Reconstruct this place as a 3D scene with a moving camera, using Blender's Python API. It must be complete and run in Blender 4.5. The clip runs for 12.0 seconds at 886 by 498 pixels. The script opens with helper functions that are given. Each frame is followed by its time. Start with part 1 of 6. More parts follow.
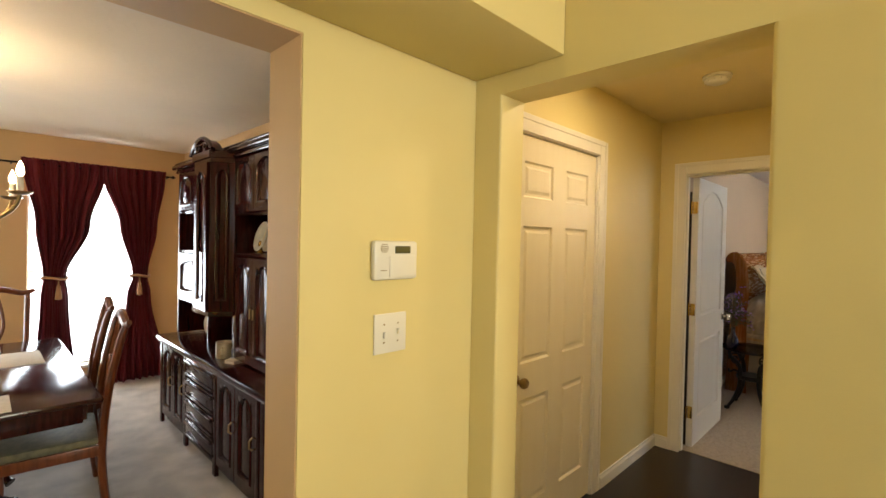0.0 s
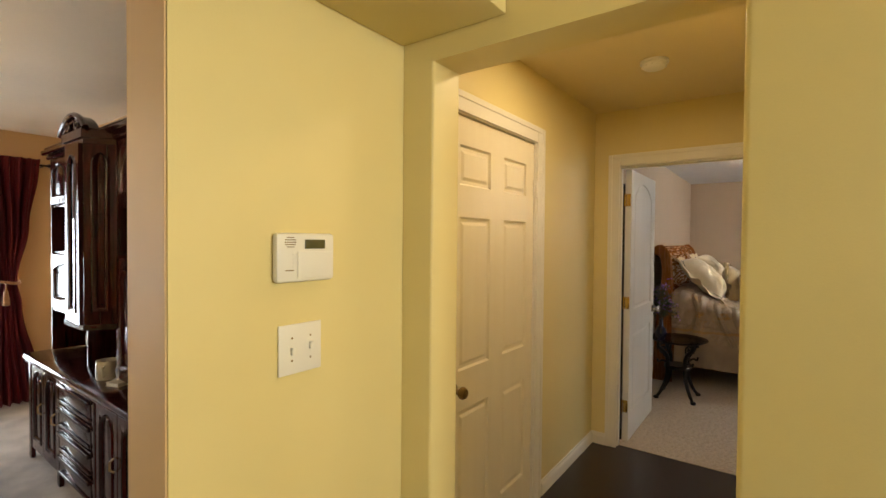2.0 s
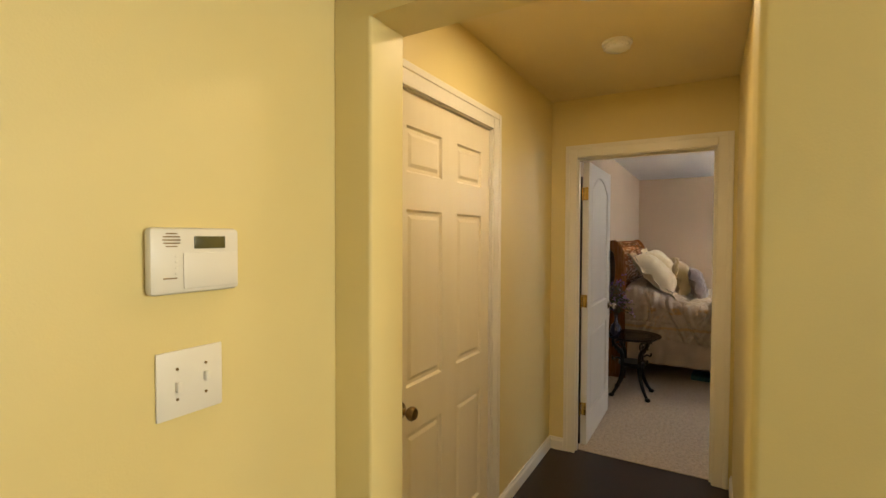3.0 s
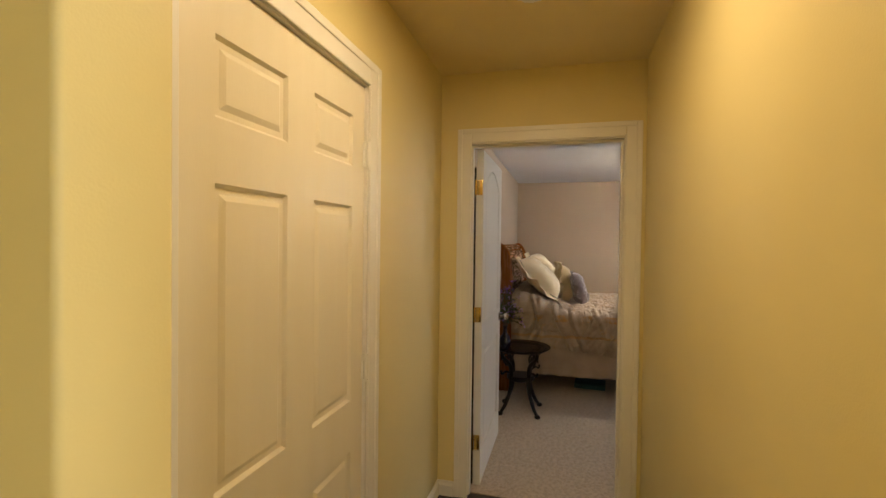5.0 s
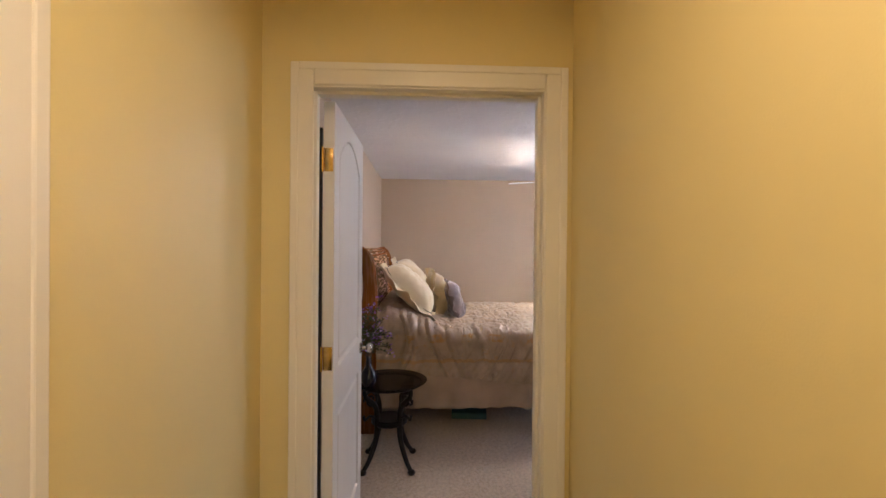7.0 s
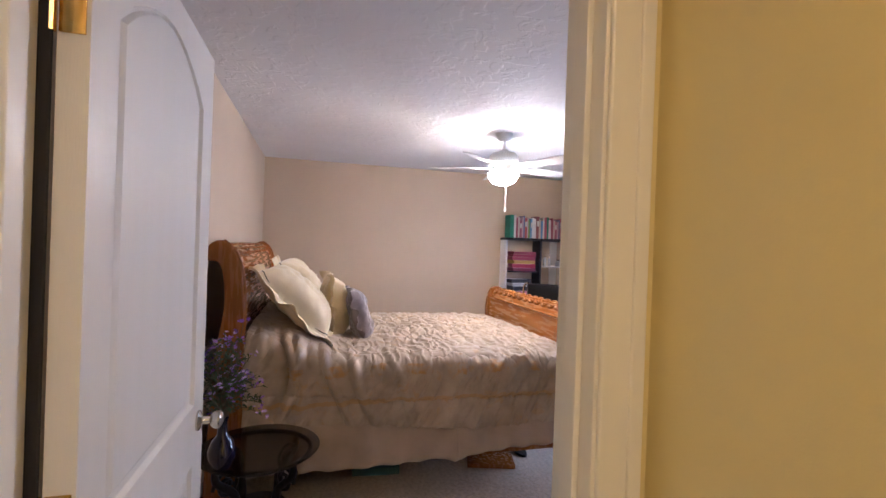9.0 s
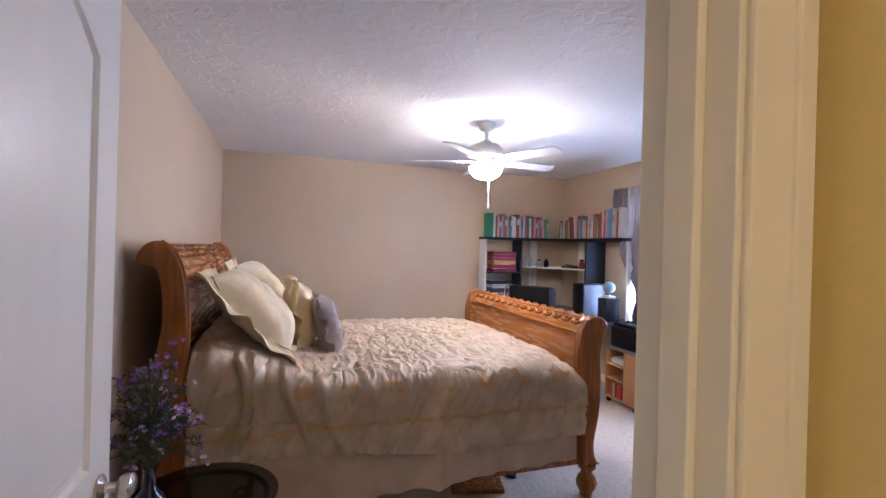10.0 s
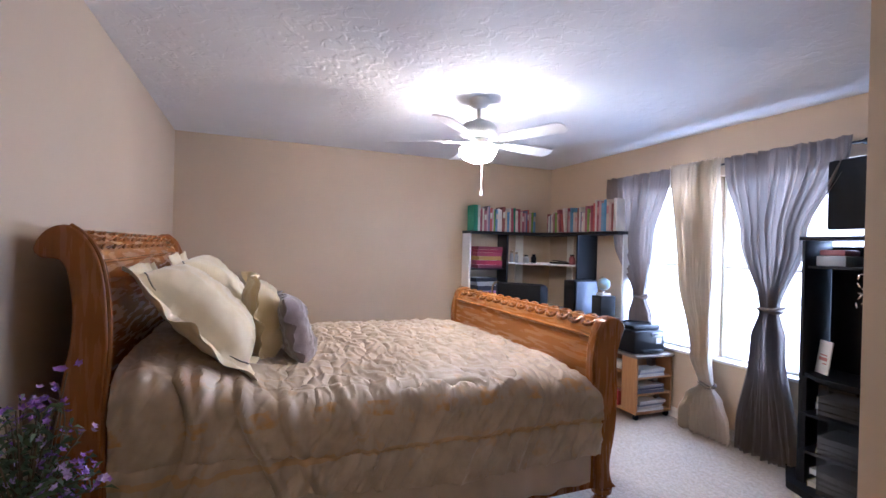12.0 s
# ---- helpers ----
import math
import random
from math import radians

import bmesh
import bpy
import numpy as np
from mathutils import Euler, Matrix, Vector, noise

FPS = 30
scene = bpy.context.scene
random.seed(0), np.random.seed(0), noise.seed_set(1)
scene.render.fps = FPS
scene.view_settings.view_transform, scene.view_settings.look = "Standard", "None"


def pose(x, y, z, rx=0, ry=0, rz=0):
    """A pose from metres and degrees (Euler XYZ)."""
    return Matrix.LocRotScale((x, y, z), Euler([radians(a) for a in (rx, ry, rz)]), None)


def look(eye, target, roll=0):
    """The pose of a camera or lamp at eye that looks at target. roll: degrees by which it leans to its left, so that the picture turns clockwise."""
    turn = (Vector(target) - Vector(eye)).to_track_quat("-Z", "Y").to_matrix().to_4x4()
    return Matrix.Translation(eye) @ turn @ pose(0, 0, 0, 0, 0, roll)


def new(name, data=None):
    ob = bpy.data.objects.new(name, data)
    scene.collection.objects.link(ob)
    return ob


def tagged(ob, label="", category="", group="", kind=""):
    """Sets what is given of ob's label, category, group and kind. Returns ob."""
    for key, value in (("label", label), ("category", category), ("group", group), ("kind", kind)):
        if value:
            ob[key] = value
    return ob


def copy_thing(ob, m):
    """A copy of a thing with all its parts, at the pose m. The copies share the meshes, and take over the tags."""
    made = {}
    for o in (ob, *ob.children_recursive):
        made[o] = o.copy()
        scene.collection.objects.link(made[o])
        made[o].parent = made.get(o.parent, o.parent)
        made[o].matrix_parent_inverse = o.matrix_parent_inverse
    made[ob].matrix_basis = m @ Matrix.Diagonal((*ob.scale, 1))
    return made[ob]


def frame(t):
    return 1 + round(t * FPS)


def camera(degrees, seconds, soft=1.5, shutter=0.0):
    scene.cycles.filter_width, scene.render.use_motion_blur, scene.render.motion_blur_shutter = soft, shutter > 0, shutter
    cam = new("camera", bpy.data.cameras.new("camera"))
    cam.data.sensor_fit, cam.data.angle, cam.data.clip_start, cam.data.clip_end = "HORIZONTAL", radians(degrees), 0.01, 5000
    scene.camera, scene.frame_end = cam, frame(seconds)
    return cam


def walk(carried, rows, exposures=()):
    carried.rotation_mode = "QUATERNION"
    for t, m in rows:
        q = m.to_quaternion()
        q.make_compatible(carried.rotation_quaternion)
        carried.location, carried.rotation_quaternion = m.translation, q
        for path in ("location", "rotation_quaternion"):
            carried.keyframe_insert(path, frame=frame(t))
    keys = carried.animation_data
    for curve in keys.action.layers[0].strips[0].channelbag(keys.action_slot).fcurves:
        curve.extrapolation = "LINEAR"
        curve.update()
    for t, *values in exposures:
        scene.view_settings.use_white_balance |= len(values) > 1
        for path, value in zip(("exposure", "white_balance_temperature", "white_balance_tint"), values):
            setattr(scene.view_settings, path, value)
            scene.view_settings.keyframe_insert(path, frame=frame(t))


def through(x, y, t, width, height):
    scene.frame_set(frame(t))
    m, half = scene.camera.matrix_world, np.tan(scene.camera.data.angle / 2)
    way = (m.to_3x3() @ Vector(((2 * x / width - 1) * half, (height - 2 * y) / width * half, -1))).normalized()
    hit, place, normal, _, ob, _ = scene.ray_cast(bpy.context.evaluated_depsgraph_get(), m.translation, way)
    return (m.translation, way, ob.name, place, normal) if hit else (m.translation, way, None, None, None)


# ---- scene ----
cam = camera(88.0, 12.0, soft=1.5)
PATH = [
    (0, (-0.004, 0.194, 1.517), (1.419, 1.598, 1.485), 1.2),
    (0.5, (0.036, 0.225, 1.517), (1.483, 1.605, 1.477), 1.1),
    (1, (0.085, 0.274, 1.514), (1.569, 1.613, 1.473), 1.1),
    (1.5, (0.139, 0.325, 1.509), (1.683, 1.595, 1.467), 0.9),
    (2, (0.205, 0.362, 1.5), (1.819, 1.544, 1.462), 0.5),
    (2.5, (0.311, 0.422, 1.496), (1.984, 1.517, 1.454), 0.3),
    (3, (0.439, 0.496, 1.499), (2.165, 1.505, 1.447), 0.2),
    (5, (1.046, 0.767, 1.486), (2.978, 1.283, 1.452), 0.7),
    (5.5, (1.265, 0.802, 1.491), (3.233, 1.158, 1.472), 0.7),
    (6, (1.502, 0.817, 1.489), (3.491, 1.027, 1.48), 0.6),
    (6.5, (1.746, 0.856, 1.491), (3.744, 0.935, 1.486), 0.9),
    (7, (1.988, 0.897, 1.481), (3.987, 0.819, 1.47), 0.5),
    (9, (2.976, 0.915, 1.472), (4.905, 0.388, 1.466), 2.0),
    (9.5, (3.161, 0.889, 1.475), (5.071, 0.297, 1.478), 1.6),
    (10, (3.311, 0.869, 1.472), (5.205, 0.226, 1.47), 1.6),
    (10.5, (3.459, 0.847, 1.471), (5.344, 0.178, 1.469), 1.5),
    (11, (3.587, 0.828, 1.449), (5.466, 0.141, 1.453), 1.4),
    (11.5, (3.694, 0.831, 1.44), (5.557, 0.103, 1.438), 1.5),
    (12, (3.75, 0.83, 1.427), (5.6, 0.07, 1.422), 1.5),
]
EXPOSURES = [(0.0, -0.03, 6500, 10), (3.0, -0.17, 6450, 11), (5.0, -0.16, 6400, 12), (5.5, 0.0, 6350, 14), (6.5, 0.03, 5950, 19), (7.0, 0.21, 5750, 22), (9.0, 0.42, 5400, 25), (10.5, 0.34, 5180, 23), (12.0, 0.30, 5100, 21)]
walk(cam, [(t, look(eye, target, roll)) for t, eye, target, roll in PATH], EXPOSURES)

# ---- world and daylight ----
world = bpy.data.worlds.new("sky")
scene.world = world
world.use_nodes = True
wn = world.node_tree.nodes
sky = wn.new("ShaderNodeTexSky")
sky.sky_type = "NISHITA"
sky.sun_disc = False
sky.sun_elevation, sky.sun_rotation = radians(48), radians(80)
wn["Background"].inputs["Strength"].default_value = 0.12
world.node_tree.links.new(sky.outputs["Color"], wn["Background"].inputs["Color"])
sun = bpy.data.lights.new("sun", "SUN")
sun.energy, sun.angle, sun.color = 1.2, radians(10), (1.0, 0.95, 0.88)
new("sun", sun).matrix_world = look((40, 12, 45), (0, 0, 0))


def area_lamp(name, eye, target, sx, sy, watts, colour):
    data = bpy.data.lights.new(name, "AREA")
    data.shape, data.size, data.size_y, data.energy, data.color = "RECTANGLE", sx, sy, watts, colour
    ob = new(name, data)
    ob.matrix_world = look(eye, target)
    return ob


def point_lamp(name, at, watts, colour, radius):
    data = bpy.data.lights.new(name, "POINT")
    data.energy, data.color, data.shadow_soft_size = watts, colour, radius
    ob = new(name, data)
    ob.location = at
    return ob


DAY = (0.58, 0.75, 1.0)
WARM = (1.0, 0.75, 0.45)
area_lamp("bedroom_daylight_west", (5.84, -2.70, 1.33), (5.84, 0, 1.1), 0.93, 1.4, 52, DAY)
area_lamp("bedroom_daylight_east", (6.88, -2.70, 1.33), (6.88, 0, 1.1), 0.88, 1.4, 52, DAY)
area_lamp("dining_daylight", (0.78, 5.98, 1.2), (0.78, 3, 1.0), 0.9, 1.8, 72, (0.86, 0.93, 1.0))
# Lamp of an unseen second dining window, added to brighten the room
area_lamp("unseen_dining_window_light", (-1.2, 5.98, 1.2), (-1.2, 3, 1.0), 0.9, 1.8, 46, (0.86, 0.93, 1.0))
# Lamps in two unseen foyer windows, added to light the yellow walls
area_lamp("assumed_south_foyer_light", (0.70, -2.66, 1.80), (0.70, 0, 1.70), 1.2, 1.3, 82, (1.0, 0.96, 0.80))
area_lamp("assumed_west_foyer_light", (-3.03, -1.2, 1.75), (0, -1.2, 1.70), 1.4, 1.1, 20, (0.95, 0.96, 1.0))
point_lamp("fan_bulb", (6.55, -0.56, 2.10), 9, (1.0, 0.80, 0.50), 0.045)
hall_spot = area_lamp("hall_downlight_bulb", (2.24, 0.885, 2.425), (2.24, 0.885, 0), 0.13, 0.13, 11, WARM)
point_lamp("chandelier_bulb", (-0.30, 3.45, 1.99), 38, (1.0, 0.75, 0.45), 0.02)


# ---- materials ----
def material(name, colour, rough=0.6, metal=0.0, second=None, scale=6.0, bump=0.0, bump_scale=60.0, detail=4.0, coat=0.0,
             stretch=(1, 1, 1), spread=(0.35, 0.65), sheen=0.0, rough_var=0.0, random_tint=0.0):
    """A principled material with two-scale colour variation and fine relief."""
    m = bpy.data.materials.new(name)
    m.use_nodes = True
    nodes, links = m.node_tree.nodes, m.node_tree.links
    b = nodes["Principled BSDF"]
    b.inputs["Roughness"].default_value = rough
    b.inputs["Metallic"].default_value = metal
    b.inputs["Coat Weight"].default_value = coat
    b.inputs["Coat Roughness"].default_value = 0.12
    b.inputs["Sheen Weight"].default_value = sheen
    co = nodes.new("ShaderNodeTexCoord")
    mp = nodes.new("ShaderNodeMapping")
    mp.inputs["Scale"].default_value = stretch
    links.new(co.outputs["Object"], mp.inputs["Vector"])
    if second is None:
        second = tuple(c * 0.9 for c in colour)
    n = nodes.new("ShaderNodeTexNoise")
    n.inputs["Scale"].default_value, n.inputs["Detail"].default_value = scale, detail
    links.new(mp.outputs["Vector"], n.inputs["Vector"])
    ramp = nodes.new("ShaderNodeValToRGB")
    ramp.color_ramp.elements[0].position, ramp.color_ramp.elements[1].position = spread
    ramp.color_ramp.elements[0].color = (*second, 1)
    ramp.color_ramp.elements[1].color = (*colour, 1)
    links.new(n.outputs["Fac"], ramp.inputs["Fac"])
    out = ramp.outputs["Color"]
    if random_tint:
        info = nodes.new("ShaderNodeObjectInfo")
        hsv = nodes.new("ShaderNodeHueSaturation")
        mr = nodes.new("ShaderNodeMapRange")
        mr.inputs["To Min"].default_value, mr.inputs["To Max"].default_value = 1 - random_tint, 1 + random_tint
        links.new(info.outputs["Random"], mr.inputs["Value"])
        links.new(mr.outputs["Result"], hsv.inputs["Value"])
        links.new(out, hsv.inputs["Color"])
        out = hsv.outputs["Color"]
    links.new(out, b.inputs["Base Color"])
    if rough_var:
        r = nodes.new("ShaderNodeMapRange")
        r.inputs["To Min"].default_value, r.inputs["To Max"].default_value = rough - rough_var, rough + rough_var
        links.new(n.outputs["Fac"], r.inputs["Value"])
        links.new(r.outputs["Result"], b.inputs["Roughness"])
    if bump:
        n2 = nodes.new("ShaderNodeTexNoise")
        n2.inputs["Scale"].default_value, n2.inputs["Detail"].default_value = bump_scale, 3.0
        links.new(mp.outputs["Vector"], n2.inputs["Vector"])
        bp = nodes.new("ShaderNodeBump")
        bp.inputs["Strength"].default_value, bp.inputs["Distance"].default_value = bump, 0.01
        links.new(n2.outputs["Fac"], bp.inputs["Height"])
        links.new(bp.outputs["Normal"], b.inputs["Normal"])
    return m


def wood(name, light, dark, rough=0.28, coat=0.3, stretch=(9, 9, 0.9)):
    return material(name, light, rough, second=dark, scale=5.5, detail=8, coat=coat, stretch=stretch, spread=(0.3, 0.72),
                    bump=0.025, bump_scale=20, rough_var=0.05)


def knockdown(name, colour, relief=0.32):
    """Ceiling with a flattened trowelled texture."""
    m = material(name, colour, 0.85, second=tuple(c * 0.93 for c in colour), scale=1.2)
    nodes, links = m.node_tree.nodes, m.node_tree.links
    co = nodes.new("ShaderNodeTexCoord")
    n = nodes.new("ShaderNodeTexNoise")
    n.inputs["Scale"].default_value, n.inputs["Detail"].default_value, n.inputs["Distortion"].default_value = 13.0, 5.0, 0.6
    links.new(co.outputs["Object"], n.inputs["Vector"])
    ramp = nodes.new("ShaderNodeValToRGB")
    ramp.color_ramp.elements[0].position, ramp.color_ramp.elements[1].position = 0.50, 0.58
    links.new(n.outputs["Fac"], ramp.inputs["Fac"])
    bp = nodes.new("ShaderNodeBump")
    bp.inputs["Strength"].default_value, bp.inputs["Distance"].default_value = relief, 0.005
    links.new(ramp.outputs["Color"], bp.inputs["Height"])
    links.new(bp.outputs["Normal"], nodes["Principled BSDF"].inputs["Normal"])
    return m


def glowing(name, colour, strength):
    m = bpy.data.materials.new(name)
    m.use_nodes = True
    b = m.node_tree.nodes["Principled BSDF"]
    b.inputs["Base Color"].default_value = (*colour, 1)
    b.inputs["Emission Color"].default_value = (*colour, 1)
    b.inputs["Emission Strength"].default_value = strength
    return m


def clear_glass(name, colour=(1, 1, 1), rough=0.0, mirror=0.0, most=0.85):
    """Thin pane: mostly clear, with a glossy reflection that grows towards grazing angles."""
    m = bpy.data.materials.new(name)
    m.use_nodes = True
    nodes, links = m.node_tree.nodes, m.node_tree.links
    nodes.remove(nodes["Principled BSDF"])
    tr = nodes.new("ShaderNodeBsdfTransparent")
    tr.inputs["Color"].default_value = (*colour, 1)
    gl = nodes.new("ShaderNodeBsdfGlossy")
    gl.inputs["Roughness"].default_value = rough
    lw = nodes.new("ShaderNodeLayerWeight")
    lw.inputs["Blend"].default_value = 0.5
    pw = nodes.new("ShaderNodeMath")
    pw.operation, pw.inputs[1].default_value = "POWER", 4.0
    links.new(lw.outputs["Facing"], pw.inputs[0])
    mr = nodes.new("ShaderNodeMapRange")
    mr.inputs["To Min"].default_value, mr.inputs["To Max"].default_value = 0.04 + mirror * 0.5, most
    links.new(pw.outputs["Value"], mr.inputs["Value"])
    mix = nodes.new("ShaderNodeMixShader")
    links.new(mr.outputs["Result"], mix.inputs["Fac"])
    links.new(tr.outputs["BSDF"], mix.inputs[1])
    links.new(gl.outputs["BSDF"], mix.inputs[2])
    links.new(mix.outputs["Shader"], nodes["Material Output"].inputs["Surface"])
    return m


def cloth(name, colour, second, through=0.0, sheer=0.0, scale=4.0, stretch=(1, 1, 1), rough=0.75, sheen=0.3, bump=0.15):
    m = material(name, colour, rough, second=second, scale=scale, stretch=stretch, bump=bump, bump_scale=260, sheen=sheen)
    if through:
        nodes, links = m.node_tree.nodes, m.node_tree.links
        tl = nodes.new("ShaderNodeBsdfTranslucent")
        tl.inputs["Color"].default_value = (*colour, 1)
        mix = nodes.new("ShaderNodeMixShader")
        mix.inputs["Fac"].default_value = through
        links.new(nodes["Principled BSDF"].outputs["BSDF"], mix.inputs[1])
        links.new(tl.outputs["BSDF"], mix.inputs[2])
        links.new(mix.outputs["Shader"], nodes["Material Output"].inputs["Surface"])
        if sheer:
            tr = nodes.new("ShaderNodeBsdfTransparent")
            weave = nodes.new("ShaderNodeMixShader")
            weave.inputs["Fac"].default_value = sheer
            links.new(mix.outputs["Shader"], weave.inputs[1])
            links.new(tr.outputs["BSDF"], weave.inputs[2])
            links.new(weave.outputs["Shader"], nodes["Material Output"].inputs["Surface"])
    return m


M_YELLOW = material("yellow_wall_paint", (0.75, 0.628, 0.285), 0.5, second=(0.72, 0.595, 0.26), scale=1.6, bump=0.05, bump_scale=220)
M_TAN = material("tan_wall_paint", (0.565, 0.435, 0.295), 0.6, second=(0.535, 0.41, 0.275), scale=1.4, bump=0.05, bump_scale=220)
M_DINING = material("dining_wall_paint", (0.64, 0.44, 0.22), 0.6, second=(0.61, 0.41, 0.205), scale=1.4, bump=0.05, bump_scale=220)
M_CEIL = knockdown("white_textured_ceiling", (0.78, 0.77, 0.76))
# Cream tint in the colour stands for sunlight bounced off the carpet
M_CEIL_DINING = knockdown("textured_ceiling_warm_bounce", (0.82, 0.72, 0.57), 0.14)
# Yellow in this ceiling colour stands for light bounced off the walls
M_CEIL_HALL = material("ceiling_with_yellow_bounce", (0.78, 0.66, 0.38), 0.8, second=(0.75, 0.63, 0.36), scale=2, bump=0.1, bump_scale=90)
M_TRIM = material("white_trim_paint", (0.80, 0.76, 0.66), 0.38, second=(0.77, 0.73, 0.62), scale=4, bump=0.02, bump_scale=80)
M_DOOR = material("white_door_paint", (0.80, 0.77, 0.70), 0.36, second=(0.78, 0.75, 0.67), scale=2.5, bump=0.05, bump_scale=60, stretch=(6, 6, 0.6))
M_DOOR_CREAM = material("cream_door_paint", (0.80, 0.725, 0.54), 0.36, second=(0.78, 0.70, 0.51), scale=2.5, bump=0.05, bump_scale=60, stretch=(6, 6, 0.6))
M_CARPET = material("beige_carpet", (0.54, 0.435, 0.315), 0.95, second=(0.38, 0.30, 0.21), scale=46, bump=0.9, bump_scale=170, sheen=0.3)
M_CARPET_D = material("dining_carpet", (0.54, 0.50, 0.45), 0.95, second=(0.36, 0.335, 0.31), scale=5, bump=0.7, bump_scale=170, sheen=0.3, detail=6)
M_FLOOR = wood("dark_floor_wood", (0.022, 0.010, 0.006), (0.011, 0.005, 0.003), 0.36, 0.05, (0.9, 9, 9))
M_BRASS = material("aged_brass", (0.36, 0.25, 0.10), 0.3, 0.95, second=(0.20, 0.13, 0.05), scale=30)
M_GOLD = material("polished_brass", (0.70, 0.48, 0.16), 0.22, 1.0, second=(0.55, 0.36, 0.1), scale=30)
M_NICKEL = material("satin_nickel", (0.62, 0.58, 0.52), 0.25, 1.0, second=(0.5, 0.46, 0.4), scale=30)
M_PLASTIC = material("ivory_plastic", (0.80, 0.76, 0.66), 0.35, second=(0.77, 0.73, 0.62), scale=6)
M_WHITE = material("white_plastic", (0.80, 0.79, 0.77), 0.35, second=(0.76, 0.75, 0.73), scale=6)
# Serves a dark grille and slipper, and the shade in the hinge gap
M_DARK = material("matte_dark_and_gap_shade", (0.015, 0.013, 0.012), 0.8, scale=8)
# Oak of posts and trim, darkened to stand for shade on their near sides
M_HONEY_SHADE = wood("honey_oak_shaded", (0.265, 0.098, 0.020), (0.215, 0.075, 0.014), 0.27, 0.0)
M_HONEY_X = wood("honey_oak_cross", (0.355, 0.140, 0.030), (0.325, 0.122, 0.026), 0.27, 0.0, (0.9, 9, 9))
for oak in (M_HONEY_SHADE, M_HONEY_X):
    oak.node_tree.nodes["Principled BSDF"].inputs["Specular IOR Level"].default_value = 0.35
    oak.node_tree.nodes["Bump"].inputs["Strength"].default_value = 0.008
M_MAHOG = wood("mahogany", (0.042, 0.007, 0.005), (0.014, 0.003, 0.003), 0.14, 0.0)
M_MAHOG.node_tree.nodes["Principled BSDF"].inputs["Specular IOR Level"].default_value = 0.3
M_MAHOG_Y = wood("mahogany_long", (0.042, 0.007, 0.005), (0.014, 0.003, 0.003), 0.14, 0.1, (9, 0.9, 9))
M_BLACK = material("black_laminate", (0.005, 0.005, 0.006), 0.5, second=(0.005, 0.005, 0.006), scale=9, bump=0.03, bump_scale=100)
M_BLACK_GLOSS = material("black_plastic", (0.005, 0.005, 0.006), 0.36, second=(0.004, 0.004, 0.005), scale=6)
for dull in (M_BLACK, M_BLACK_GLOSS):
    dull.node_tree.nodes["Principled BSDF"].inputs["Specular IOR Level"].default_value = 0.28
M_MAPLE = wood("maple_laminate", (0.42, 0.215, 0.085), (0.33, 0.16, 0.06), 0.4, 0.1)
M_IRON = material("dark_wrought_iron", (0.020, 0.017, 0.015), 0.4, 0.7, second=(0.012, 0.010, 0.009), scale=30, bump=0.1)
M_PANE = clear_glass("window_glass")
M_GLASS = clear_glass("cabinet_glass", (0.86, 0.88, 0.84), mirror=0.25)
M_SMOKE = clear_glass("smoked_glass", (0.46, 0.45, 0.44), most=0.25)
M_OUT = glowing("bright_overcast_outdoors", (0.93, 0.97, 1.0), 4.0)
M_BOWL = glowing("lit_frosted_glass", (1.0, 0.88, 0.70), 150.0)
M_LENS = glowing("lit_downlight_lens", (1.0, 0.90, 0.72), 9.0)
M_FLAME = glowing("lit_candle_bulb", (1.0, 0.74, 0.40), 25.0)


# ---- geometry helpers ----
def box(bm, lo, hi, bevel=0.0, seg=2):
    """A box between two corners, its edges rounded by bevel."""
    made = bmesh.ops.create_cube(bm, size=1.0)["verts"]
    c = [(a + b) / 2 for a, b in zip(lo, hi)]
    s = [abs(b - a) for a, b in zip(lo, hi)]
    for v in made:
        v.co = Vector((c[0] + v.co.x * s[0], c[1] + v.co.y * s[1], c[2] + v.co.z * s[2]))
    if bevel:
        edges = {e for v in made for e in v.link_edges}
        bmesh.ops.bevel(bm, geom=list(edges), offset=min(bevel, min(s) * 0.45), segments=seg, profile=0.5, affect="EDGES")
    return bm


def boxes(*pairs, bevel=0.0):
    bm = bmesh.new()
    for lo, hi in pairs:
        box(bm, lo, hi, bevel)
    return bm


def lathe(profile, seg=24, at=(0, 0, 0), axis="z"):
    """A turned shape from (radius, height) points."""
    bm = bmesh.new()
    rings = []
    for r, h in profile:
        ring = []
        for k in range(seg):
            a = 2 * math.pi * k / seg
            ring.append(bm.verts.new((r * math.cos(a), r * math.sin(a), h)))
        rings.append(ring)
    for a, b in zip(rings, rings[1:]):
        for k in range(seg):
            bm.faces.new((a[k], a[(k + 1) % seg], b[(k + 1) % seg], b[k]))
    for ring, flip in ((rings[0], True), (rings[-1], False)):
        if profile[0 if flip else -1][0] > 1e-4:
            bm.faces.new(ring[::-1] if flip else ring)
    bmesh.ops.remove_doubles(bm, verts=bm.verts, dist=1e-5)
    if axis == "x":
        bm.transform(Matrix.Rotation(radians(90), 4, "Y"))
    if axis == "y":
        bm.transform(Matrix.Rotation(radians(-90), 4, "X"))
    bm.transform(Matrix.Translation(at))
    return bm


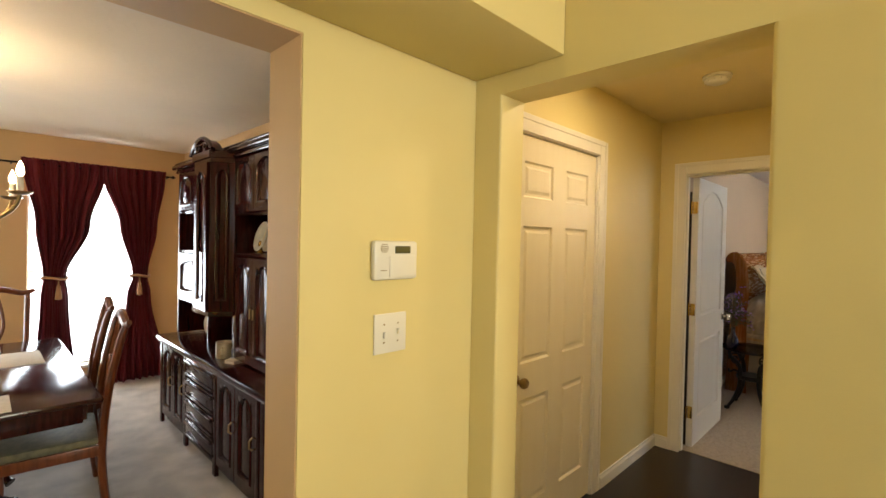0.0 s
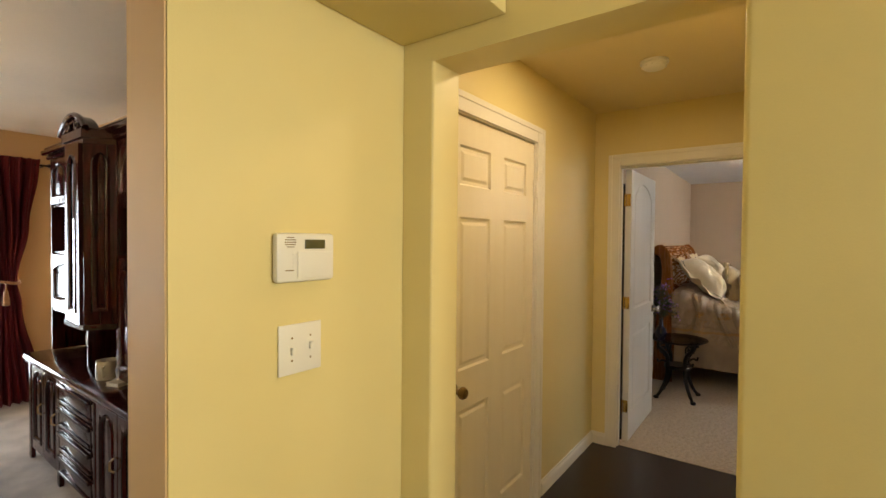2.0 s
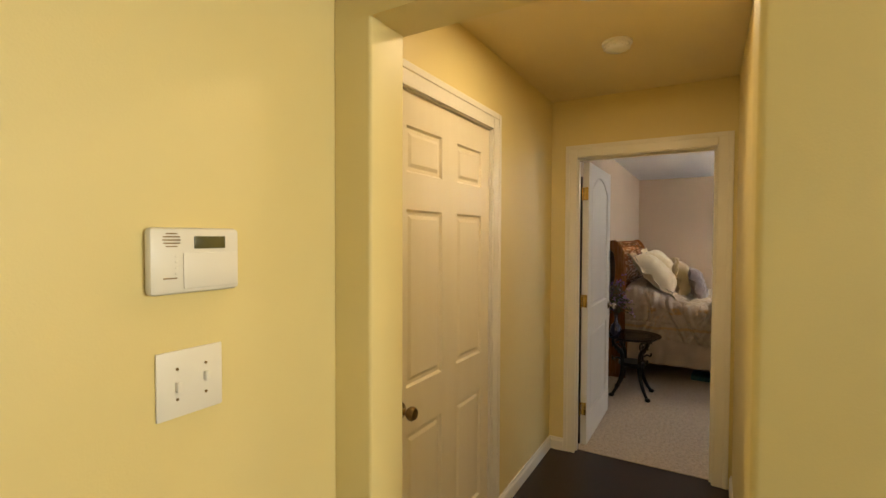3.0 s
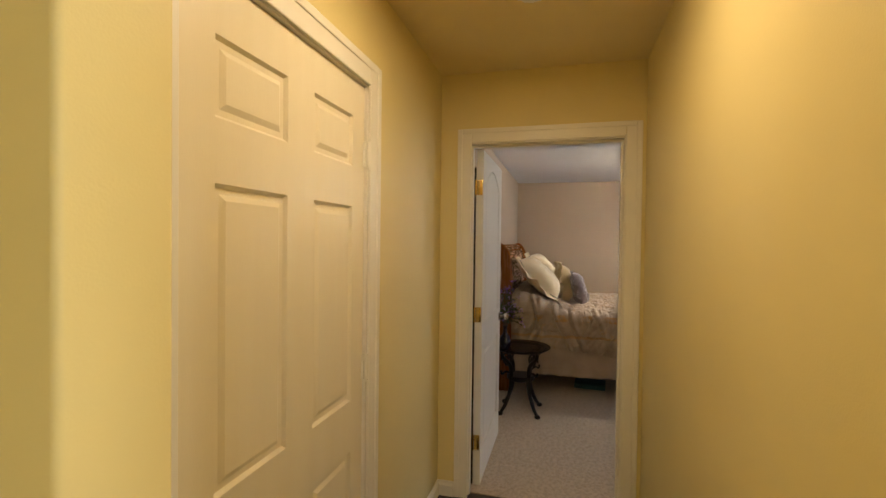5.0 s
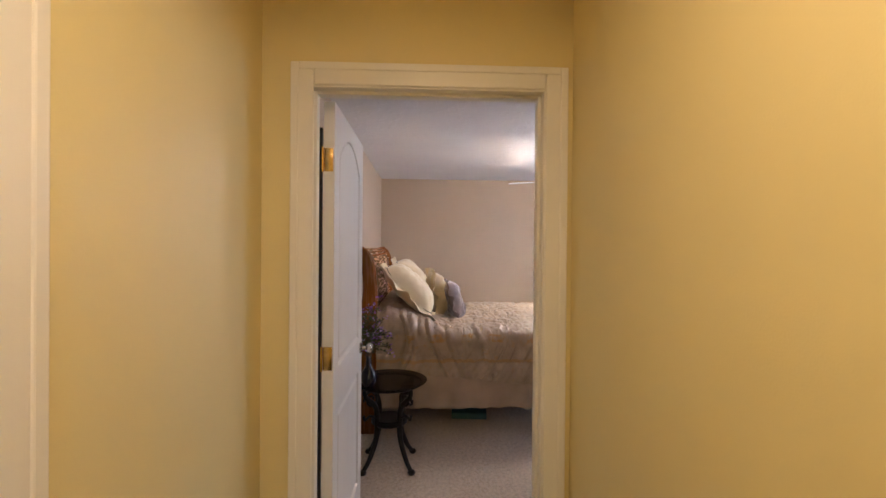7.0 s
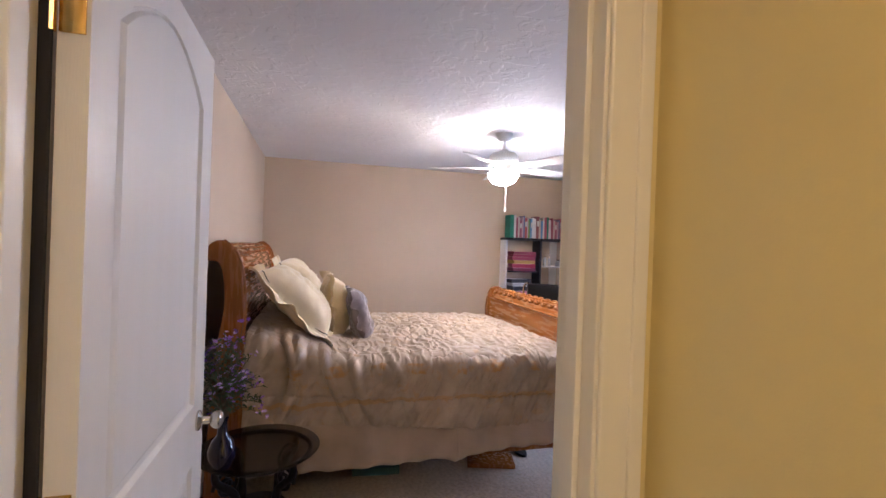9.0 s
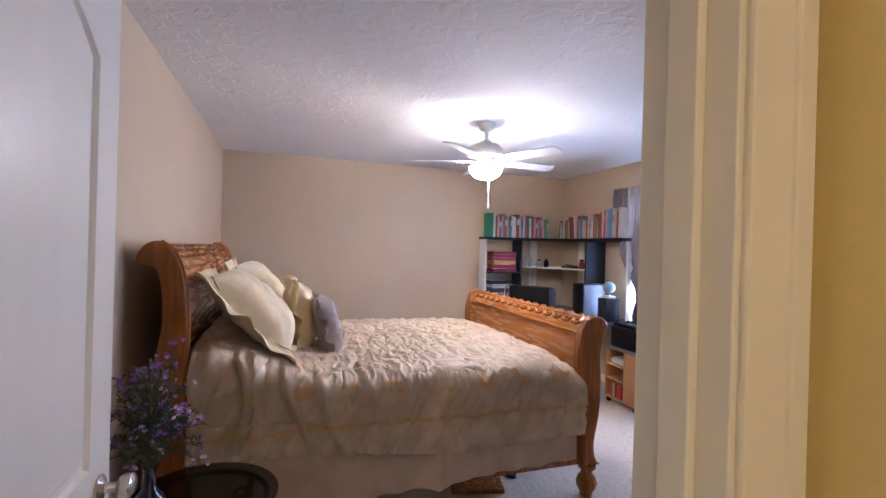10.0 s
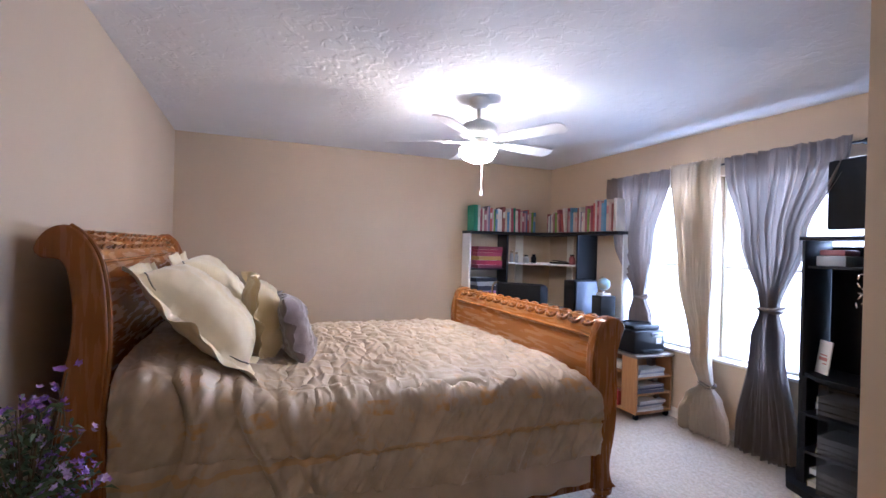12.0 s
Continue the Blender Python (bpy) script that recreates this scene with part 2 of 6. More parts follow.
def tube(points, radius, seg=8, bm=None):
    """A round bar along points; radius: one number or one for each point."""
    bm = bm or bmesh.new()
    pts = [Vector(p) for p in points]
    radii = radius if isinstance(radius, (list, tuple)) else [radius] * len(pts)
    rings, side = [], None
    for i, p in enumerate(pts):
        d = (pts[min(i + 1, len(pts) - 1)] - pts[max(i - 1, 0)]).normalized()
        if side is None:
            side = d.orthogonal().normalized()
        side = (side - d * side.dot(d)).normalized()
        up = d.cross(side)
        rings.append([bm.verts.new(p + (side * math.cos(2 * math.pi * k / seg) + up * math.sin(2 * math.pi * k / seg)) * radii[i]) for k in range(seg)])
    for a, b in zip(rings, rings[1:]):
        for k in range(seg):
            bm.faces.new((a[k], a[(k + 1) % seg], b[(k + 1) % seg], b[k]))
    bm.faces.new(rings[0][::-1])
    bm.faces.new(rings[-1])
    return bm


def smooth_line(points, n=6):
    """Points of a curve that passes through the given ones."""
    pts = [Vector(p) for p in points]
    out = []
    for i in range(len(pts) - 1):
        a, b, c, d = pts[max(i - 1, 0)], pts[i], pts[i + 1], pts[min(i + 2, len(pts) - 1)]
        for k in range(n):
            t = k / n
            out.append(0.5 * ((2 * b) + (c - a) * t + (2 * a - 5 * b + 4 * c - d) * t * t + (3 * b - a - 3 * c + d) * t ** 3))
    return out + [pts[-1]]


def prism(outline, x0, x1, bevel=0.0, bm=None):
    """A (y, z) outline extruded from x0 to x1."""
    bm = bm or bmesh.new()
    a = [bm.verts.new((x0, y, z)) for y, z in outline]
    b = [bm.verts.new((x1, y, z)) for y, z in outline]
    n = len(outline)
    sides = [bm.faces.new((a[k], a[(k + 1) % n], b[(k + 1) % n], b[k])) for k in range(n)]
    caps = [bm.faces.new(a[::-1]), bm.faces.new(b)]
    bmesh.ops.recalc_face_normals(bm, faces=sides + caps)
    if bevel:
        edges = list({e for f in caps for e in f.edges})
        bmesh.ops.bevel(bm, geom=edges, offset=bevel, segments=3, profile=0.5, affect="EDGES")
    return bm


def ribbon_outline(centre, half):
    """The (y, z) outline of a band with the given half widths along a centre line."""
    pts = [Vector((*p, 0)) for p in centre]
    left, right = [], []
    for i, p in enumerate(pts):
        d = (pts[min(i + 1, len(pts) - 1)] - pts[max(i - 1, 0)]).normalized()
        nrm = Vector((-d.y, d.x, 0))
        left.append(((p + nrm * half[i]).x, (p + nrm * half[i]).y))
        right.append(((p - nrm * half[i]).x, (p - nrm * half[i]).y))
    return left + right[::-1]


def thing(name, at=(0, 0, 0), label="", category="", group="", kind=""):
    ob = new(name)
    ob.empty_display_size = 0.1
    ob.location = at
    return tagged(ob, label, category, group, kind)


def finish(me, mat, smooth):
    me.materials.append(mat)
    if smooth:
        me.shade_smooth()
        me.set_sharp_from_angle(angle=radians(38))


def part(name, bm, mat, parent, label="", smooth=True):
    """Links a bmesh, given in the thing's own world place, as one mesh under a thing or part."""
    root = parent
    while root.parent:
        root = root.parent
    bm.transform(Matrix.Translation(-root.location))
    me = bpy.data.meshes.new(name)
    bm.to_mesh(me)
    bm.free()
    finish(me, mat, smooth)
    ob = new(name, me)
    ob.parent = parent
    if label:
        tagged(ob, label)
    return ob


def solid(name, bm, mat, label, category, kind="structure", smooth=True, group=""):
    """One mesh that is a thing or a piece of the setting by itself."""
    me = bpy.data.meshes.new(name)
    bm.to_mesh(me)
    bm.free()
    finish(me, mat, smooth)
    return tagged(new(name, me), label, category, group, kind)


def arch_outline(u0, u1, v0, v1, arch, n=10):
    """A panel's outline, counter-clockwise from the lower left; arch: the height of its curved, shouldered top."""
    pts = [(u0, v0), (u1, v0)]
    if not arch:
        return pts + [(u1, v1), (u0, v1)]
    for k in range(n + 1):
        s = k / n
        u = u1 + (u0 - u1) * s
        lift = math.sin(math.pi * s) ** 0.85 if 0 < s < 1 else 0
        pts.append((u, v1 - arch + arch * lift))
    return pts


def inset_outline(pts, d):
    cu, cv = sum(p[0] for p in pts) / len(pts), sum(p[1] for p in pts) / len(pts)
    hu, hv = max(abs(p[0] - cu) for p in pts), max(abs(p[1] - cv) for p in pts)
    return [(cu + (u - cu) * (hu - d) / hu, cv + (v - cv) * (hv - d) / hv) for u, v in pts]


def panel_slab(w, h, t, panels, rings=((0.0, 0.0), (0.008, 0.010), (0.022, 0.010), (0.036, 0.003)), holes=False):
    """A door leaf: x from 0 to w, z from 0 to h, front at y = 0 facing -y. panels: (u0, u1, v0, v1, arch), in non-overlapping columns and rows."""
    bm = bmesh.new()
    us = sorted({0, w, *[p[0] for p in panels], *[p[1] for p in panels]})
    vs = sorted({0, h, *[p[2] for p in panels], *[p[3] for p in panels]})
    def quad(*co):
        bm.faces.new([bm.verts.new(c) for c in co])
    for a, b in zip(us, us[1:]):
        for c, d in zip(vs, vs[1:]):
            if any(p[0] <= a and b <= p[1] and p[2] <= c and d <= p[3] for p in panels):
                continue
            quad((a, 0, c), (b, 0, c), (b, 0, d), (a, 0, d))
    for u0, u1, v0, v1, arch in panels:
        out = arch_outline(u0, u1, v0, v1, arch)
        if arch:
            top = out[2:]
            for p, q in zip(top, top[1:]):
                quad((q[0], 0, q[1]), (p[0], 0, p[1]), (p[0], 0, v1), (q[0], 0, v1))
        last = None
        for d, deep in rings:
            ring = [bm.verts.new((u, deep, v)) for u, v in inset_outline(out, d)]
            if last:
                for k in range(len(ring)):
                    j = (k + 1) % len(ring)
                    bm.faces.new((last[k], last[j], ring[j], ring[k]))
            last = ring
        if not holes:
            bm.faces.new(last)
    quad((0, t, 0), (0, t, h), (w, t, h), (w, t, 0))
    quad((0, 0, 0), (0, 0, h), (0, t, h), (0, t, 0))
    quad((w, 0, 0), (w, t, 0), (w, t, h), (w, 0, h))
    quad((0, 0, h), (w, 0, h), (w, t, h), (0, t, h))
    quad((0, 0, 0), (0, t, 0), (w, t, 0), (w, 0, 0))
    bmesh.ops.remove_doubles(bm, verts=bm.verts, dist=1e-5)
    return bm


def slab(points, z0, z1):
    """A plan outline of (x, y) points raised from z0 to z1."""
    bm = bmesh.new()
    lo = [bm.verts.new((x, y, z0)) for x, y in points]
    hi = [bm.verts.new((x, y, z1)) for x, y in points]
    bm.faces.new(lo[::-1])
    bm.faces.new(hi)
    for j in range(len(points)):
        q = (j + 1) % len(points)
        bm.faces.new((lo[j], lo[q], hi[q], hi[j]))
    bmesh.ops.recalc_face_normals(bm, faces=bm.faces)
    return bm


def wall_end(x0, x1, y_far, y_end, z0, z1, r=0.018):
    """A stretch of wall along y with softly rounded corners at y_end."""
    way = 1 if y_end > y_far else -1
    pts = [(x0, y_far)]
    for cx, a0, a1 in ((x0 + r, 180, 90), (x1 - r, 90, 0)):
        for k in range(6):
            a = radians(a0 + (a1 - a0) * k / 5)
            pts.append((cx + r * math.cos(a), y_end - way * r + way * r * math.sin(a)))
    return slab(pts + [(x1, y_far)], z0, z1)


def moved(bm, m):
    bm.transform(m)
    return bm


# ---- setting: floors, ceilings ----
solid("floor_hall", boxes(((-3.0, -2.9, -0.12), (3.69, 1.515, 0.0))), M_FLOOR, "dark-stained glossy wood floor", "floor")
solid("floor_bedroom", boxes(((3.69, -2.9, -0.12), (8.8, 1.7, 0.004))), M_CARPET, "beige cut-pile bedroom carpet", "carpet")
solid("floor_dining", boxes(((-3.0, 1.515, -0.12), (1.75, 6.1, 0.003))), M_CARPET_D, "light grey-beige dining room carpet", "carpet")
solid("ground", boxes(((-60, -60, -0.5), (60, 60, -0.3))), material("lawn_ground", (0.08, 0.11, 0.04), 0.9, second=(0.05, 0.08, 0.03), scale=3), "grass ground outside the house", "ground")
solid("ceiling_foyer", boxes(((-3.0, -2.9, 2.74), (1.51, 1.61, 2.86))), M_CEIL_HALL, "foyer ceiling with the same bounced-light yellow", "ceiling")
solid("ceiling_hall", boxes(((1.51, 0.2, 2.445), (3.69, 1.7, 2.60))), M_CEIL_HALL, "hall ceiling coloured yellow for light bounced off the walls", "ceiling")
solid("ceiling_bedroom", boxes(((3.69, -2.9, 2.44), (8.8, 1.7, 2.60))), M_CEIL, "white knockdown-textured bedroom ceiling", "ceiling")
solid("ceiling_dining", boxes(((-3.0, 1.61, 2.44), (1.78, 6.1, 2.60))), M_CEIL_DINING, "textured dining room ceiling, cream for bounced sunlight", "ceiling")

# ---- setting: walls ----
solid("wall_keypad", boxes(((0.65, 1.42, 0), (1.51, 1.61, 2.108)), ((-3.0, 1.42, 2.108), (1.51, 1.61, 2.74)), ((-3.0, 1.42, 0), (-1.7, 1.61, 2.108))), M_YELLOW,
      "pale yellow painted wall beside the dining room opening", "wall")
solid("soffit", boxes(((-3.0, 1.02, 2.165), (1.408, 1.42, 2.74)), bevel=0.006), M_YELLOW, "pale yellow boxed-in soffit along the wall top", "soffit")
solid("wall_opening", boxes(((1.41, -2.9, 2.09), (1.565, 1.418, 2.74))), M_YELLOW, "yellow painted wall over the hall opening", "wall")
solid("wall_opening_left", wall_end(1.41, 1.565, 1.418, 1.290, 0, 2.09, 0.010), M_YELLOW, "short yellow wall end beside the hall opening", "wall")
solid("wall_opening_return", boxes(((1.512, 1.418, 0), (1.565, 1.474, 2.444))), M_YELLOW, "narrow yellow wall return beside the closet door", "wall")
solid("wall_opening_right", wall_end(1.41, 1.565, -2.9, 0.430, 0, 2.09, 0.014), M_YELLOW, "yellow painted wall beside the hall opening", "wall")
# Both foyer walls have added window openings, out of view, for these lamps
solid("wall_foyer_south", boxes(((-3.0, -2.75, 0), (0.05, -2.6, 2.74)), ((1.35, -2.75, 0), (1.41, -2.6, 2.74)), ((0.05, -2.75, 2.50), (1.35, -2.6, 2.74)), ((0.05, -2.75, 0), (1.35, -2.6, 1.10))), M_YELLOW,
      "yellow painted foyer wall with an added unseen window", "wall")
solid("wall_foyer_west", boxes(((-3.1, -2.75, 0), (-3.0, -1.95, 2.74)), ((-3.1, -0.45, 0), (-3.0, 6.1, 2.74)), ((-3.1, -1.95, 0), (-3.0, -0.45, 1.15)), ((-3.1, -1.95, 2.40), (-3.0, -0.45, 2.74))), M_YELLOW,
      "yellow painted far foyer wall with an added unseen window", "wall")
solid("jamb_dining", boxes(((0.645, 1.424, 0), (0.649, 1.622, 2.1035)), ((-1.699, 1.424, 2.104), (0.649, 1.622, 2.1075))), M_DINING, "tan painted reveal of the dining room opening", "wall")
HX0, HX1 = 1.735, 2.625
solid("wall_hall_left", boxes(((1.51, 1.475, 0), (HX0, 1.60, 2.445)), ((HX1, 1.475, 0), (3.63, 1.60, 2.445)), ((HX0, 1.475, 2.065), (HX1, 1.60, 2.445))), M_YELLOW,
      "yellow painted hall wall with the closet door", "wall")
solid("wall_hall_right", boxes(((1.512, 0.22, 0), (3.63, 0.368, 2.445))), M_YELLOW, "plain yellow painted hall wall", "wall")
solid("wall_hall_end", boxes(((3.63, 0.10, 0), (3.69, 0.457, 2.445)), ((3.63, 1.322, 0), (3.69, 1.60, 2.445)), ((3.63, 0.457, 2.058), (3.69, 1.322, 2.445))), M_YELLOW,
      "yellow painted end wall with the bedroom doorway", "wall")
solid("wall_bedroom_west", boxes(((3.69, -2.75, 0), (3.75, 0.457, 2.44)), ((3.69, 1.322, 0), (3.75, 1.65, 2.44)), ((3.69, 0.457, 2.058), (3.75, 1.322, 2.44))), M_TAN,
      "tan painted bedroom wall with the doorway", "wall")
solid("wall_bedroom_north", boxes(((3.75, 1.527, 0), (8.8, 1.65, 2.44))), M_TAN, "tan painted wall behind the headboard", "wall")
solid("wall_bedroom_east", boxes(((8.57, -2.75, 0), (8.7, 1.527, 2.44))), M_TAN, "tan painted far bedroom wall", "wall")
WB = [(5.36, 6.33), (6.43, 7.34)]
WZ0, WZ1 = 0.60, 2.06
pieces = [((3.75, -2.75, 0), (8.57, -2.6, WZ0)), ((3.75, -2.75, WZ1), (8.57, -2.6, 2.44)), ((3.75, -2.75, WZ0), (WB[0][0], -2.6, WZ1)),
          ((WB[0][1], -2.75, WZ0), (WB[1][0], -2.6, WZ1)), ((WB[1][1], -2.75, WZ0), (8.57, -2.6, WZ1))]
solid("wall_bedroom_south", boxes(*pieces), M_TAN, "tan painted bedroom wall with two windows", "wall")
solid("wall_bedroom_closet", boxes(((3.75, -2.6, 0), (4.54, -0.85, 2.44)), bevel=0.006), M_TAN, "tan painted closet wall projecting into the bedroom", "wall")
DW = [(-1.65, -0.75), (0.31, 1.26)]
DZ0, DZ1 = 0.22, 2.08
solid("wall_dining_north", boxes(((-3.0, 5.9, 0), (1.62, 6.05, DZ0)), ((-3.0, 5.9, DZ1), (1.62, 6.05, 2.44)), ((-3.0, 5.9, DZ0), (DW[0][0], 6.05, DZ1)),
                                 ((DW[0][1], 5.9, DZ0), (DW[1][0], 6.05, DZ1)), ((DW[1][1], 5.9, DZ0), (1.62, 6.05, DZ1))), M_DINING,
      "warm tan dining room wall with windows", "wall")
solid("wall_dining_east", boxes(((1.62, 1.61, 0), (1.74, 6.05, 2.44))), M_DINING, "warm tan dining room wall behind the hutch", "wall")
solid("wall_dining_face", boxes(((1.51, 1.575, 0), (1.62, 1.61, 2.44)), ((0.652, 1.61, 0), (1.62, 1.622, 2.44)), ((-3.0, 1.61, 2.11), (0.652, 1.622, 2.44))), M_DINING,
      "warm tan dining side of the opening wall", "wall")
solid("closet_back", boxes(((1.75, 2.1, 0), (3.69, 2.2, 2.445)), ((3.63, 1.60, 0), (3.69, 2.1, 2.445))), M_YELLOW, "plain closet inner wall", "wall")


# ---- setting: windows ----
def window(name, x0, x1, z0, z1, y, out, label, blinds=False):
    """A sash window in a wall of which the room face is at y; out: +1 or -1, the way outdoors."""
    w = thing(name, ((x0 + x1) / 2, y, z0), label, "window", kind="structure")
    yy = y + out * 0.085
    fr = bmesh.new()
    for lo, hi in (((x0, z0), (x0 + 0.022, z1)), ((x1 - 0.022, z0), (x1, z1)), ((x0 + 0.022, z0), (x1 - 0.022, z0 + 0.025)), ((x0 + 0.022, z1 - 0.025), (x1 - 0.022, z1)),
                   ((x0 + 0.022, (z0 + z1) / 2 - 0.012), (x1 - 0.022, (z0 + z1) / 2 + 0.012))):
        box(fr, (lo[0], min(yy, yy + out * 0.05), lo[1]), (hi[0], max(yy, yy + out * 0.05), hi[1]), 0.004)
    part("window_frame", fr, M_TRIM, w)
    sl = bmesh.new()
    ys = sorted((y - out * 0.03, y + out * 0.084))
    box(sl, (x0 - 0.0, ys[0], z0 - 0.022), (x1 + 0.0, ys[1], z0 + 0.003), 0.006)
    part("window_sill", sl, M_TRIM, w)
    for a, b in ((z0 + 0.025, (z0 + z1) / 2 - 0.012), ((z0 + z1) / 2 + 0.012, z1 - 0.025)):
        pb = boxes(((x0 + 0.022, yy + out * 0.022 - 0.002, a), (x1 - 0.022, yy + out * 0.022 + 0.002, b)))
        p = part("pane", pb, M_PANE, w)
        p.visible_shadow = False
    if blinds:
        for k in range(int((z1 - z0 - 0.1) / 0.05)):
            z = z0 + 0.06 + 0.05 * k
            sb = boxes(((x0 + 0.05, yy - out * 0.05 - 0.02, z), (x1 - 0.05, yy - out * 0.05 + 0.02, z + 0.003)))
            part("slat", sb, M_WHITE, w)
    return w


window("window_1", *WB[0], WZ0, WZ1, -2.6, -1, "white-framed sash window with a bright white view")
window("window_2", *WB[1], WZ0, WZ1, -2.6, -1, "white-framed sash window with a bright white view")
window("window_3", *DW[1], DZ0, DZ1, 5.9, 1, "tall white-framed dining window with open slatted blinds", blinds=True)
# Second dining window lies out of view, added to hold its lamp
window("unseen_window_4", *DW[0], DZ0, DZ1, 5.9, 1, "tall white-framed dining window")
# Foyer windows are out of view, added to admit light
window("unseen_window_5", 0.05, 1.35, 1.10, 2.50, -2.6, -1, "wide white-framed foyer window, unseen, added for its light")
west = thing("window_6", (-3.0, -1.2, 1.15), "white-framed side window of the foyer, unseen, added for its light", "window", kind="structure")
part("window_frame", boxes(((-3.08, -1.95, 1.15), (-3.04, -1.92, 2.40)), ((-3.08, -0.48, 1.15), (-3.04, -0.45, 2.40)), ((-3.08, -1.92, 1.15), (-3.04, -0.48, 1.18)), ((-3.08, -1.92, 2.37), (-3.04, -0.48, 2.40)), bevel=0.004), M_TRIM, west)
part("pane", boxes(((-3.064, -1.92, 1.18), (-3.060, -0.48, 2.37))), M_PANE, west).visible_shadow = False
solid("backdrop_bedroom", boxes(((2.0, -5.6, -0.28), (18.0, -5.55, 6.2))), M_OUT, "overexposed white daylight outside", "backdrop")
solid("backdrop_dining", boxes(((-7.5, 8.6, -0.28), (9.5, 8.65, 6.2))), M_OUT, "overexposed white daylight outside", "backdrop")

# ---- setting: trim ----
def baseboard(x0, y0, x1, y1, nx, ny, h=0.085, t=0.014):
    """A moulded skirting along a wall; nx, ny: the way into the room."""
    bm = bmesh.new()
    prof = [(0, 0), (t, 0), (t, h * 0.72), (t * 0.55, h * 0.86), (t * 0.45, h), (0, h)]
    rings = []
    for x, y in ((x0, y0), (x1, y1)):
        rings.append([bm.verts.new((x + nx * d, y + ny * d, z + 0.001)) for d, z in prof])
    n = len(prof)
    for k in range(n):
        bm.faces.new((rings[0][k], rings[0][(k + 1) % n], rings[1][(k + 1) % n], rings[1][k]))
    bm.faces.new(rings[0][::-1])
    bm.faces.new(rings[1])
    bmesh.ops.recalc_face_normals(bm, faces=bm.faces)
    return solid("baseboard", bm, M_TRIM, "white moulded wooden baseboard", "baseboard", smooth=False)


baseboard(2.715, 1.474, 3.616, 1.474, 0, -1)
baseboard(3.629, 1.474, 3.629, 1.375, -1, 0)
baseboard(1.567, 0.369, 3.629, 0.369, 0, 1)
baseboard(3.77, 1.526, 8.57, 1.526, 0, -1)
baseboard(8.569, 1.51, 8.569, -2.58, -1, 0)
baseboard(4.56, -2.599, 8.55, -2.599, 0, 1)
baseboard(4.541, -2.58, 4.541, -0.86, 1, 0)
baseboard(3.77, -0.849, 4.54, -0.849, 0, 1)
baseboard(1.619, 1.64, 1.619, 5.89, -1, 0)
baseboard(-2.9, 5.899, 1.60, 5.899, 0, -1)
baseboard(0.66, 1.419, 1.408, 1.419, 0, -1)
baseboard(1.409, 0.40, 1.409, -2.55, -1, 0)


def casing(name, frame_lo, frame_hi, top, plane, axis, into, width=0.088, parts=("left", "right", "top"), label="white moulded door casing"):
    """Stepped trim round a doorway. axis: the way along the wall ('x' or 'y'); plane: the wall's face; into: the sign of the way into the room."""
    c = thing(name, (0, 0, 0), label, "door casing", kind="structure")
    steps = ((0.0, width, 0.011), (0.0, width * 0.34, 0.0155))
    def strip(a0, a1, z0, z1, d):
        lo, hi = sorted((plane, plane + into * d))
        if axis == "x":
            return (a0, lo, z0), (a1, hi, z1)
        return (lo, a0, z0), (hi, a1, z1)
    for side in parts:
        bm = bmesh.new()
        for s0, s1, d in steps:
            o0, o1 = width - s1, width - s0
            if side == "left":
                box(bm, *strip(frame_lo - o1, frame_lo - o0, 0.001, top + o1 - 0.001 * (d > 0.012), d), 0.004, 2)
            elif side == "right":
                box(bm, *strip(frame_hi + o0, frame_hi + o1, 0.001, top + o1 - 0.001 * (d > 0.012), d), 0.004, 2)
            else:
                box(bm, *strip(frame_lo - o0 + 0.001, frame_hi + o0 - 0.001, top + o0, top + o1, d), 0.004, 2)
        part("casing_board", bm, M_TRIM, c, smooth=False)
    return c


casing("trim_bedroom_door", 0.468, 1.293, 2.047, 3.63, "y", -1, 0.080)
casing("trim_bedroom_door_inner", 0.468, 1.309, 2.047, 3.75, "y", 1)
casing("trim_closet_door", 1.747, 2.613, 2.053, 1.475, "x", -1)

# door linings
solid("door_frame_bedroom", boxes(((3.628, 0.457, 0), (3.752, 0.475, 2.058)), ((3.628, 1.304, 0), (3.752, 1.322, 2.058)), ((3.628, 0.475, 2.04), (3.752, 1.304, 2.058)),
                                  ((3.664, 0.475, 0), (3.704, 0.487, 2.04)), ((3.664, 1.290, 0), (3.704, 1.304, 2.04)), ((3.664, 0.487, 2.028), (3.704, 1.290, 2.04)), bevel=0.002), M_TRIM,
      "white painted doorway lining with stops", "door frame", smooth=False)
solid("door_frame_closet", boxes(((HX0, 1.4755, 0), (1.753, 1.60, 2.065)), ((2.607, 1.4755, 0), (HX1, 1.60, 2.065)), ((1.753, 1.4755, 2.048), (2.607, 1.60, 2.065)), bevel=0.002), M_TRIM,
      "white painted closet door lining", "door frame", smooth=False)


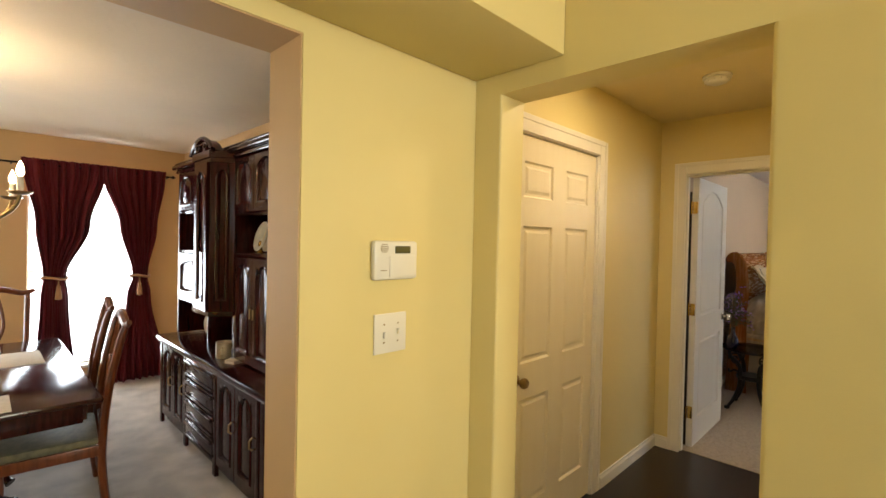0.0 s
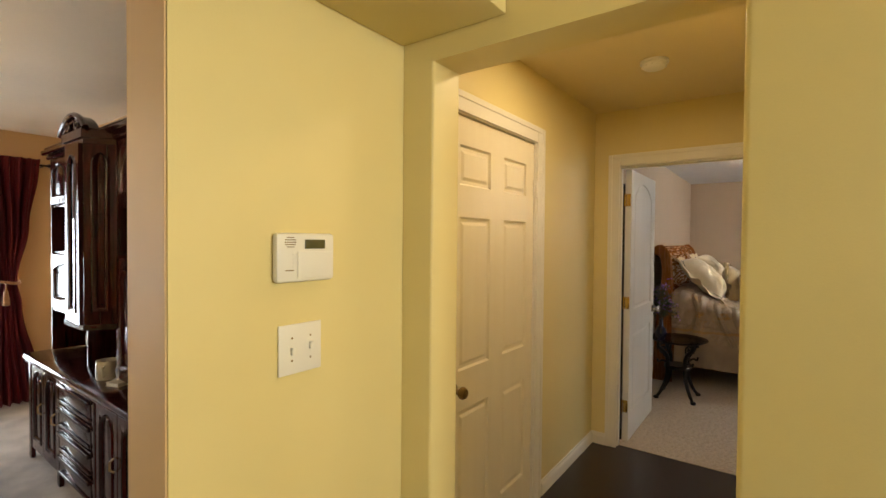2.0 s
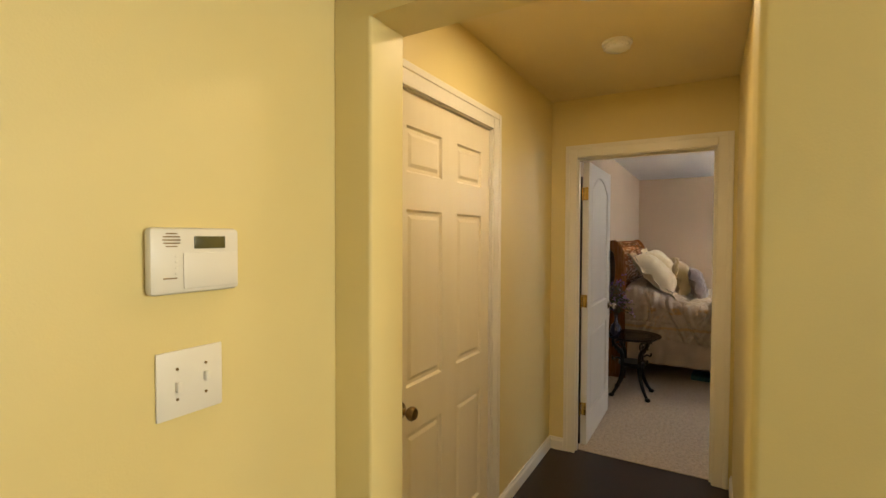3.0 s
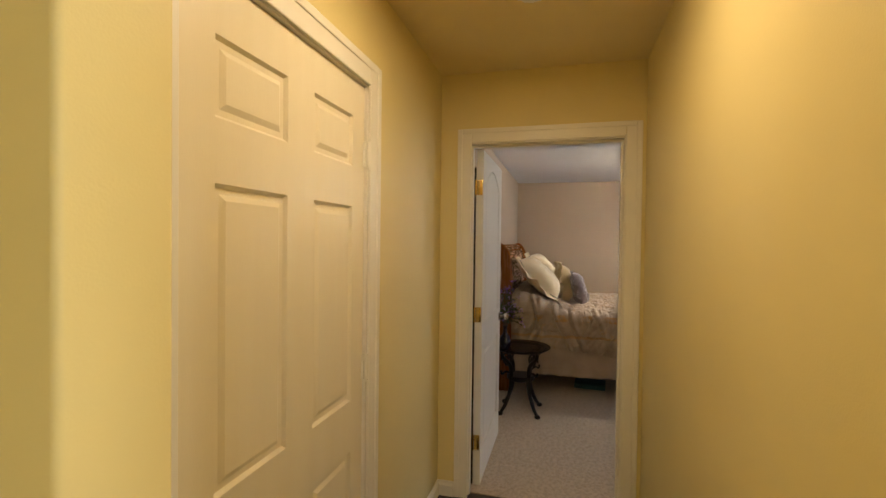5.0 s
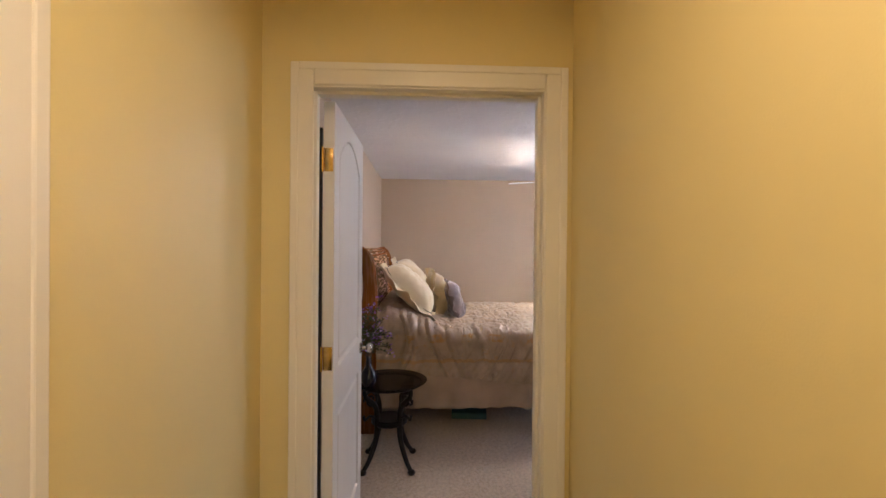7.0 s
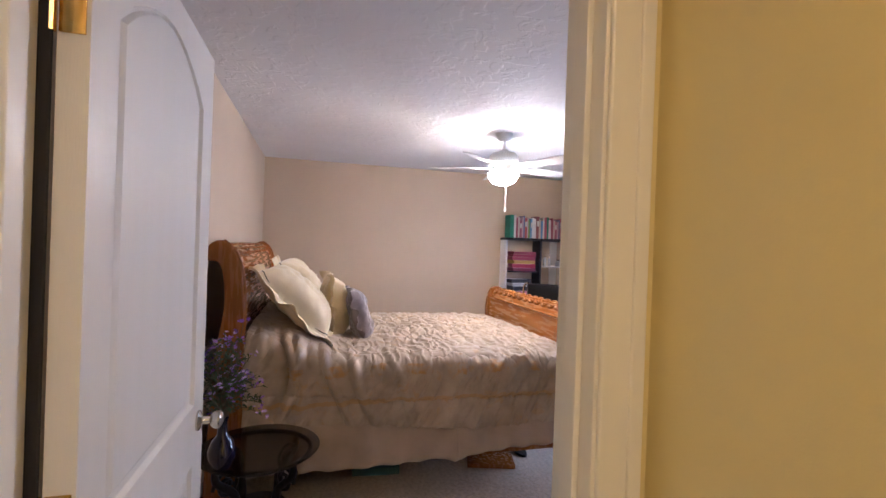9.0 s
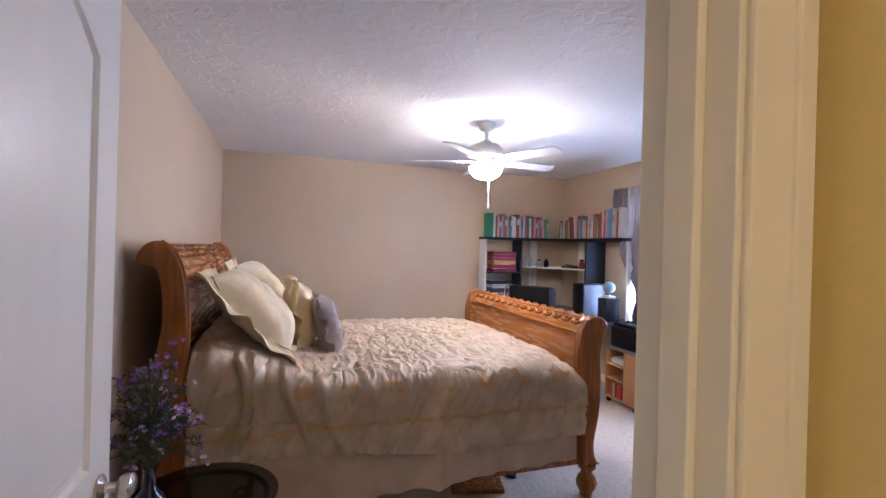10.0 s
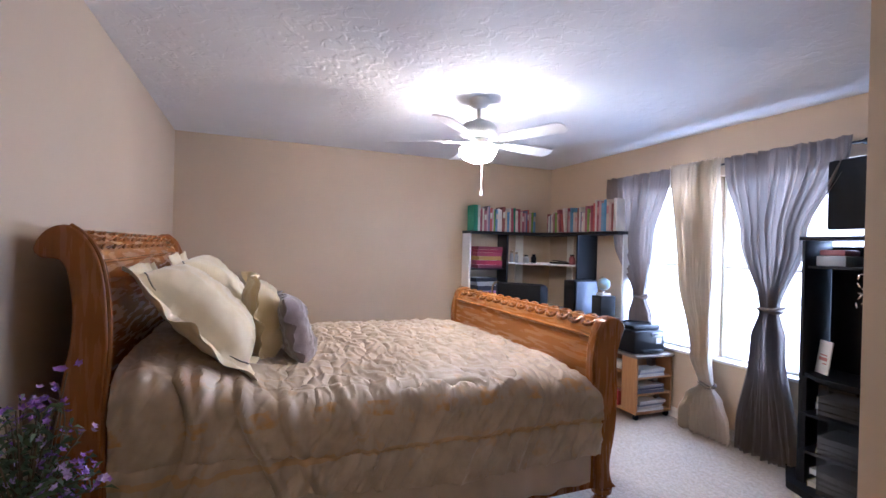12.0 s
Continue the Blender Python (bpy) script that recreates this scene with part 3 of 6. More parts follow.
# ---- doors ----
def closet_door():
    d = thing("door_1", (1.755, 1.488, 0.012), "closed cream-white six-panel closet door", "door", kind="structure")
    cols, rows = ((0.108, 0.372), (0.505, 0.757)), ((0.19, 0.730), (0.91, 1.592), (1.732, 1.908))
    bm = panel_slab(0.849, 2.033, 0.035, [(a, b, c, e, 0) for a, b in cols for c, e in rows])
    part("leaf", moved(bm, Matrix.Translation((1.755, 1.488, 0.012))), M_DOOR_CREAM, d, smooth=False)
    rose = lathe([(0.032, 0), (0.032, 0.004), (0.026, 0.010), (0.013, 0.013), (0.011, 0.030), (0.018, 0.036), (0.026, 0.048), (0.0265, 0.058), (0.020, 0.068), (0.0, 0.071)], 28, axis="y")
    rose.transform(Matrix.Rotation(math.pi, 4, "Z"))
    part("door_knob", moved(rose, Matrix.Translation((1.822, 1.488, 0.85))), M_BRASS, d, "aged bronze round door knob")
    for z in (0.30, 1.02, 1.80):
        h = tube([(2.606, 1.470, z - 0.045), (2.606, 1.470, z + 0.045)], 0.0065)
        box(h, (2.592, 1.478, z - 0.045), (2.604, 1.487, z + 0.045))
        bmesh.ops.create_uvsphere(h, u_segments=8, v_segments=6, radius=0.007, matrix=Matrix.Translation((2.606, 1.470, z - 0.05)))
        part("hinge", h, M_TRIM, d, "hinge painted over white")


def bedroom_door():
    d = thing("door_2", (3.768, 1.247, 0.012), "open white two-panel door with an arched upper panel", "door", kind="structure")
    at = Matrix.Translation((3.768, 1.247, 0.012))
    bm = panel_slab(0.795, 2.022, 0.042, [(0.10, 0.68, 0.20, 0.80, 0), (0.10, 0.68, 0.975, 1.945, 0.11)])
    part("leaf", moved(bm, at), M_DOOR, d, smooth=False)
    for s, y in ((math.pi, 1.247), (0, 1.289)):
        k = lathe([(0.030, 0), (0.030, 0.005), (0.022, 0.010), (0.012, 0.014), (0.010, 0.034), (0.022, 0.042), (0.028, 0.054), (0.026, 0.064), (0.014, 0.071), (0.0, 0.072)], 24, axis="y")
        k.transform(Matrix.Rotation(s, 4, "Z"))
        part("door_knob", moved(k, Matrix.Translation((4.500, y, 0.925))), M_NICKEL, d, "satin nickel round door knob")
    for z in (0.27, 1.045, 1.81):
        h = boxes(((3.7635, 1.252, z - 0.045), (3.7675, 1.286, z + 0.045)), bevel=0.001)
        tube([(3.759, 1.292, z - 0.047), (3.759, 1.292, z + 0.047)], 0.006, 8, h)
        part("hinge", h, M_GOLD, d, "brass butt hinge")
    # Black strip put where the gap behind the door is in shade
    part("gap_shade_strip", boxes(((3.7535, 1.2905, 0.02), (3.7625, 1.3075, 1.93)), bevel=0.001), M_DARK, d, "black strip standing for shade in the hinge gap")


closet_door()
bedroom_door()


# ---- hall and foyer fittings ----
def keypad():
    k = thing("alarm_keypad", (0.99, 1.42, 1.45), "ivory wall keypad with a small dark display", "keypad")
    bm = boxes(((0.898, 1.394, 1.385), (1.086, 1.4195, 1.516)), bevel=0.010)
    part("body", bm, M_PLASTIC, k)
    part("lid", boxes(((0.960, 1.3905, 1.395), (1.078, 1.394, 1.466)), bevel=0.0015), M_PLASTIC, k)
    part("display", boxes(((0.983, 1.3915, 1.474), (1.050, 1.394, 1.499)), bevel=0.001), material("lcd", (0.11, 0.10, 0.035), 0.2, second=(0.09, 0.08, 0.03), scale=20), k, "dark green-grey display")
    for r in range(5):
        w = 0.017 * math.sqrt(max(0.05, 1 - ((r - 2) / 2.6) ** 2))
        z = 1.478 + 0.0062 * r
        part("speaker_slot", boxes(((0.938 - w, 1.3928, z), (0.938 + w, 1.3942, z + 0.0022))), M_BRASS, k)
    for r in range(4):
        part("button", boxes(((0.944, 1.392, 1.424 + 0.011 * r), (0.951, 1.394, 1.429 + 0.011 * r)), bevel=0.001), M_TRIM, k)
    part("indicator_window", boxes(((0.922, 1.3928, 1.416), (0.948, 1.3942, 1.4185))), M_BRASS, k)


def switch_plate():
    s = thing("light_switch", (0.986, 1.42, 1.20), "ivory double toggle light switch plate", "light switch")
    part("plate", boxes(((0.917, 1.4135, 1.135), (1.055, 1.4195, 1.27)), bevel=0.004), M_PLASTIC, s)
    for x, up in ((0.957, -1), (1.017, 1)):
        bm = boxes(((x - 0.005, 1.403, 1.192), (x + 0.005, 1.4135, 1.212)), bevel=0.002)
        bm.transform(Matrix.Translation((0, 0, 0.004 * up)))
        part("toggle", bm, M_PLASTIC, s)
        for z in (1.172, 1.233):
            part("screw", lathe([(0.0032, 0), (0.0030, 0.0012), (0, 0.0014)], 10, (x, 1.4122, z), "y"), M_BRASS, s)


def smoke_detector():
    s = thing("smoke_detector", (2.80, 0.905, 2.445), "round white smoke detector on the hall ceiling", "smoke detector")
    part("base", lathe([(0.0, 2.4445), (0.070, 2.4445), (0.070, 2.432), (0.060, 2.430), (0, 2.430)][::-1], 32, (2.80, 0.905, 0)), M_WHITE, s)
    part("cover", lathe([(0, 2.400), (0.036, 2.401), (0.052, 2.408), (0.060, 2.420), (0.060, 2.430)], 32, (2.80, 0.905, 0)), M_WHITE, s)
    for k in range(12):
        a = 2 * math.pi * k / 12
        c = (2.80 + 0.0585 * math.cos(a), 0.905 + 0.0585 * math.sin(a))
        part("vent", boxes(((c[0] - 0.004, c[1] - 0.004, 2.412), (c[0] + 0.004, c[1] + 0.004, 2.420))), M_WHITE, s)


def downlight():
    d = thing("recessed_light", (2.24, 0.885, 2.445), "lit round recessed ceiling light", "ceiling light")
    part("trim_ring", lathe([(0.075, 2.4445), (0.098, 2.4445), (0.098, 2.438), (0.078, 2.436), (0.075, 2.4445)], 36, (2.24, 0.885, 0)), M_WHITE, d)
    part("lens", lathe([(0, 2.4405), (0.0745, 2.4405), (0.0745, 2.4445), (0, 2.4445)], 36, (2.24, 0.885, 0)), M_LENS, d)


keypad()
switch_plate()
smoke_detector()
downlight()


# ---- bed ----
BX0, BX1 = 5.60, 7.47
M_COVER = cloth("taupe_satin", (0.42, 0.335, 0.265), (0.30, 0.235, 0.195), scale=7, rough=0.42, sheen=0.5, bump=0.05)
M_RUFFLE = cloth("taupe_ruffle", (0.47, 0.365, 0.27), (0.38, 0.295, 0.215), scale=5, rough=0.55)
M_PIPING = cloth("ochre_piping", (0.40, 0.24, 0.09), (0.30, 0.17, 0.06), scale=20)


def patterned_cover():
    """Satin with a faint woven medallion border in ochre."""
    m = cloth("quilted_satin", (0.47, 0.375, 0.27), (0.37, 0.29, 0.205), scale=9, rough=0.46, sheen=0.0, bump=0.03)
    nodes, links = m.node_tree.nodes, m.node_tree.links
    b = nodes["Principled BSDF"]
    base = b.inputs["Base Color"].links[0].from_socket
    co = nodes.new("ShaderNodeTexCoord")
    v = nodes.new("ShaderNodeTexNoise")
    v.inputs["Scale"].default_value, v.inputs["Detail"].default_value, v.inputs["Distortion"].default_value = 9.0, 3.0, 1.5
    links.new(co.outputs["Object"], v.inputs["Vector"])
    ramp = nodes.new("ShaderNodeValToRGB")
    ramp.color_ramp.elements[0].position, ramp.color_ramp.elements[1].position = 0.60, 0.68
    ramp.color_ramp.elements[0].color, ramp.color_ramp.elements[1].color = (0, 0, 0, 1), (0.55, 0.55, 0.55, 1)
    links.new(v.outputs["Fac"], ramp.inputs["Fac"])
    mix = nodes.new("ShaderNodeMix")
    mix.data_type = "RGBA"
    mix.inputs["B"].default_value = (0.48, 0.27, 0.085, 1)
    sep = nodes.new("ShaderNodeSeparateXYZ")
    links.new(co.outputs["Object"], sep.inputs["Vector"])
    def calc(op, a, b=None):
        n = nodes.new("ShaderNodeMath")
        n.operation = op
        for i, q in enumerate((a, b)):
            if q is None:
                continue
            if isinstance(q, (int, float)):
                n.inputs[i].default_value = q
            else:
                links.new(q, n.inputs[i])
        return n.outputs["Value"]
    wob = calc("MULTIPLY", calc("SUBTRACT", v.outputs["Fac"], 0.5), 0.05)
    band = calc("LESS_THAN", calc("ABSOLUTE", calc("ADD", calc("SUBTRACT", sep.outputs["Z"], 0.752), wob)), 0.030)
    fine = nodes.new("ShaderNodeTexNoise")
    fine.inputs["Scale"].default_value, fine.inputs["Detail"].default_value = 22.0, 4.0
    links.new(co.outputs["Object"], fine.inputs["Vector"])
    spots = calc("ADD", calc("SINE", calc("ADD", calc("MULTIPLY", sep.outputs["Y"], 25.6), calc("MULTIPLY", wob, 60.0))), calc("MULTIPLY", calc("SUBTRACT", fine.outputs["Fac"], 0.54), 6.0))
    spots = calc("MINIMUM", calc("MAXIMUM", spots, 0.0), 1.0)
    near = calc("LESS_THAN", sep.outputs["X"], 5.72)
    medal = calc("MULTIPLY", calc("MULTIPLY", calc("MULTIPLY", band, spots), near), 0.85)
    seam = calc("MULTIPLY", calc("LESS_THAN", calc("ABSOLUTE", calc("ADD", calc("SUBTRACT", sep.outputs["Z"], 0.578), wob)), 0.012), calc("MULTIPLY", near, 0.55))
    total = calc("MAXIMUM", calc("MAXIMUM", calc("MULTIPLY", ramp.outputs["Color"], 0.65), medal), seam)
    links.new(total, mix.inputs["Factor"])
    links.new(base, mix.inputs["A"])
    links.new(mix.outputs["Result"], b.inputs["Base Color"])
    return m


M_QUILT = patterned_cover()


def bed_frame():
    bed = thing("sleigh_bed", ((BX0 + BX1) / 2, 0.25, 0), "honey oak sleigh bed with scrolled carved head and foot boards", "bed")
    def outline_of(front, back):
        """The closed (y, z) outline of a sleigh end from its bedward and outward edges, both from the floor up."""
        return [(p.x, p.y) for p in smooth_line([(*q, 0) for q in front + back[::-1]], 4)]
    head_front = [(1.275, 0.0), (1.282, 0.45), (1.292, 0.80), (1.279, 1.08), (1.296, 1.30), (1.335, 1.415), (1.395, 1.470)]
    head_back = [(1.46, 0.0), (1.44, 0.50), (1.413, 0.88), (1.381, 1.12), (1.392, 1.29), (1.418, 1.354), (1.468, 1.362), (1.486, 1.395), (1.453, 1.453)]
    panel_front = [(y + 0.022, z - 0.012) for y, z in head_front[1:]]
    panel_back = [(y - 0.018, z + 0.010 * (z < 1.37) - 0.012 * (z > 1.40)) for y, z in head_back[1:]]
    hb = part("headboard", prism(outline_of(panel_front, panel_back), BX0 + 0.062, BX1 - 0.062), M_HONEY_X, bed)
    for x in (BX0, BX1 - 0.075):
        hp = part("head_post", prism(outline_of(head_front, head_back), x, x + 0.075, 0.010), M_HONEY_SHADE, bed)
        part("bead", tube([(x + 0.016, p.x - 0.002, p.y) for p in smooth_line([(*q, 0) for q in head_front], 5)], 0.009), M_HONEY_SHADE, hp)
    # carved leaf band along the curve under the headboard's top
    lea = bmesh.new()
    k = 0
    x = BX0 + 0.12
    while x < BX1 - 0.12:
        for q, (yy, zz) in enumerate(((1.352, 1.392), (1.375, 1.419), (1.401, 1.440))):
            bmesh.ops.create_uvsphere(lea, u_segments=10, v_segments=6, radius=1.0, matrix=Matrix.Translation((x + 0.028 * q, yy, zz)) @ Matrix.Rotation(radians(-48), 4, "X")
                                      @ Matrix.Rotation(radians(40 if (k + q) % 2 else -35), 4, "Z") @ Matrix.Diagonal((0.036, 0.012, 0.006, 1)))
        k += 1
        x += 0.074
    part("carving", lea, M_HONEY_SHADE, hb, "carved leaf band")
    part("moulding", tube([(BX0 + 0.075, 1.330, 1.345), (BX1 - 0.075, 1.330, 1.345)], 0.008), M_HONEY_X, hb)

    foot_front = [(-0.832, 0.205), (-0.826, 0.38), (-0.806, 0.56), (-0.790, 0.72), (-0.785, 0.87), (-0.802, 0.99), (-0.838, 1.068)]
    foot_back = [(-0.945, 0.205), (-0.908, 0.25), (-0.897, 0.345), (-0.926, 0.51), (-0.934, 0.69), (-0.925, 0.87), (-0.950, 0.975), (-0.971, 1.035), (-0.944, 1.075), (-0.888, 1.091)]
    panel_front = [(y - 0.022, z - 0.012 * (z > 1.0)) for y, z in foot_front[1:]]
    panel_back = [(y + 0.018, z - 0.012 * (z > 1.0)) for y, z in foot_back[2:]]
    fb = part("footboard", prism(outline_of(panel_front, panel_back), BX0 + 0.062, BX1 - 0.062), M_HONEY_X, bed)
    for x in (BX0, BX1 - 0.08):
        fp = part("foot_post", prism(outline_of(foot_front, foot_back), x, x + 0.08, 0.010), M_HONEY_SHADE, bed)
        part("bead", tube([(x + 0.016, p.x + 0.002, p.y) for p in smooth_line([(*q, 0) for q in foot_front], 5)], 0.008), M_HONEY_SHADE, fp)
    count = 15
    for k in range(count):
        x = BX0 + 0.15 + (BX1 - BX0 - 0.30) * k / (count - 1)
        ring = bmesh.new()
        pts = [(x + 0.048 * math.cos(2 * math.pi * j / 16), 0.034 * math.sin(2 * math.pi * j / 16), 0) for j in range(17)]
        tube(pts, 0.012, 8, ring)
        bmesh.ops.create_uvsphere(ring, u_segments=8, v_segments=6, radius=0.012, matrix=Matrix.Translation((x, 0.012, 0)))
        ring.transform(Matrix.Translation((0, -0.865, 1.058)) @ Matrix.Rotation(radians(-40), 4, "X"))
        part("carved_ring", ring, M_HONEY_SHADE, fb)
    part("moulding", tube([(BX0 + 0.08, -0.815, 0.985), (BX1 - 0.08, -0.815, 0.985)], 0.009), M_HONEY_X, fb)
    for x in (BX0 + 0.04, BX1 - 0.04):
        part("bun_foot", lathe([(0.030, 0.005), (0.038, 0.014), (0.036, 0.034), (0.056, 0.062), (0.062, 0.092), (0.052, 0.128), (0.034, 0.148), (0.034, 0.166), (0.052, 0.180), (0.054, 0.204)], 24, (x, -0.875, 0)), M_HONEY_SHADE, bed)
    for x in (BX0 + 0.060, BX1 - 0.090):
        part("side_rail", boxes(((x - 0.02, -0.832, 0.20), (x + 0.03, 1.30, 0.40)), bevel=0.006), M_HONEY_SHADE, bed)
    part("box_spring", boxes(((BX0 + 0.095, -0.77, 0.24), (BX1 - 0.095, 1.27, 0.46)), bevel=0.03), M_RUFFLE, bed)
    part("mattress", boxes(((BX0 + 0.085, -0.77, 0.465), (BX1 - 0.085, 1.27, 0.735)), bevel=0.06), M_COVER, bed)


def sheet_mesh(nu, nv, place):
    """A grid of nu by nv points; place gives each (u, v) its point."""
    bm = bmesh.new()
    grid = [[bm.verts.new(place(i / (nu - 1), j / (nv - 1))) for j in range(nv)] for i in range(nu)]
    for i in range(nu - 1):
        for j in range(nv - 1):
            bm.faces.new((grid[i][j], grid[i + 1][j], grid[i + 1][j + 1], grid[i][j + 1]))
    return bm


def smoothstep(a, b, x):
    t = min(1, max(0, (x - a) / (b - a)))
    return t * t * (3 - 2 * t)


SWAGS = ((1.215, -0.10, 0.02, 0.030, 0.022), (1.085, -0.10, 0.06, 0.020, 0.050), (0.975, 0.16, 0.05, 0.030, 0.040), (0.83, -0.28, 0.04, 0.019, 0.036), (0.70, -0.45, 0.03, 0.022, 0.030), (0.50, -0.55, 0.03, 0.018, 0.020))


def coverlet():
    top_w = BX1 - BX0 - 0.06
    xc = (BX0 + BX1) / 2
    def place(u, v):
        y = 1.275 - 2.06 * v
        top = 0.785 + 0.17 * smoothstep(0.62, 1.2, y) + 0.02 * math.sin(v * 3)
        hem = 0.392 + 0.080 * smoothstep(0.1, 1.0, y) - 0.010 * math.sin(v * 11)
        seam = 0.570 + 0.060 * smoothstep(0.4, 1.05, y)
        drop = top - hem
        total = top_w + 2 * drop
        s = (u - 0.5) * total
        edge = top_w / 2
        w = abs(s) - edge
        side = 1 if s > 0 else -1
        r = 0.09
        if w <= -r:
            x, z = s, top + 0.018 * math.cos(s / edge * 1.5)
            nx, nz = 0, 1
        elif w < r:
            a = (w + r) / (2 * r) * math.pi / 2
            x, z = side * (edge - r + r * math.sin(a) * 1.0), top - r + r * math.cos(a)
            nx, nz = side * math.sin(a), math.cos(a)
        else:
            x, z = side * edge, top - r - (w - r)
            nx, nz = side, 0
        down = max(0, w) / max(drop, 0.01)
        # stitched quilting on top; gathers, slanting creases and long swags on the sides
        def ridge(q, sharp):
            return max(0.0, 1.0 - sharp * abs(noise.noise(q))) ** 2
        d = max(0.0, w)
        n1 = abs(noise.noise(Vector((s * 4.6 + 0.5 * noise.noise(Vector((s * 7, y * 7, 3))), y * 8.5, 2))))
        puff = 0.019 * min(1.0, n1 / 0.40) ** 0.6 + 0.010 * ridge(Vector((s * 9, y * 21, 5)), 2.6) + 0.012 * noise.noise(Vector((s * 3, y * 3, 9)))
        sway = 0.03 * noise.noise(Vector((y * 3, d * 4, side * 4)))
        t = y - 0.55 * d + sway
        crease = 0.019 * ridge(Vector((t * 4.4, d * 1.5 + 2, side * 5)), 4.0) + 0.015 * ridge(Vector((t * 8.3, d * 2.6, side * 9)), 3.6) + 0.008 * ridge(Vector((t * 17, d * 5.5, side * 2)), 3.0)
        crease += 0.012 * noise.noise(Vector((t * 4.0, d * 1.4, side * 3)))
        pleat = abs(math.sin(math.pi * (y / 0.061 + 1.6 * noise.noise(Vector((y * 4.1, d * 3.0, 4))))))
        gather = 0.009 * (1 - pleat) ** 1.5 * (0.4 + 1.2 * max(0, noise.noise(Vector((y * 5, 1, 6))) + 0.3)) * smoothstep(0.0, 0.05, d) * (1 - smoothstep(0.06, 0.20, d))
        k = smoothstep(-0.05, 0.10, w)
        head = smoothstep(0.50, 0.80, y)
        swag = 0.0
        for c0, slope, bow, wide, high in SWAGS:
            q = (y - (c0 + slope * d + bow * math.sin(8.0 * d + 9 * c0) + sway * 0.4)) / wide
            swag += high * (math.exp(-q * q) - 0.55 * math.exp(-((q - 1.5) / 1.1) ** 2))
        swag *= 0.8 * smoothstep(-0.22, 0.06, w)
        off = puff * (1 - 0.75 * k) * (1 - 0.4 * head) + (crease * (1 - 0.3 * head) + gather * (1 - 0.5 * head)) * k + swag
        groove = -0.012 * math.exp(-((z - seam) / 0.012) ** 2) * k
        off += groove + 0.012 * k
        x += nx * off
        z += nz * off + 0.0
        yy = y
        if v > 0.955:
            q = (v - 0.955) / 0.045
            z -= 0.03 * q * q * (1 - k)
            yy -= 0.035 * q * k * smoothstep(0.05, 0.3, down)
            x += side * 0.02 * q * k
        return xc + x, yy, z
    ob = solid("coverlet", sheet_mesh(460, 380, place), M_QUILT, "rumpled quilted taupe satin coverlet with ochre piping on the bed", "bedspread", "", True)
    md = ob.modifiers.new("thickness", "SOLIDIFY")
    md.thickness, md.offset = 0.008, -1
    # piping along the seam on the near side
    pts = []
    for k in range(120):
        v = 0.02 + 0.93 * k / 119
        best = None
        y = 1.275 - 2.06 * v
        hem = 0.392 + 0.080 * smoothstep(0.1, 1.0, y) - 0.010 * math.sin(v * 11)
        seam = 0.570 + 0.060 * smoothstep(0.4, 1.05, y)
        top = 0.785 + 0.17 * smoothstep(0.62, 1.2, y) + 0.02 * math.sin(v * 3)
        drop = top - hem
        total = top_w + 2 * drop
        w = top - seam
        pts.append(Vector(place(0.5 - (top_w / 2 + w) / total, v)) + Vector((-0.004, 0, 0)))
    part("piping", tube(pts, 0.0045, 6), M_PIPING, ob, "ochre piping")


def ruffle():
    skirt = thing("bed_skirt", (BX0, 0.25, 0.2), "taupe gathered fabric bed skirt under the coverlet", "bed skirt")
    for y0, y1 in ((1.25, 0.07), (0.055, -0.79)):
        def place(u, v):
            y = y0 + (y1 - y0) * u
            g = (1.25 - y) / 2.0
            z = 0.47 - (0.47 - (0.195 + 0.05 * smoothstep(0.3, 1.0, g))) * v
            x = BX0 + 0.038 - 0.018 * v + 0.011 * v * math.sin(y * 38 + 3 * noise.noise(Vector((y * 3, 1, 1)))) + 0.016 * v * noise.noise(Vector((y * 5, v, 3)))
            split = math.exp(-((y - 0.10) / 0.035) ** 2) + math.exp(-((y - 0.02) / 0.03) ** 2)
            return x - 0.024 * v * split, y + 0.03 * v * (1 if y0 > 1 else -1) * smoothstep(0.8, 1.0, u if y0 > 1 else 1 - u) * -1, z - 0.02 * v * split
        ob = part("skirt_panel", sheet_mesh(170, 14, place), M_RUFFLE, skirt)
        ob.modifiers.new("thickness", "SOLIDIFY").thickness = 0.004
    # Unseen far panel, added to keep window light out from under the bed
    def unseen_far_side(u, v):
        y = 1.25 - 2.0 * u
        return BX1 - 0.05 + 0.012 * v * math.sin(y * 40), y, 0.47 - 0.44 * v
    ob = part("skirt_panel", sheet_mesh(120, 8, unseen_far_side), M_RUFFLE, skirt)
    ob.modifiers.new("thickness", "SOLIDIFY").thickness = 0.004


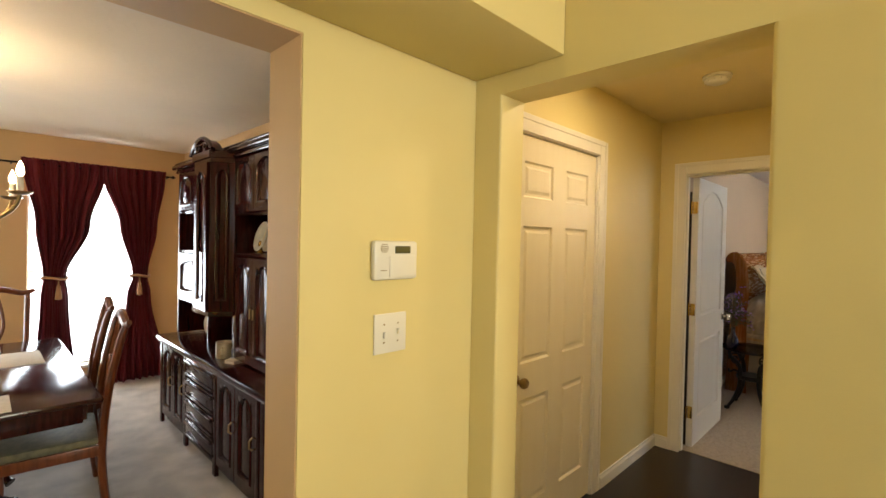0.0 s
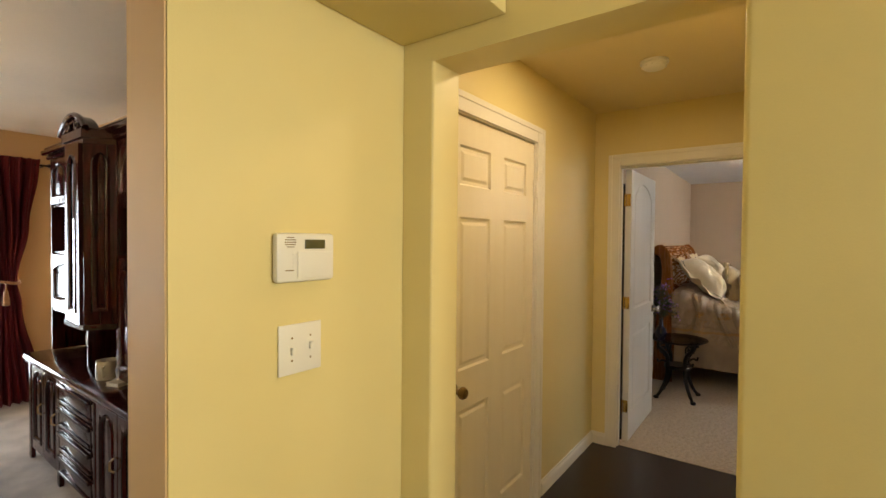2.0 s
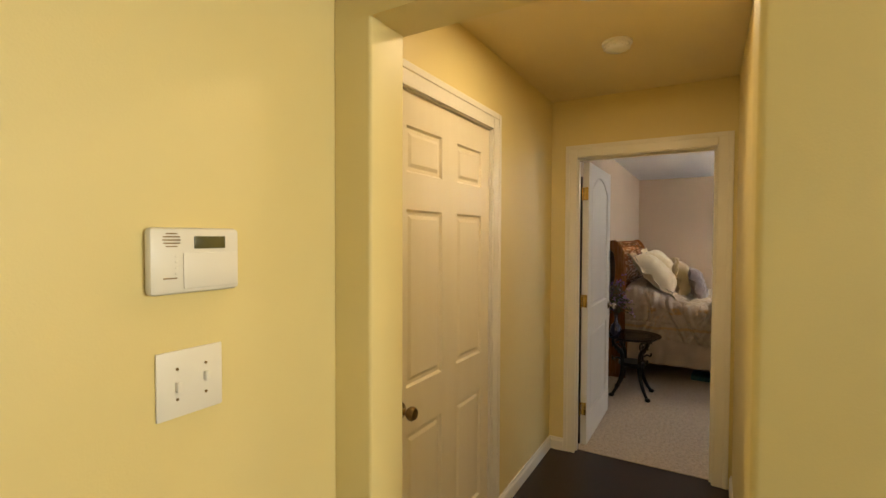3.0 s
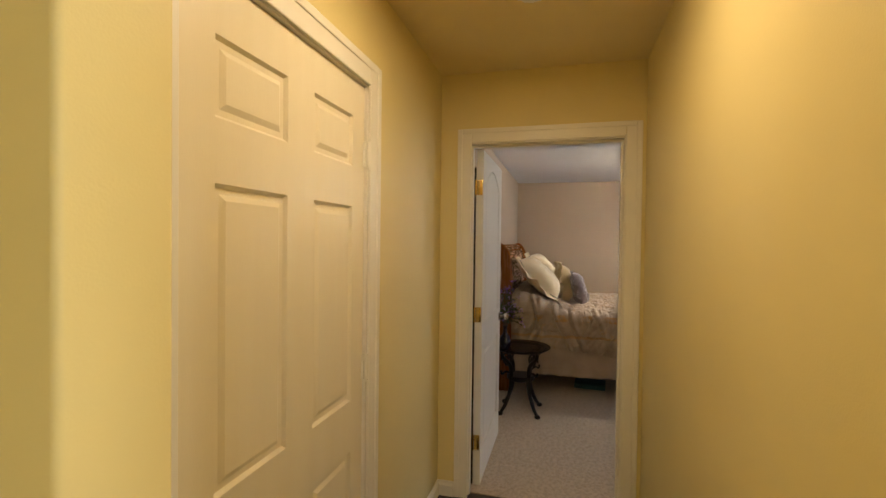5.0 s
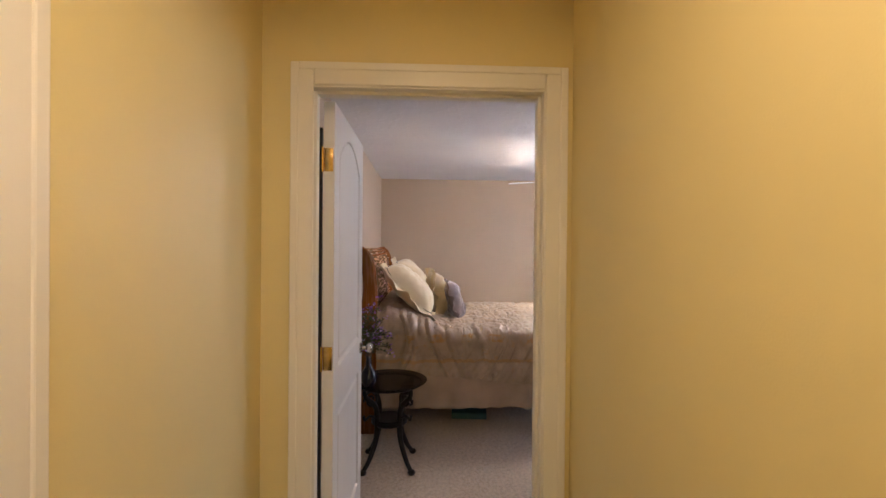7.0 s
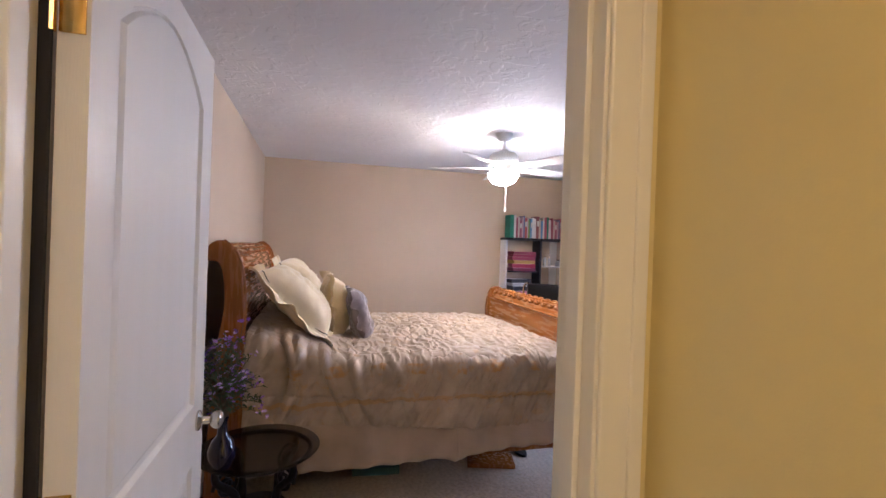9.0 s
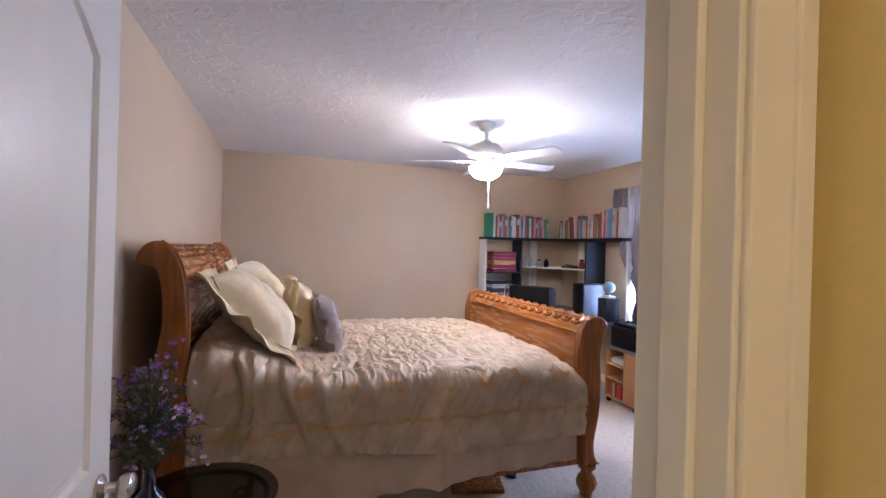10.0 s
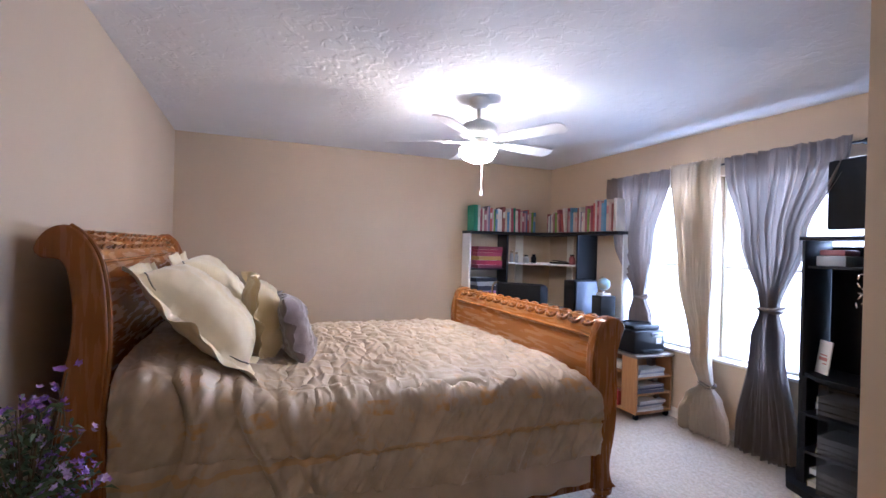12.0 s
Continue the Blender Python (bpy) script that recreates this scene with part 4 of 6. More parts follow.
def pillow(name, w, h, t, mat, m, label, flange=0.0, seed=0, pipe=None, crumple=1.0):
    """A stuffed pillow of width w (x) and height h (z) and depth t (y), posed by m; flange: the width of its flat ruffled edge."""
    bm = bmesh.new()
    n = 46
    iw, ih = w / 2 - flange, h / 2 - flange
    def surface(a, b, s):
        x, z = a * w / 2, b * h / 2
        ea, eb = min(1, abs(x) / iw), min(1, abs(z) / ih)
        puff = max(0, (1 - ea ** 3)) ** 0.6 * max(0, (1 - eb ** 3)) ** 0.6
        q = Vector((a * 1.7 + seed, b * 1.7, seed))
        dent = 0.016 * noise.noise(q) + crumple * (0.007 * noise.noise(q * 2.7) + 0.009 * max(0, 1 - 3 * abs(noise.noise(q * 1.9 + Vector((3, 1, 7))))) ** 2 + 0.005 * max(0, 1 - 2.6 * abs(noise.noise(q * 4.3 + Vector((1, 5, 2))))) ** 2)
        out = max(abs(x) - iw, abs(z) - ih, 0) / max(flange, 1e-6)
        ang = math.atan2(z / h, x / w)
        wave = out * 0.017 * (math.sin(9 * ang + seed) + 0.6 * math.sin(17 * ang + 2 * seed)) if flange else 0
        pull = 1 - 0.07 * (1 - abs(a)) ** 2 * abs(b) ** 4
        pull2 = 1 - 0.07 * (1 - abs(b)) ** 2 * abs(a) ** 4
        sag = -0.03 * (b * b) * (1 - a * a)
        return Vector((x * pull2, s * (t / 2 * puff * (1.0 if s < 0 else 0.35) + dent * (0.25 + puff) + 0.002) + wave + sag, z * pull))
    top, bot = {}, {}
    for i in range(n + 1):
        for j in range(n + 1):
            a, b = 2 * i / n - 1, 2 * j / n - 1
            top[i, j] = bm.verts.new(surface(a, b, -1))
            bot[i, j] = top[i, j] if i in (0, n) or j in (0, n) else bm.verts.new(surface(a, b, 1))
    for i in range(n):
        for j in range(n):
            bm.faces.new((top[i, j], top[i + 1, j], top[i + 1, j + 1], top[i, j + 1]))
            bm.faces.new((bot[i, j], bot[i, j + 1], bot[i + 1, j + 1], bot[i + 1, j]))
    ob = solid(name, bm, mat, label, "pillow", "", group="pillows on the bed")
    if pipe:
        pts = []
        for k in range(97):
            g = 2 * math.pi * k / 96
            c, s = math.cos(g), math.sin(g)
            r = 1 / (abs(c) ** 10 + abs(s) ** 10) ** 0.1
            pts.append(surface(c * r * iw / (w / 2), s * r * ih / (h / 2), -1) + Vector((0, -0.004, 0)))
        part("piping", tube(pts, 0.0032, 6), pipe, ob)
    ob.matrix_basis = m
    return ob


bed_frame()
coverlet()
ruffle()
M_CREAM = cloth("cream_satin", (0.80, 0.68, 0.44), (0.72, 0.59, 0.36), scale=5, rough=0.45, sheen=0.4, bump=0.04)
M_CREAM_D = cloth("gold_cream_satin", (0.74, 0.59, 0.34), (0.64, 0.50, 0.26), scale=6, rough=0.5, sheen=0.4)
M_GREYP = cloth("mauve_grey_satin", (0.235, 0.18, 0.165), (0.16, 0.12, 0.115), scale=6, rough=0.5, sheen=0.5)
M_CORD = cloth("dark_cord", (0.16, 0.14, 0.09), (0.12, 0.10, 0.06), scale=20)
pillow("pillow", 0.68, 0.66, 0.33, M_CREAM, pose(6.08, 1.060, 1.075, 0, 0, 3) @ pose(0, 0, 0, -45, 0, 0) @ pose(0, 0, 0, 0, 3, 0), "cream satin pillow sham with a ruffled flange and cord edging", 0.055, 1, M_CORD)
pillow("pillow", 0.68, 0.60, 0.30, M_CREAM, pose(6.70, 1.05, 1.115, 0, 0, 2) @ pose(0, 0, 0, -40, 0, 0), "cream satin pillow sham leaning on the headboard", 0.055, 4, M_CORD)
pillow("pillow", 0.44, 0.48, 0.25, M_CREAM_D, pose(6.33, 0.822, 1.030, 0, 0, 6) @ pose(0, 0, 0, -7, 0, 0), "gold-cream cushion with a frilled edge", 0.035, 7, None, 1.0)
pillow("pillow", 0.38, 0.39, 0.20, M_GREYP, pose(6.28, 0.655, 0.975, 0, 0, 3) @ pose(0, 0, 0, -17, 0, 0), "small mauve-grey gathered satin cushion", 0.008, 9, None, 0.8)


# ---- ceiling fan ----
def ceiling_fan():
    cx, cy = 6.55, -0.56
    f = thing("ceiling_fan", (cx, cy, 2.44), "white five-blade ceiling fan with a lit frosted bowl", "ceiling fan")
    part("canopy", lathe([(0.0, 2.375), (0.030, 2.375), (0.055, 2.395), (0.068, 2.425), (0.070, 2.4395), (0, 2.4395)], 32, (cx, cy, 0)), M_WHITE, f)
    part("downrod", lathe([(0.0125, 2.30), (0.0125, 2.376)], 16, (cx, cy, 0)), M_WHITE, f)
    part("motor", lathe([(0.0, 2.175), (0.085, 2.175), (0.115, 2.19), (0.125, 2.22), (0.120, 2.25), (0.095, 2.275), (0.045, 2.29), (0.030, 2.305), (0, 2.305)], 40, (cx, cy, 0)), M_WHITE, f)
    for k in range(5):
        a = radians(62 + 72 * k)
        m = Matrix.Translation((cx, cy, 2.150)) @ Matrix.Rotation(a, 4, "Z")
        arm = boxes(((0.09, -0.018, -0.006), (0.20, 0.018, 0.002)), bevel=0.003)
        box(arm, (0.18, -0.045, -0.004), (0.24, 0.045, 0.002), 0.002)
        part("blade_iron", moved(arm, m), M_WHITE, f)
        bl = bmesh.new()
        outline = []
        for s in range(9):
            t = s / 8
            outline.append((0.20 + 0.40 * t, -(0.048 + 0.018 * t)))
        for s in range(9):
            b = -math.pi / 2 + math.pi * s / 8
            outline.append((0.60 + 0.045 * math.cos(b), 0.066 * math.sin(b)))
        for s in range(9):
            t = 1 - s / 8
            outline.append((0.20 + 0.40 * t, 0.048 + 0.018 * t))
        lo = [bl.verts.new((x, y, 0.003)) for x, y in outline]
        hi = [bl.verts.new((x, y, 0.009)) for x, y in outline]
        bl.faces.new(lo[::-1])
        bl.faces.new(hi)
        for j in range(len(outline)):
            q = (j + 1) % len(outline)
            bl.faces.new((lo[j], lo[q], hi[q], hi[j]))
        bmesh.ops.remove_doubles(bl, verts=bl.verts, dist=1e-4)
        part("blade", moved(bl, m @ Matrix.Rotation(radians(-13), 4, "X")), M_WHITE, f)
    part("light_fitter", lathe([(0.0, 2.122), (0.098, 2.122), (0.104, 2.126), (0.100, 2.134), (0.075, 2.150), (0.075, 2.1745), (0, 2.1745)], 32, (cx, cy, 0)), M_WHITE, f)
    part("glass_bowl", lathe([(0.0, 2.010), (0.05, 2.015), (0.095, 2.036), (0.118, 2.070), (0.128, 2.104), (0.124, 2.104), (0.113, 2.072), (0.091, 2.040), (0.047, 2.020), (0.0, 2.015)], 40, (cx, cy, 0)), M_BOWL, f, "lit frosted glass bowl")
    for k in range(3):
        a = radians(20 + 120 * k)
        part("bowl_strut", tube([(cx + 0.05 * math.cos(a), cy + 0.05 * math.sin(a), 2.120), (cx + 0.122 * math.cos(a), cy + 0.122 * math.sin(a), 2.105)], 0.003), M_WHITE, f)
    ch = tube([(cx - 0.02, cy - 0.02, 2.012), (cx - 0.02, cy - 0.02, 1.83)], 0.004, 6)
    ch2 = part("pull_chain", ch, M_WHITE, f)
    part("pull_knob", lathe([(0.0, 1.785), (0.010, 1.790), (0.011, 1.806), (0.005, 1.826), (0, 1.832)], 12, (cx - 0.02, cy - 0.02, 0)), M_WHITE, ch2)


ceiling_fan()


# ---- curtains ----
def curtain(name, rows, y, mat, label, group, pleats=9, deep=0.045, seed=0, n=190, m=80, out=1, ruffle_top=0.0):
    """Hanging cloth; rows of (z, x0, x1, depth factor) from the top down."""
    zs = [r[0] for r in rows]
    def at(z):
        for a, b in zip(rows, rows[1:]):
            if a[0] >= z >= b[0]:
                t = smoothstep(0, 1, (a[0] - z) / (a[0] - b[0]))
                return [p + (q - p) * t for p, q in zip(a[1:], b[1:])]
        return list(rows[-1][1:])
    def place(u, v):
        z = zs[0] + (zs[-1] - zs[0]) * v
        x0, x1, d = at(z)
        uu = u + 0.012 * noise.noise(Vector((u * 6, v * 3, seed)))
        wave = math.sin(2 * math.pi * pleats * uu + 3.2 * noise.noise(Vector((u * 4, v * 1.5, seed + 2))))
        wave = math.copysign(abs(wave) ** 0.7, wave)
        sec = 0.35 * math.sin(2 * math.pi * pleats * 2.3 * uu + v * 2 + seed) + 0.8 * max(0, 1 - 2.6 * abs(noise.noise(Vector((u * pleats * 2.6, v * 1.3, seed + 8))))) ** 2
        yy = y + out * (deep * d * (wave + sec) * (0.75 + 0.5 * noise.noise(Vector((u * 5, v * 2, seed + 5)))) + 0.02 * d)
        zz = z + (0.008 * noise.noise(Vector((u * 40, 0, seed))) if v in (0.0, 1.0) else 0)
        return x0 + (x1 - x0) * uu, yy, zz
    ob = solid(name, sheet_mesh(n, m, place), mat, label, "curtain", "", group=group)
    ob.modifiers.new("thickness", "SOLIDIFY").thickness = 0.003
    return ob


def tie_band(parent, x, y, z, w, mat, tail=True, d=0.035):
    pts = [(x + w * math.cos(a), y + d * math.sin(a), z + 0.01 * math.sin(a * 2)) for a in [2 * math.pi * k / 20 for k in range(21)]]
    part("tieback", tube(pts, 0.014, 8), mat, parent)
    if tail:
        part("tieback_bow", tube(smooth_line([(x + 0.01, y + d + 0.006, z), (x - 0.06, y + d + 0.02, z + 0.015), (x - 0.13, y + d + 0.012, z + 0.035)], 5), [0.012] * 10 + [0.016], 6), mat, parent)


M_SHEER = cloth("grey_sheer", (0.31, 0.25, 0.215), (0.25, 0.20, 0.17), through=0.4, sheer=0.16, scale=3, stretch=(30, 30, 0.6), rough=0.8)
M_BEIGE_C = cloth("champagne_silk", (0.84, 0.75, 0.62), (0.75, 0.66, 0.53), through=0.5, scale=3, stretch=(30, 30, 0.6), rough=0.5, sheen=0.4)
M_WINE = cloth("burgundy_cloth", (0.135, 0.005, 0.013), (0.100, 0.004, 0.010), through=0.05, scale=3, stretch=(20, 20, 0.7), rough=0.8, sheen=0.0)
GB = "bedroom curtains"
c = curtain("curtain", [(2.165, 6.655, 7.46, 0.55), (2.10, 6.66, 7.455, 0.7), (1.55, 6.84, 7.33, 0.8), (1.02, 6.93, 7.06, 0.55), (0.85, 6.86, 7.09, 0.8), (0.03, 6.74, 7.16, 1.0)], -2.505, M_SHEER,
            "translucent grey curtain gathered by a tieback", GB, 8, 0.042, 1)
tie_band(c, 6.995, -2.50, 1.02, 0.075, M_SHEER)
c = curtain("curtain", [(2.175, 6.195, 6.655, 0.55), (2.10, 6.20, 6.65, 0.7), (1.3, 6.22, 6.55, 0.9), (0.62, 6.235, 6.41, 0.7), (0.41, 6.22, 6.33, 0.5), (0.31, 6.13, 6.43, 0.9), (0.16, 6.07, 6.50, 1.0), (0.02, 6.06, 6.50, 0.9)], -2.475, M_BEIGE_C,
            "champagne silky curtain tied low and puddled above the floor", GB, 10, 0.045, 4)
tie_band(c, 6.275, -2.47, 0.41, 0.062, M_SHEER, False)
c = curtain("curtain", [(2.175, 5.37, 6.195, 0.55), (2.10, 5.37, 6.185, 0.7), (1.55, 5.60, 6.05, 0.8), (1.05, 5.77, 5.90, 0.55), (0.85, 5.72, 5.95, 0.8), (0.02, 5.58, 6.03, 1.0)], -2.505, M_SHEER,
            "translucent grey curtain gathered by a tieback, reaching the floor", GB, 8, 0.045, 7)
tie_band(c, 5.835, -2.50, 1.05, 0.075, M_SHEER)
rod = thing("curtain_rod", (6.4, -2.53, 2.14), "thin dark metal curtain rod over the bedroom windows", "curtain rod")
part("pole", tube([(5.33, -2.535, 2.135), (7.49, -2.535, 2.135)], 0.008), M_IRON, rod)
for x in (5.33, 7.49):
    part("finial", lathe([(0.0, -0.02), (0.016, -0.01), (0.018, 0.0), (0.010, 0.016), (0, 0.018)], 12, (x, -2.535, 2.135), "x"), M_IRON, rod)
for x in (5.345, 6.40, 7.475):
    part("bracket", boxes(((x - 0.006, -2.5995, 2.12), (x + 0.006, -2.535, 2.128))), M_IRON, rod)

GD = "dining curtains"
M_TASSEL = cloth("gold_tassel", (0.40, 0.22, 0.11), (0.30, 0.15, 0.07), scale=20)
c = curtain("curtain", [(2.20, 0.26, 0.88, 0.4), (2.12, 0.27, 0.88, 0.6), (1.60, 0.36, 0.76, 0.8), (1.10, 0.42, 0.58, 0.5), (0.9, 0.40, 0.60, 0.7), (0.03, 0.34, 0.66, 1.0)], 5.795, M_WINE,
            "burgundy curtain drawn aside with a tasselled tieback", GD, 7, 0.045, 11, out=-1)
tie_band(c, 0.50, 5.785, 1.10, 0.09, M_TASSEL, False, 0.06)
part("tassel", lathe([(0.0, 0.90), (0.026, 0.91), (0.022, 0.98), (0.016, 1.0), (0.018, 1.02), (0.006, 1.045), (0.004, 1.09)], 12, (0.52, 5.70, 0)), M_TASSEL, c)
c = curtain("curtain", [(2.20, 0.86, 1.41, 0.4), (2.12, 0.86, 1.40, 0.6), (1.60, 1.00, 1.33, 0.8), (1.10, 1.11, 1.25, 0.5), (0.9, 1.06, 1.28, 0.7), (0.03, 0.96, 1.43, 1.0)], 5.795, M_WINE,
            "burgundy curtain drawn aside with a tasselled tieback", GD, 7, 0.045, 15, out=-1)
tie_band(c, 1.18, 5.785, 1.10, 0.08, M_TASSEL, False, 0.06)
part("tassel", lathe([(0.0, 0.90), (0.026, 0.91), (0.022, 0.98), (0.016, 1.0), (0.018, 1.02), (0.006, 1.045), (0.004, 1.09)], 12, (1.16, 5.70, 0)), M_TASSEL, c)
rod = thing("curtain_rod", (0.8, 5.80, 2.15), "thin dark metal curtain rod over the dining window", "curtain rod")
part("pole", tube([(0.12, 5.80, 2.15), (1.47, 5.80, 2.15)], 0.009), M_IRON, rod)
part("finial", lathe([(0.0, -0.02), (0.016, -0.01), (0.018, 0.0), (0.010, 0.016), (0, 0.03)], 12, (1.48, 5.80, 2.15), "x"), M_IRON, rod)
for x in (0.2, 1.43):
    part("bracket", boxes(((x - 0.006, 5.80, 2.135), (x + 0.006, 5.8995, 2.143))), M_IRON, rod)


# ---- bedroom: side table, vase and flowers ----
def side_table():
    cx, cy, zt = 5.105, 1.13, 0.575
    t = thing("side_table", (cx, cy, 0), "low dark wrought-iron side table with a smoked glass top", "side table")
    part("glass_top", lathe([(0.0, zt - 0.005), (0.250, zt - 0.005), (0.254, zt), (0.250, zt + 0.005), (0.0, zt + 0.005)], 48, (cx, cy, 0)), M_SMOKE, t, "smoked glass top")
    part("top_ring", tube([(cx + 0.215 * math.cos(2 * math.pi * k / 40), cy + 0.215 * math.sin(2 * math.pi * k / 40), zt - 0.016) for k in range(41)], 0.010), M_IRON, t)
    part("lower_shelf", lathe([(0.0, 0.285), (0.112, 0.285), (0.120, 0.292), (0.120, 0.318), (0.112, 0.325), (0.0, 0.325)], 32, (cx, cy, 0)), M_IRON, t, "dark disc between the legs")
    for k in range(4):
        a = radians(45 + 90 * k)
        def at(r, z):
            return (cx + r * math.cos(a), cy + r * math.sin(a), z)
        pts = smooth_line([at(0.21, zt - 0.022), at(0.20, 0.50), at(0.12, 0.42), at(0.105, 0.31), at(0.115, 0.20), at(0.165, 0.09), at(0.215, 0.026)], 6)
        lg = part("leg", tube(pts, [0.013 + 0.006 * math.sin(math.pi * j / (len(pts) - 1)) for j in range(len(pts))], 10), M_IRON, t)
        part("foot", lathe([(0.0, 0.005), (0.020, 0.008), (0.027, 0.02), (0.018, 0.034), (0, 0.04)], 12, at(0.222, 0)), M_IRON, lg)
        sp = []
        for j in range(26):
            g = j / 25 * 2 * math.pi * 1.5
            r = 0.062 - 0.045 * j / 25
            sp.append(at(0.155 + r * math.cos(g), 0.475 + r * math.sin(g)))
        part("scroll", tube(sp, 0.008, 6), M_IRON, t)
        part("hook", tube(smooth_line([at(0.118, 0.35), at(0.165, 0.37), at(0.205, 0.355), at(0.215, 0.385)], 5), 0.009, 6), M_IRON, t)


def flower_vase():
    vx, vy, z0 = 4.925, 1.250, 0.581
    blue = material("cobalt_glass", (0.004, 0.004, 0.035), 0.05, second=(0.002, 0.002, 0.018), scale=3, coat=0.6)
    v = thing("flower_vase", (vx, vy, z0), "cobalt blue glass vase holding purple artificial flowers", "vase")
    part("vessel", lathe([(0.0, z0), (0.030, z0), (0.032, z0 + 0.006), (0.050, z0 + 0.04), (0.052, z0 + 0.07), (0.040, z0 + 0.105), (0.020, z0 + 0.13), (0.016, z0 + 0.18), (0.022, z0 + 0.20), (0.019, z0 + 0.198), (0.013, z0 + 0.178), (0.0, z0 + 0.15)], 28, (vx, vy, 0)), blue, v, "shiny cobalt blue glass")
    green = material("leaf_green", (0.045, 0.085, 0.030), 0.6, second=(0.025, 0.05, 0.018), scale=20)
    lilac = material("lilac_petals", (0.36, 0.17, 0.62), 0.7, second=(0.24, 0.11, 0.45), scale=30)
    pale = material("pale_lilac_petals", (0.62, 0.46, 0.80), 0.7, second=(0.46, 0.33, 0.64), scale=30)
    stemc = material("dry_stem", (0.10, 0.07, 0.035), 0.7, scale=20)
    rnd = random.Random(5)
    leaves = bmesh.new()
    heads = []
    for k in range(64):
        a, out = rnd.uniform(0, 2 * math.pi), rnd.uniform(0.02, 0.165)
        h = rnd.uniform(0.0, 0.19) + 0.08 * (0.17 - out) / 0.17
        tip = Vector((vx + out * math.cos(a) * 1.0, vy + out * math.sin(a) * 0.95, z0 + 0.27 + h - 0.10 * (out / 0.17) ** 2))
        root = Vector((vx, vy, z0 + 0.19))
        mid = root.lerp(tip, 0.5) + Vector((0, 0, 0.04))
        line = smooth_line([root, mid, tip], 4)
        part("stem", tube(line, 0.0018, 5), stemc, v)
        heads.append(tip)
        for _ in range(14):
            p = line[rnd.randrange(2, len(line))]
            d = Vector((rnd.uniform(-1, 1), rnd.uniform(-1, 1), rnd.uniform(-0.3, 0.8))).normalized()
            s = d.orthogonal().normalized() * rnd.uniform(0.003, 0.006)
            ln = rnd.uniform(0.018, 0.04)
            up = Vector((0, 0, 0.006))
            leaves.faces.new([leaves.verts.new(q) for q in (p, p + d * ln * 0.5 + s + up, p + d * ln, p + d * ln * 0.5 - s + up)])
    for k in range(3):
        a = 0.6 + 0.5 * k
        line = smooth_line([(vx, vy, z0 + 0.2), (vx + 0.02 + 0.03 * k, vy - 0.04, z0 + 0.44), (vx + 0.03 + 0.03 * k, vy - 0.07 * math.cos(a), z0 + 0.56 - 0.03 * k)], 5)
        part("stem", tube(line, 0.0016, 5), stemc, v)
        heads.append(line[-1])
    part("foliage", leaves, green, v, smooth=False)
    for i, h in enumerate(heads):
        fl = bmesh.new()
        for _ in range(rnd.randrange(2, 6)):
            c = h + Vector((rnd.uniform(-0.022, 0.022), rnd.uniform(-0.022, 0.022), rnd.uniform(-0.02, 0.02)))
            turn = Euler((rnd.uniform(-1, 1), rnd.uniform(-1, 1), rnd.uniform(0, 6))).to_matrix()
            for q in range(5):
                a = 2 * math.pi * q / 5
                pts = [(0, 0, 0), (0.0055 * math.cos(a - 0.6), 0.0055 * math.sin(a - 0.6), 0.003), (0.009 * math.cos(a), 0.009 * math.sin(a), 0.004), (0.0055 * math.cos(a + 0.6), 0.0055 * math.sin(a + 0.6), 0.003)]
                fl.faces.new([fl.verts.new(c + turn @ Vector(p)) for p in pts])
        part("blossom", fl, lilac if i % 3 else pale, v, smooth=False)


side_table()
flower_vase()


# ---- books and papers ----
PAPER = material("paper_white", (0.66, 0.64, 0.58), 0.8, second=(0.58, 0.55, 0.49), scale=60, stretch=(1, 1, 20))
INK = {}


def ink(rgb):
    if rgb not in INK:
        INK[rgb] = material("cover_colour", rgb, 0.5, second=tuple(c * 0.8 for c in rgb), scale=9)
    return INK[rgb]


def book(w, h, d, rgb, m, label, category="book", group="", stripe=None):
    """A standing book: w thick (x), h high (z), d deep (y); its spine faces -y."""
    bm = boxes(((0, 0, 0), (0.0025, d, h)), ((w - 0.0025, 0, 0), (w, d, h)), ((0.0025, 0, 0), (w - 0.0025, 0.003, h)))
    b = solid("book" if category == "book" else category, bm, ink(rgb), label, category, "", False, group)
    part("page_block", boxes(((0.003, 0.0035, 0.004), (w - 0.003, d - 0.004, h - 0.004))), PAPER, b, smooth=False)
    if stripe:
        part("spine_label", boxes(((0.002, -0.0008, h * 0.55), (w - 0.002, 0.0, h * 0.8))), ink(stripe), b, smooth=False)
    b.matrix_basis = m
    return b


COLOURS = [(0.01, 0.20, 0.11), (0.60, 0.57, 0.52), (0.26, 0.05, 0.07), (0.50, 0.40, 0.32), (0.30, 0.09, 0.11), (0.45, 0.28, 0.30), (0.14, 0.14, 0.22), (0.40, 0.07, 0.06), (0.50, 0.34, 0.30),
           (0.14, 0.28, 0.03), (0.13, 0.28, 0.42), (0.60, 0.57, 0.53), (0.58, 0.53, 0.46), (0.22, 0.06, 0.05), (0.46, 0.38, 0.28), (0.08, 0.24, 0.42), (0.54, 0.48, 0.38), (0.30, 0.06, 0.08)]
rnd = random.Random(11)
SHELF = 1.632
BG = "books on the desk hutch"
words = ["green", "white", "maroon", "tan", "wine red", "rose", "slate", "red", "pink", "lime green", "blue", "white", "white", "brown", "beige", "sky blue", "cream", "dark red"]
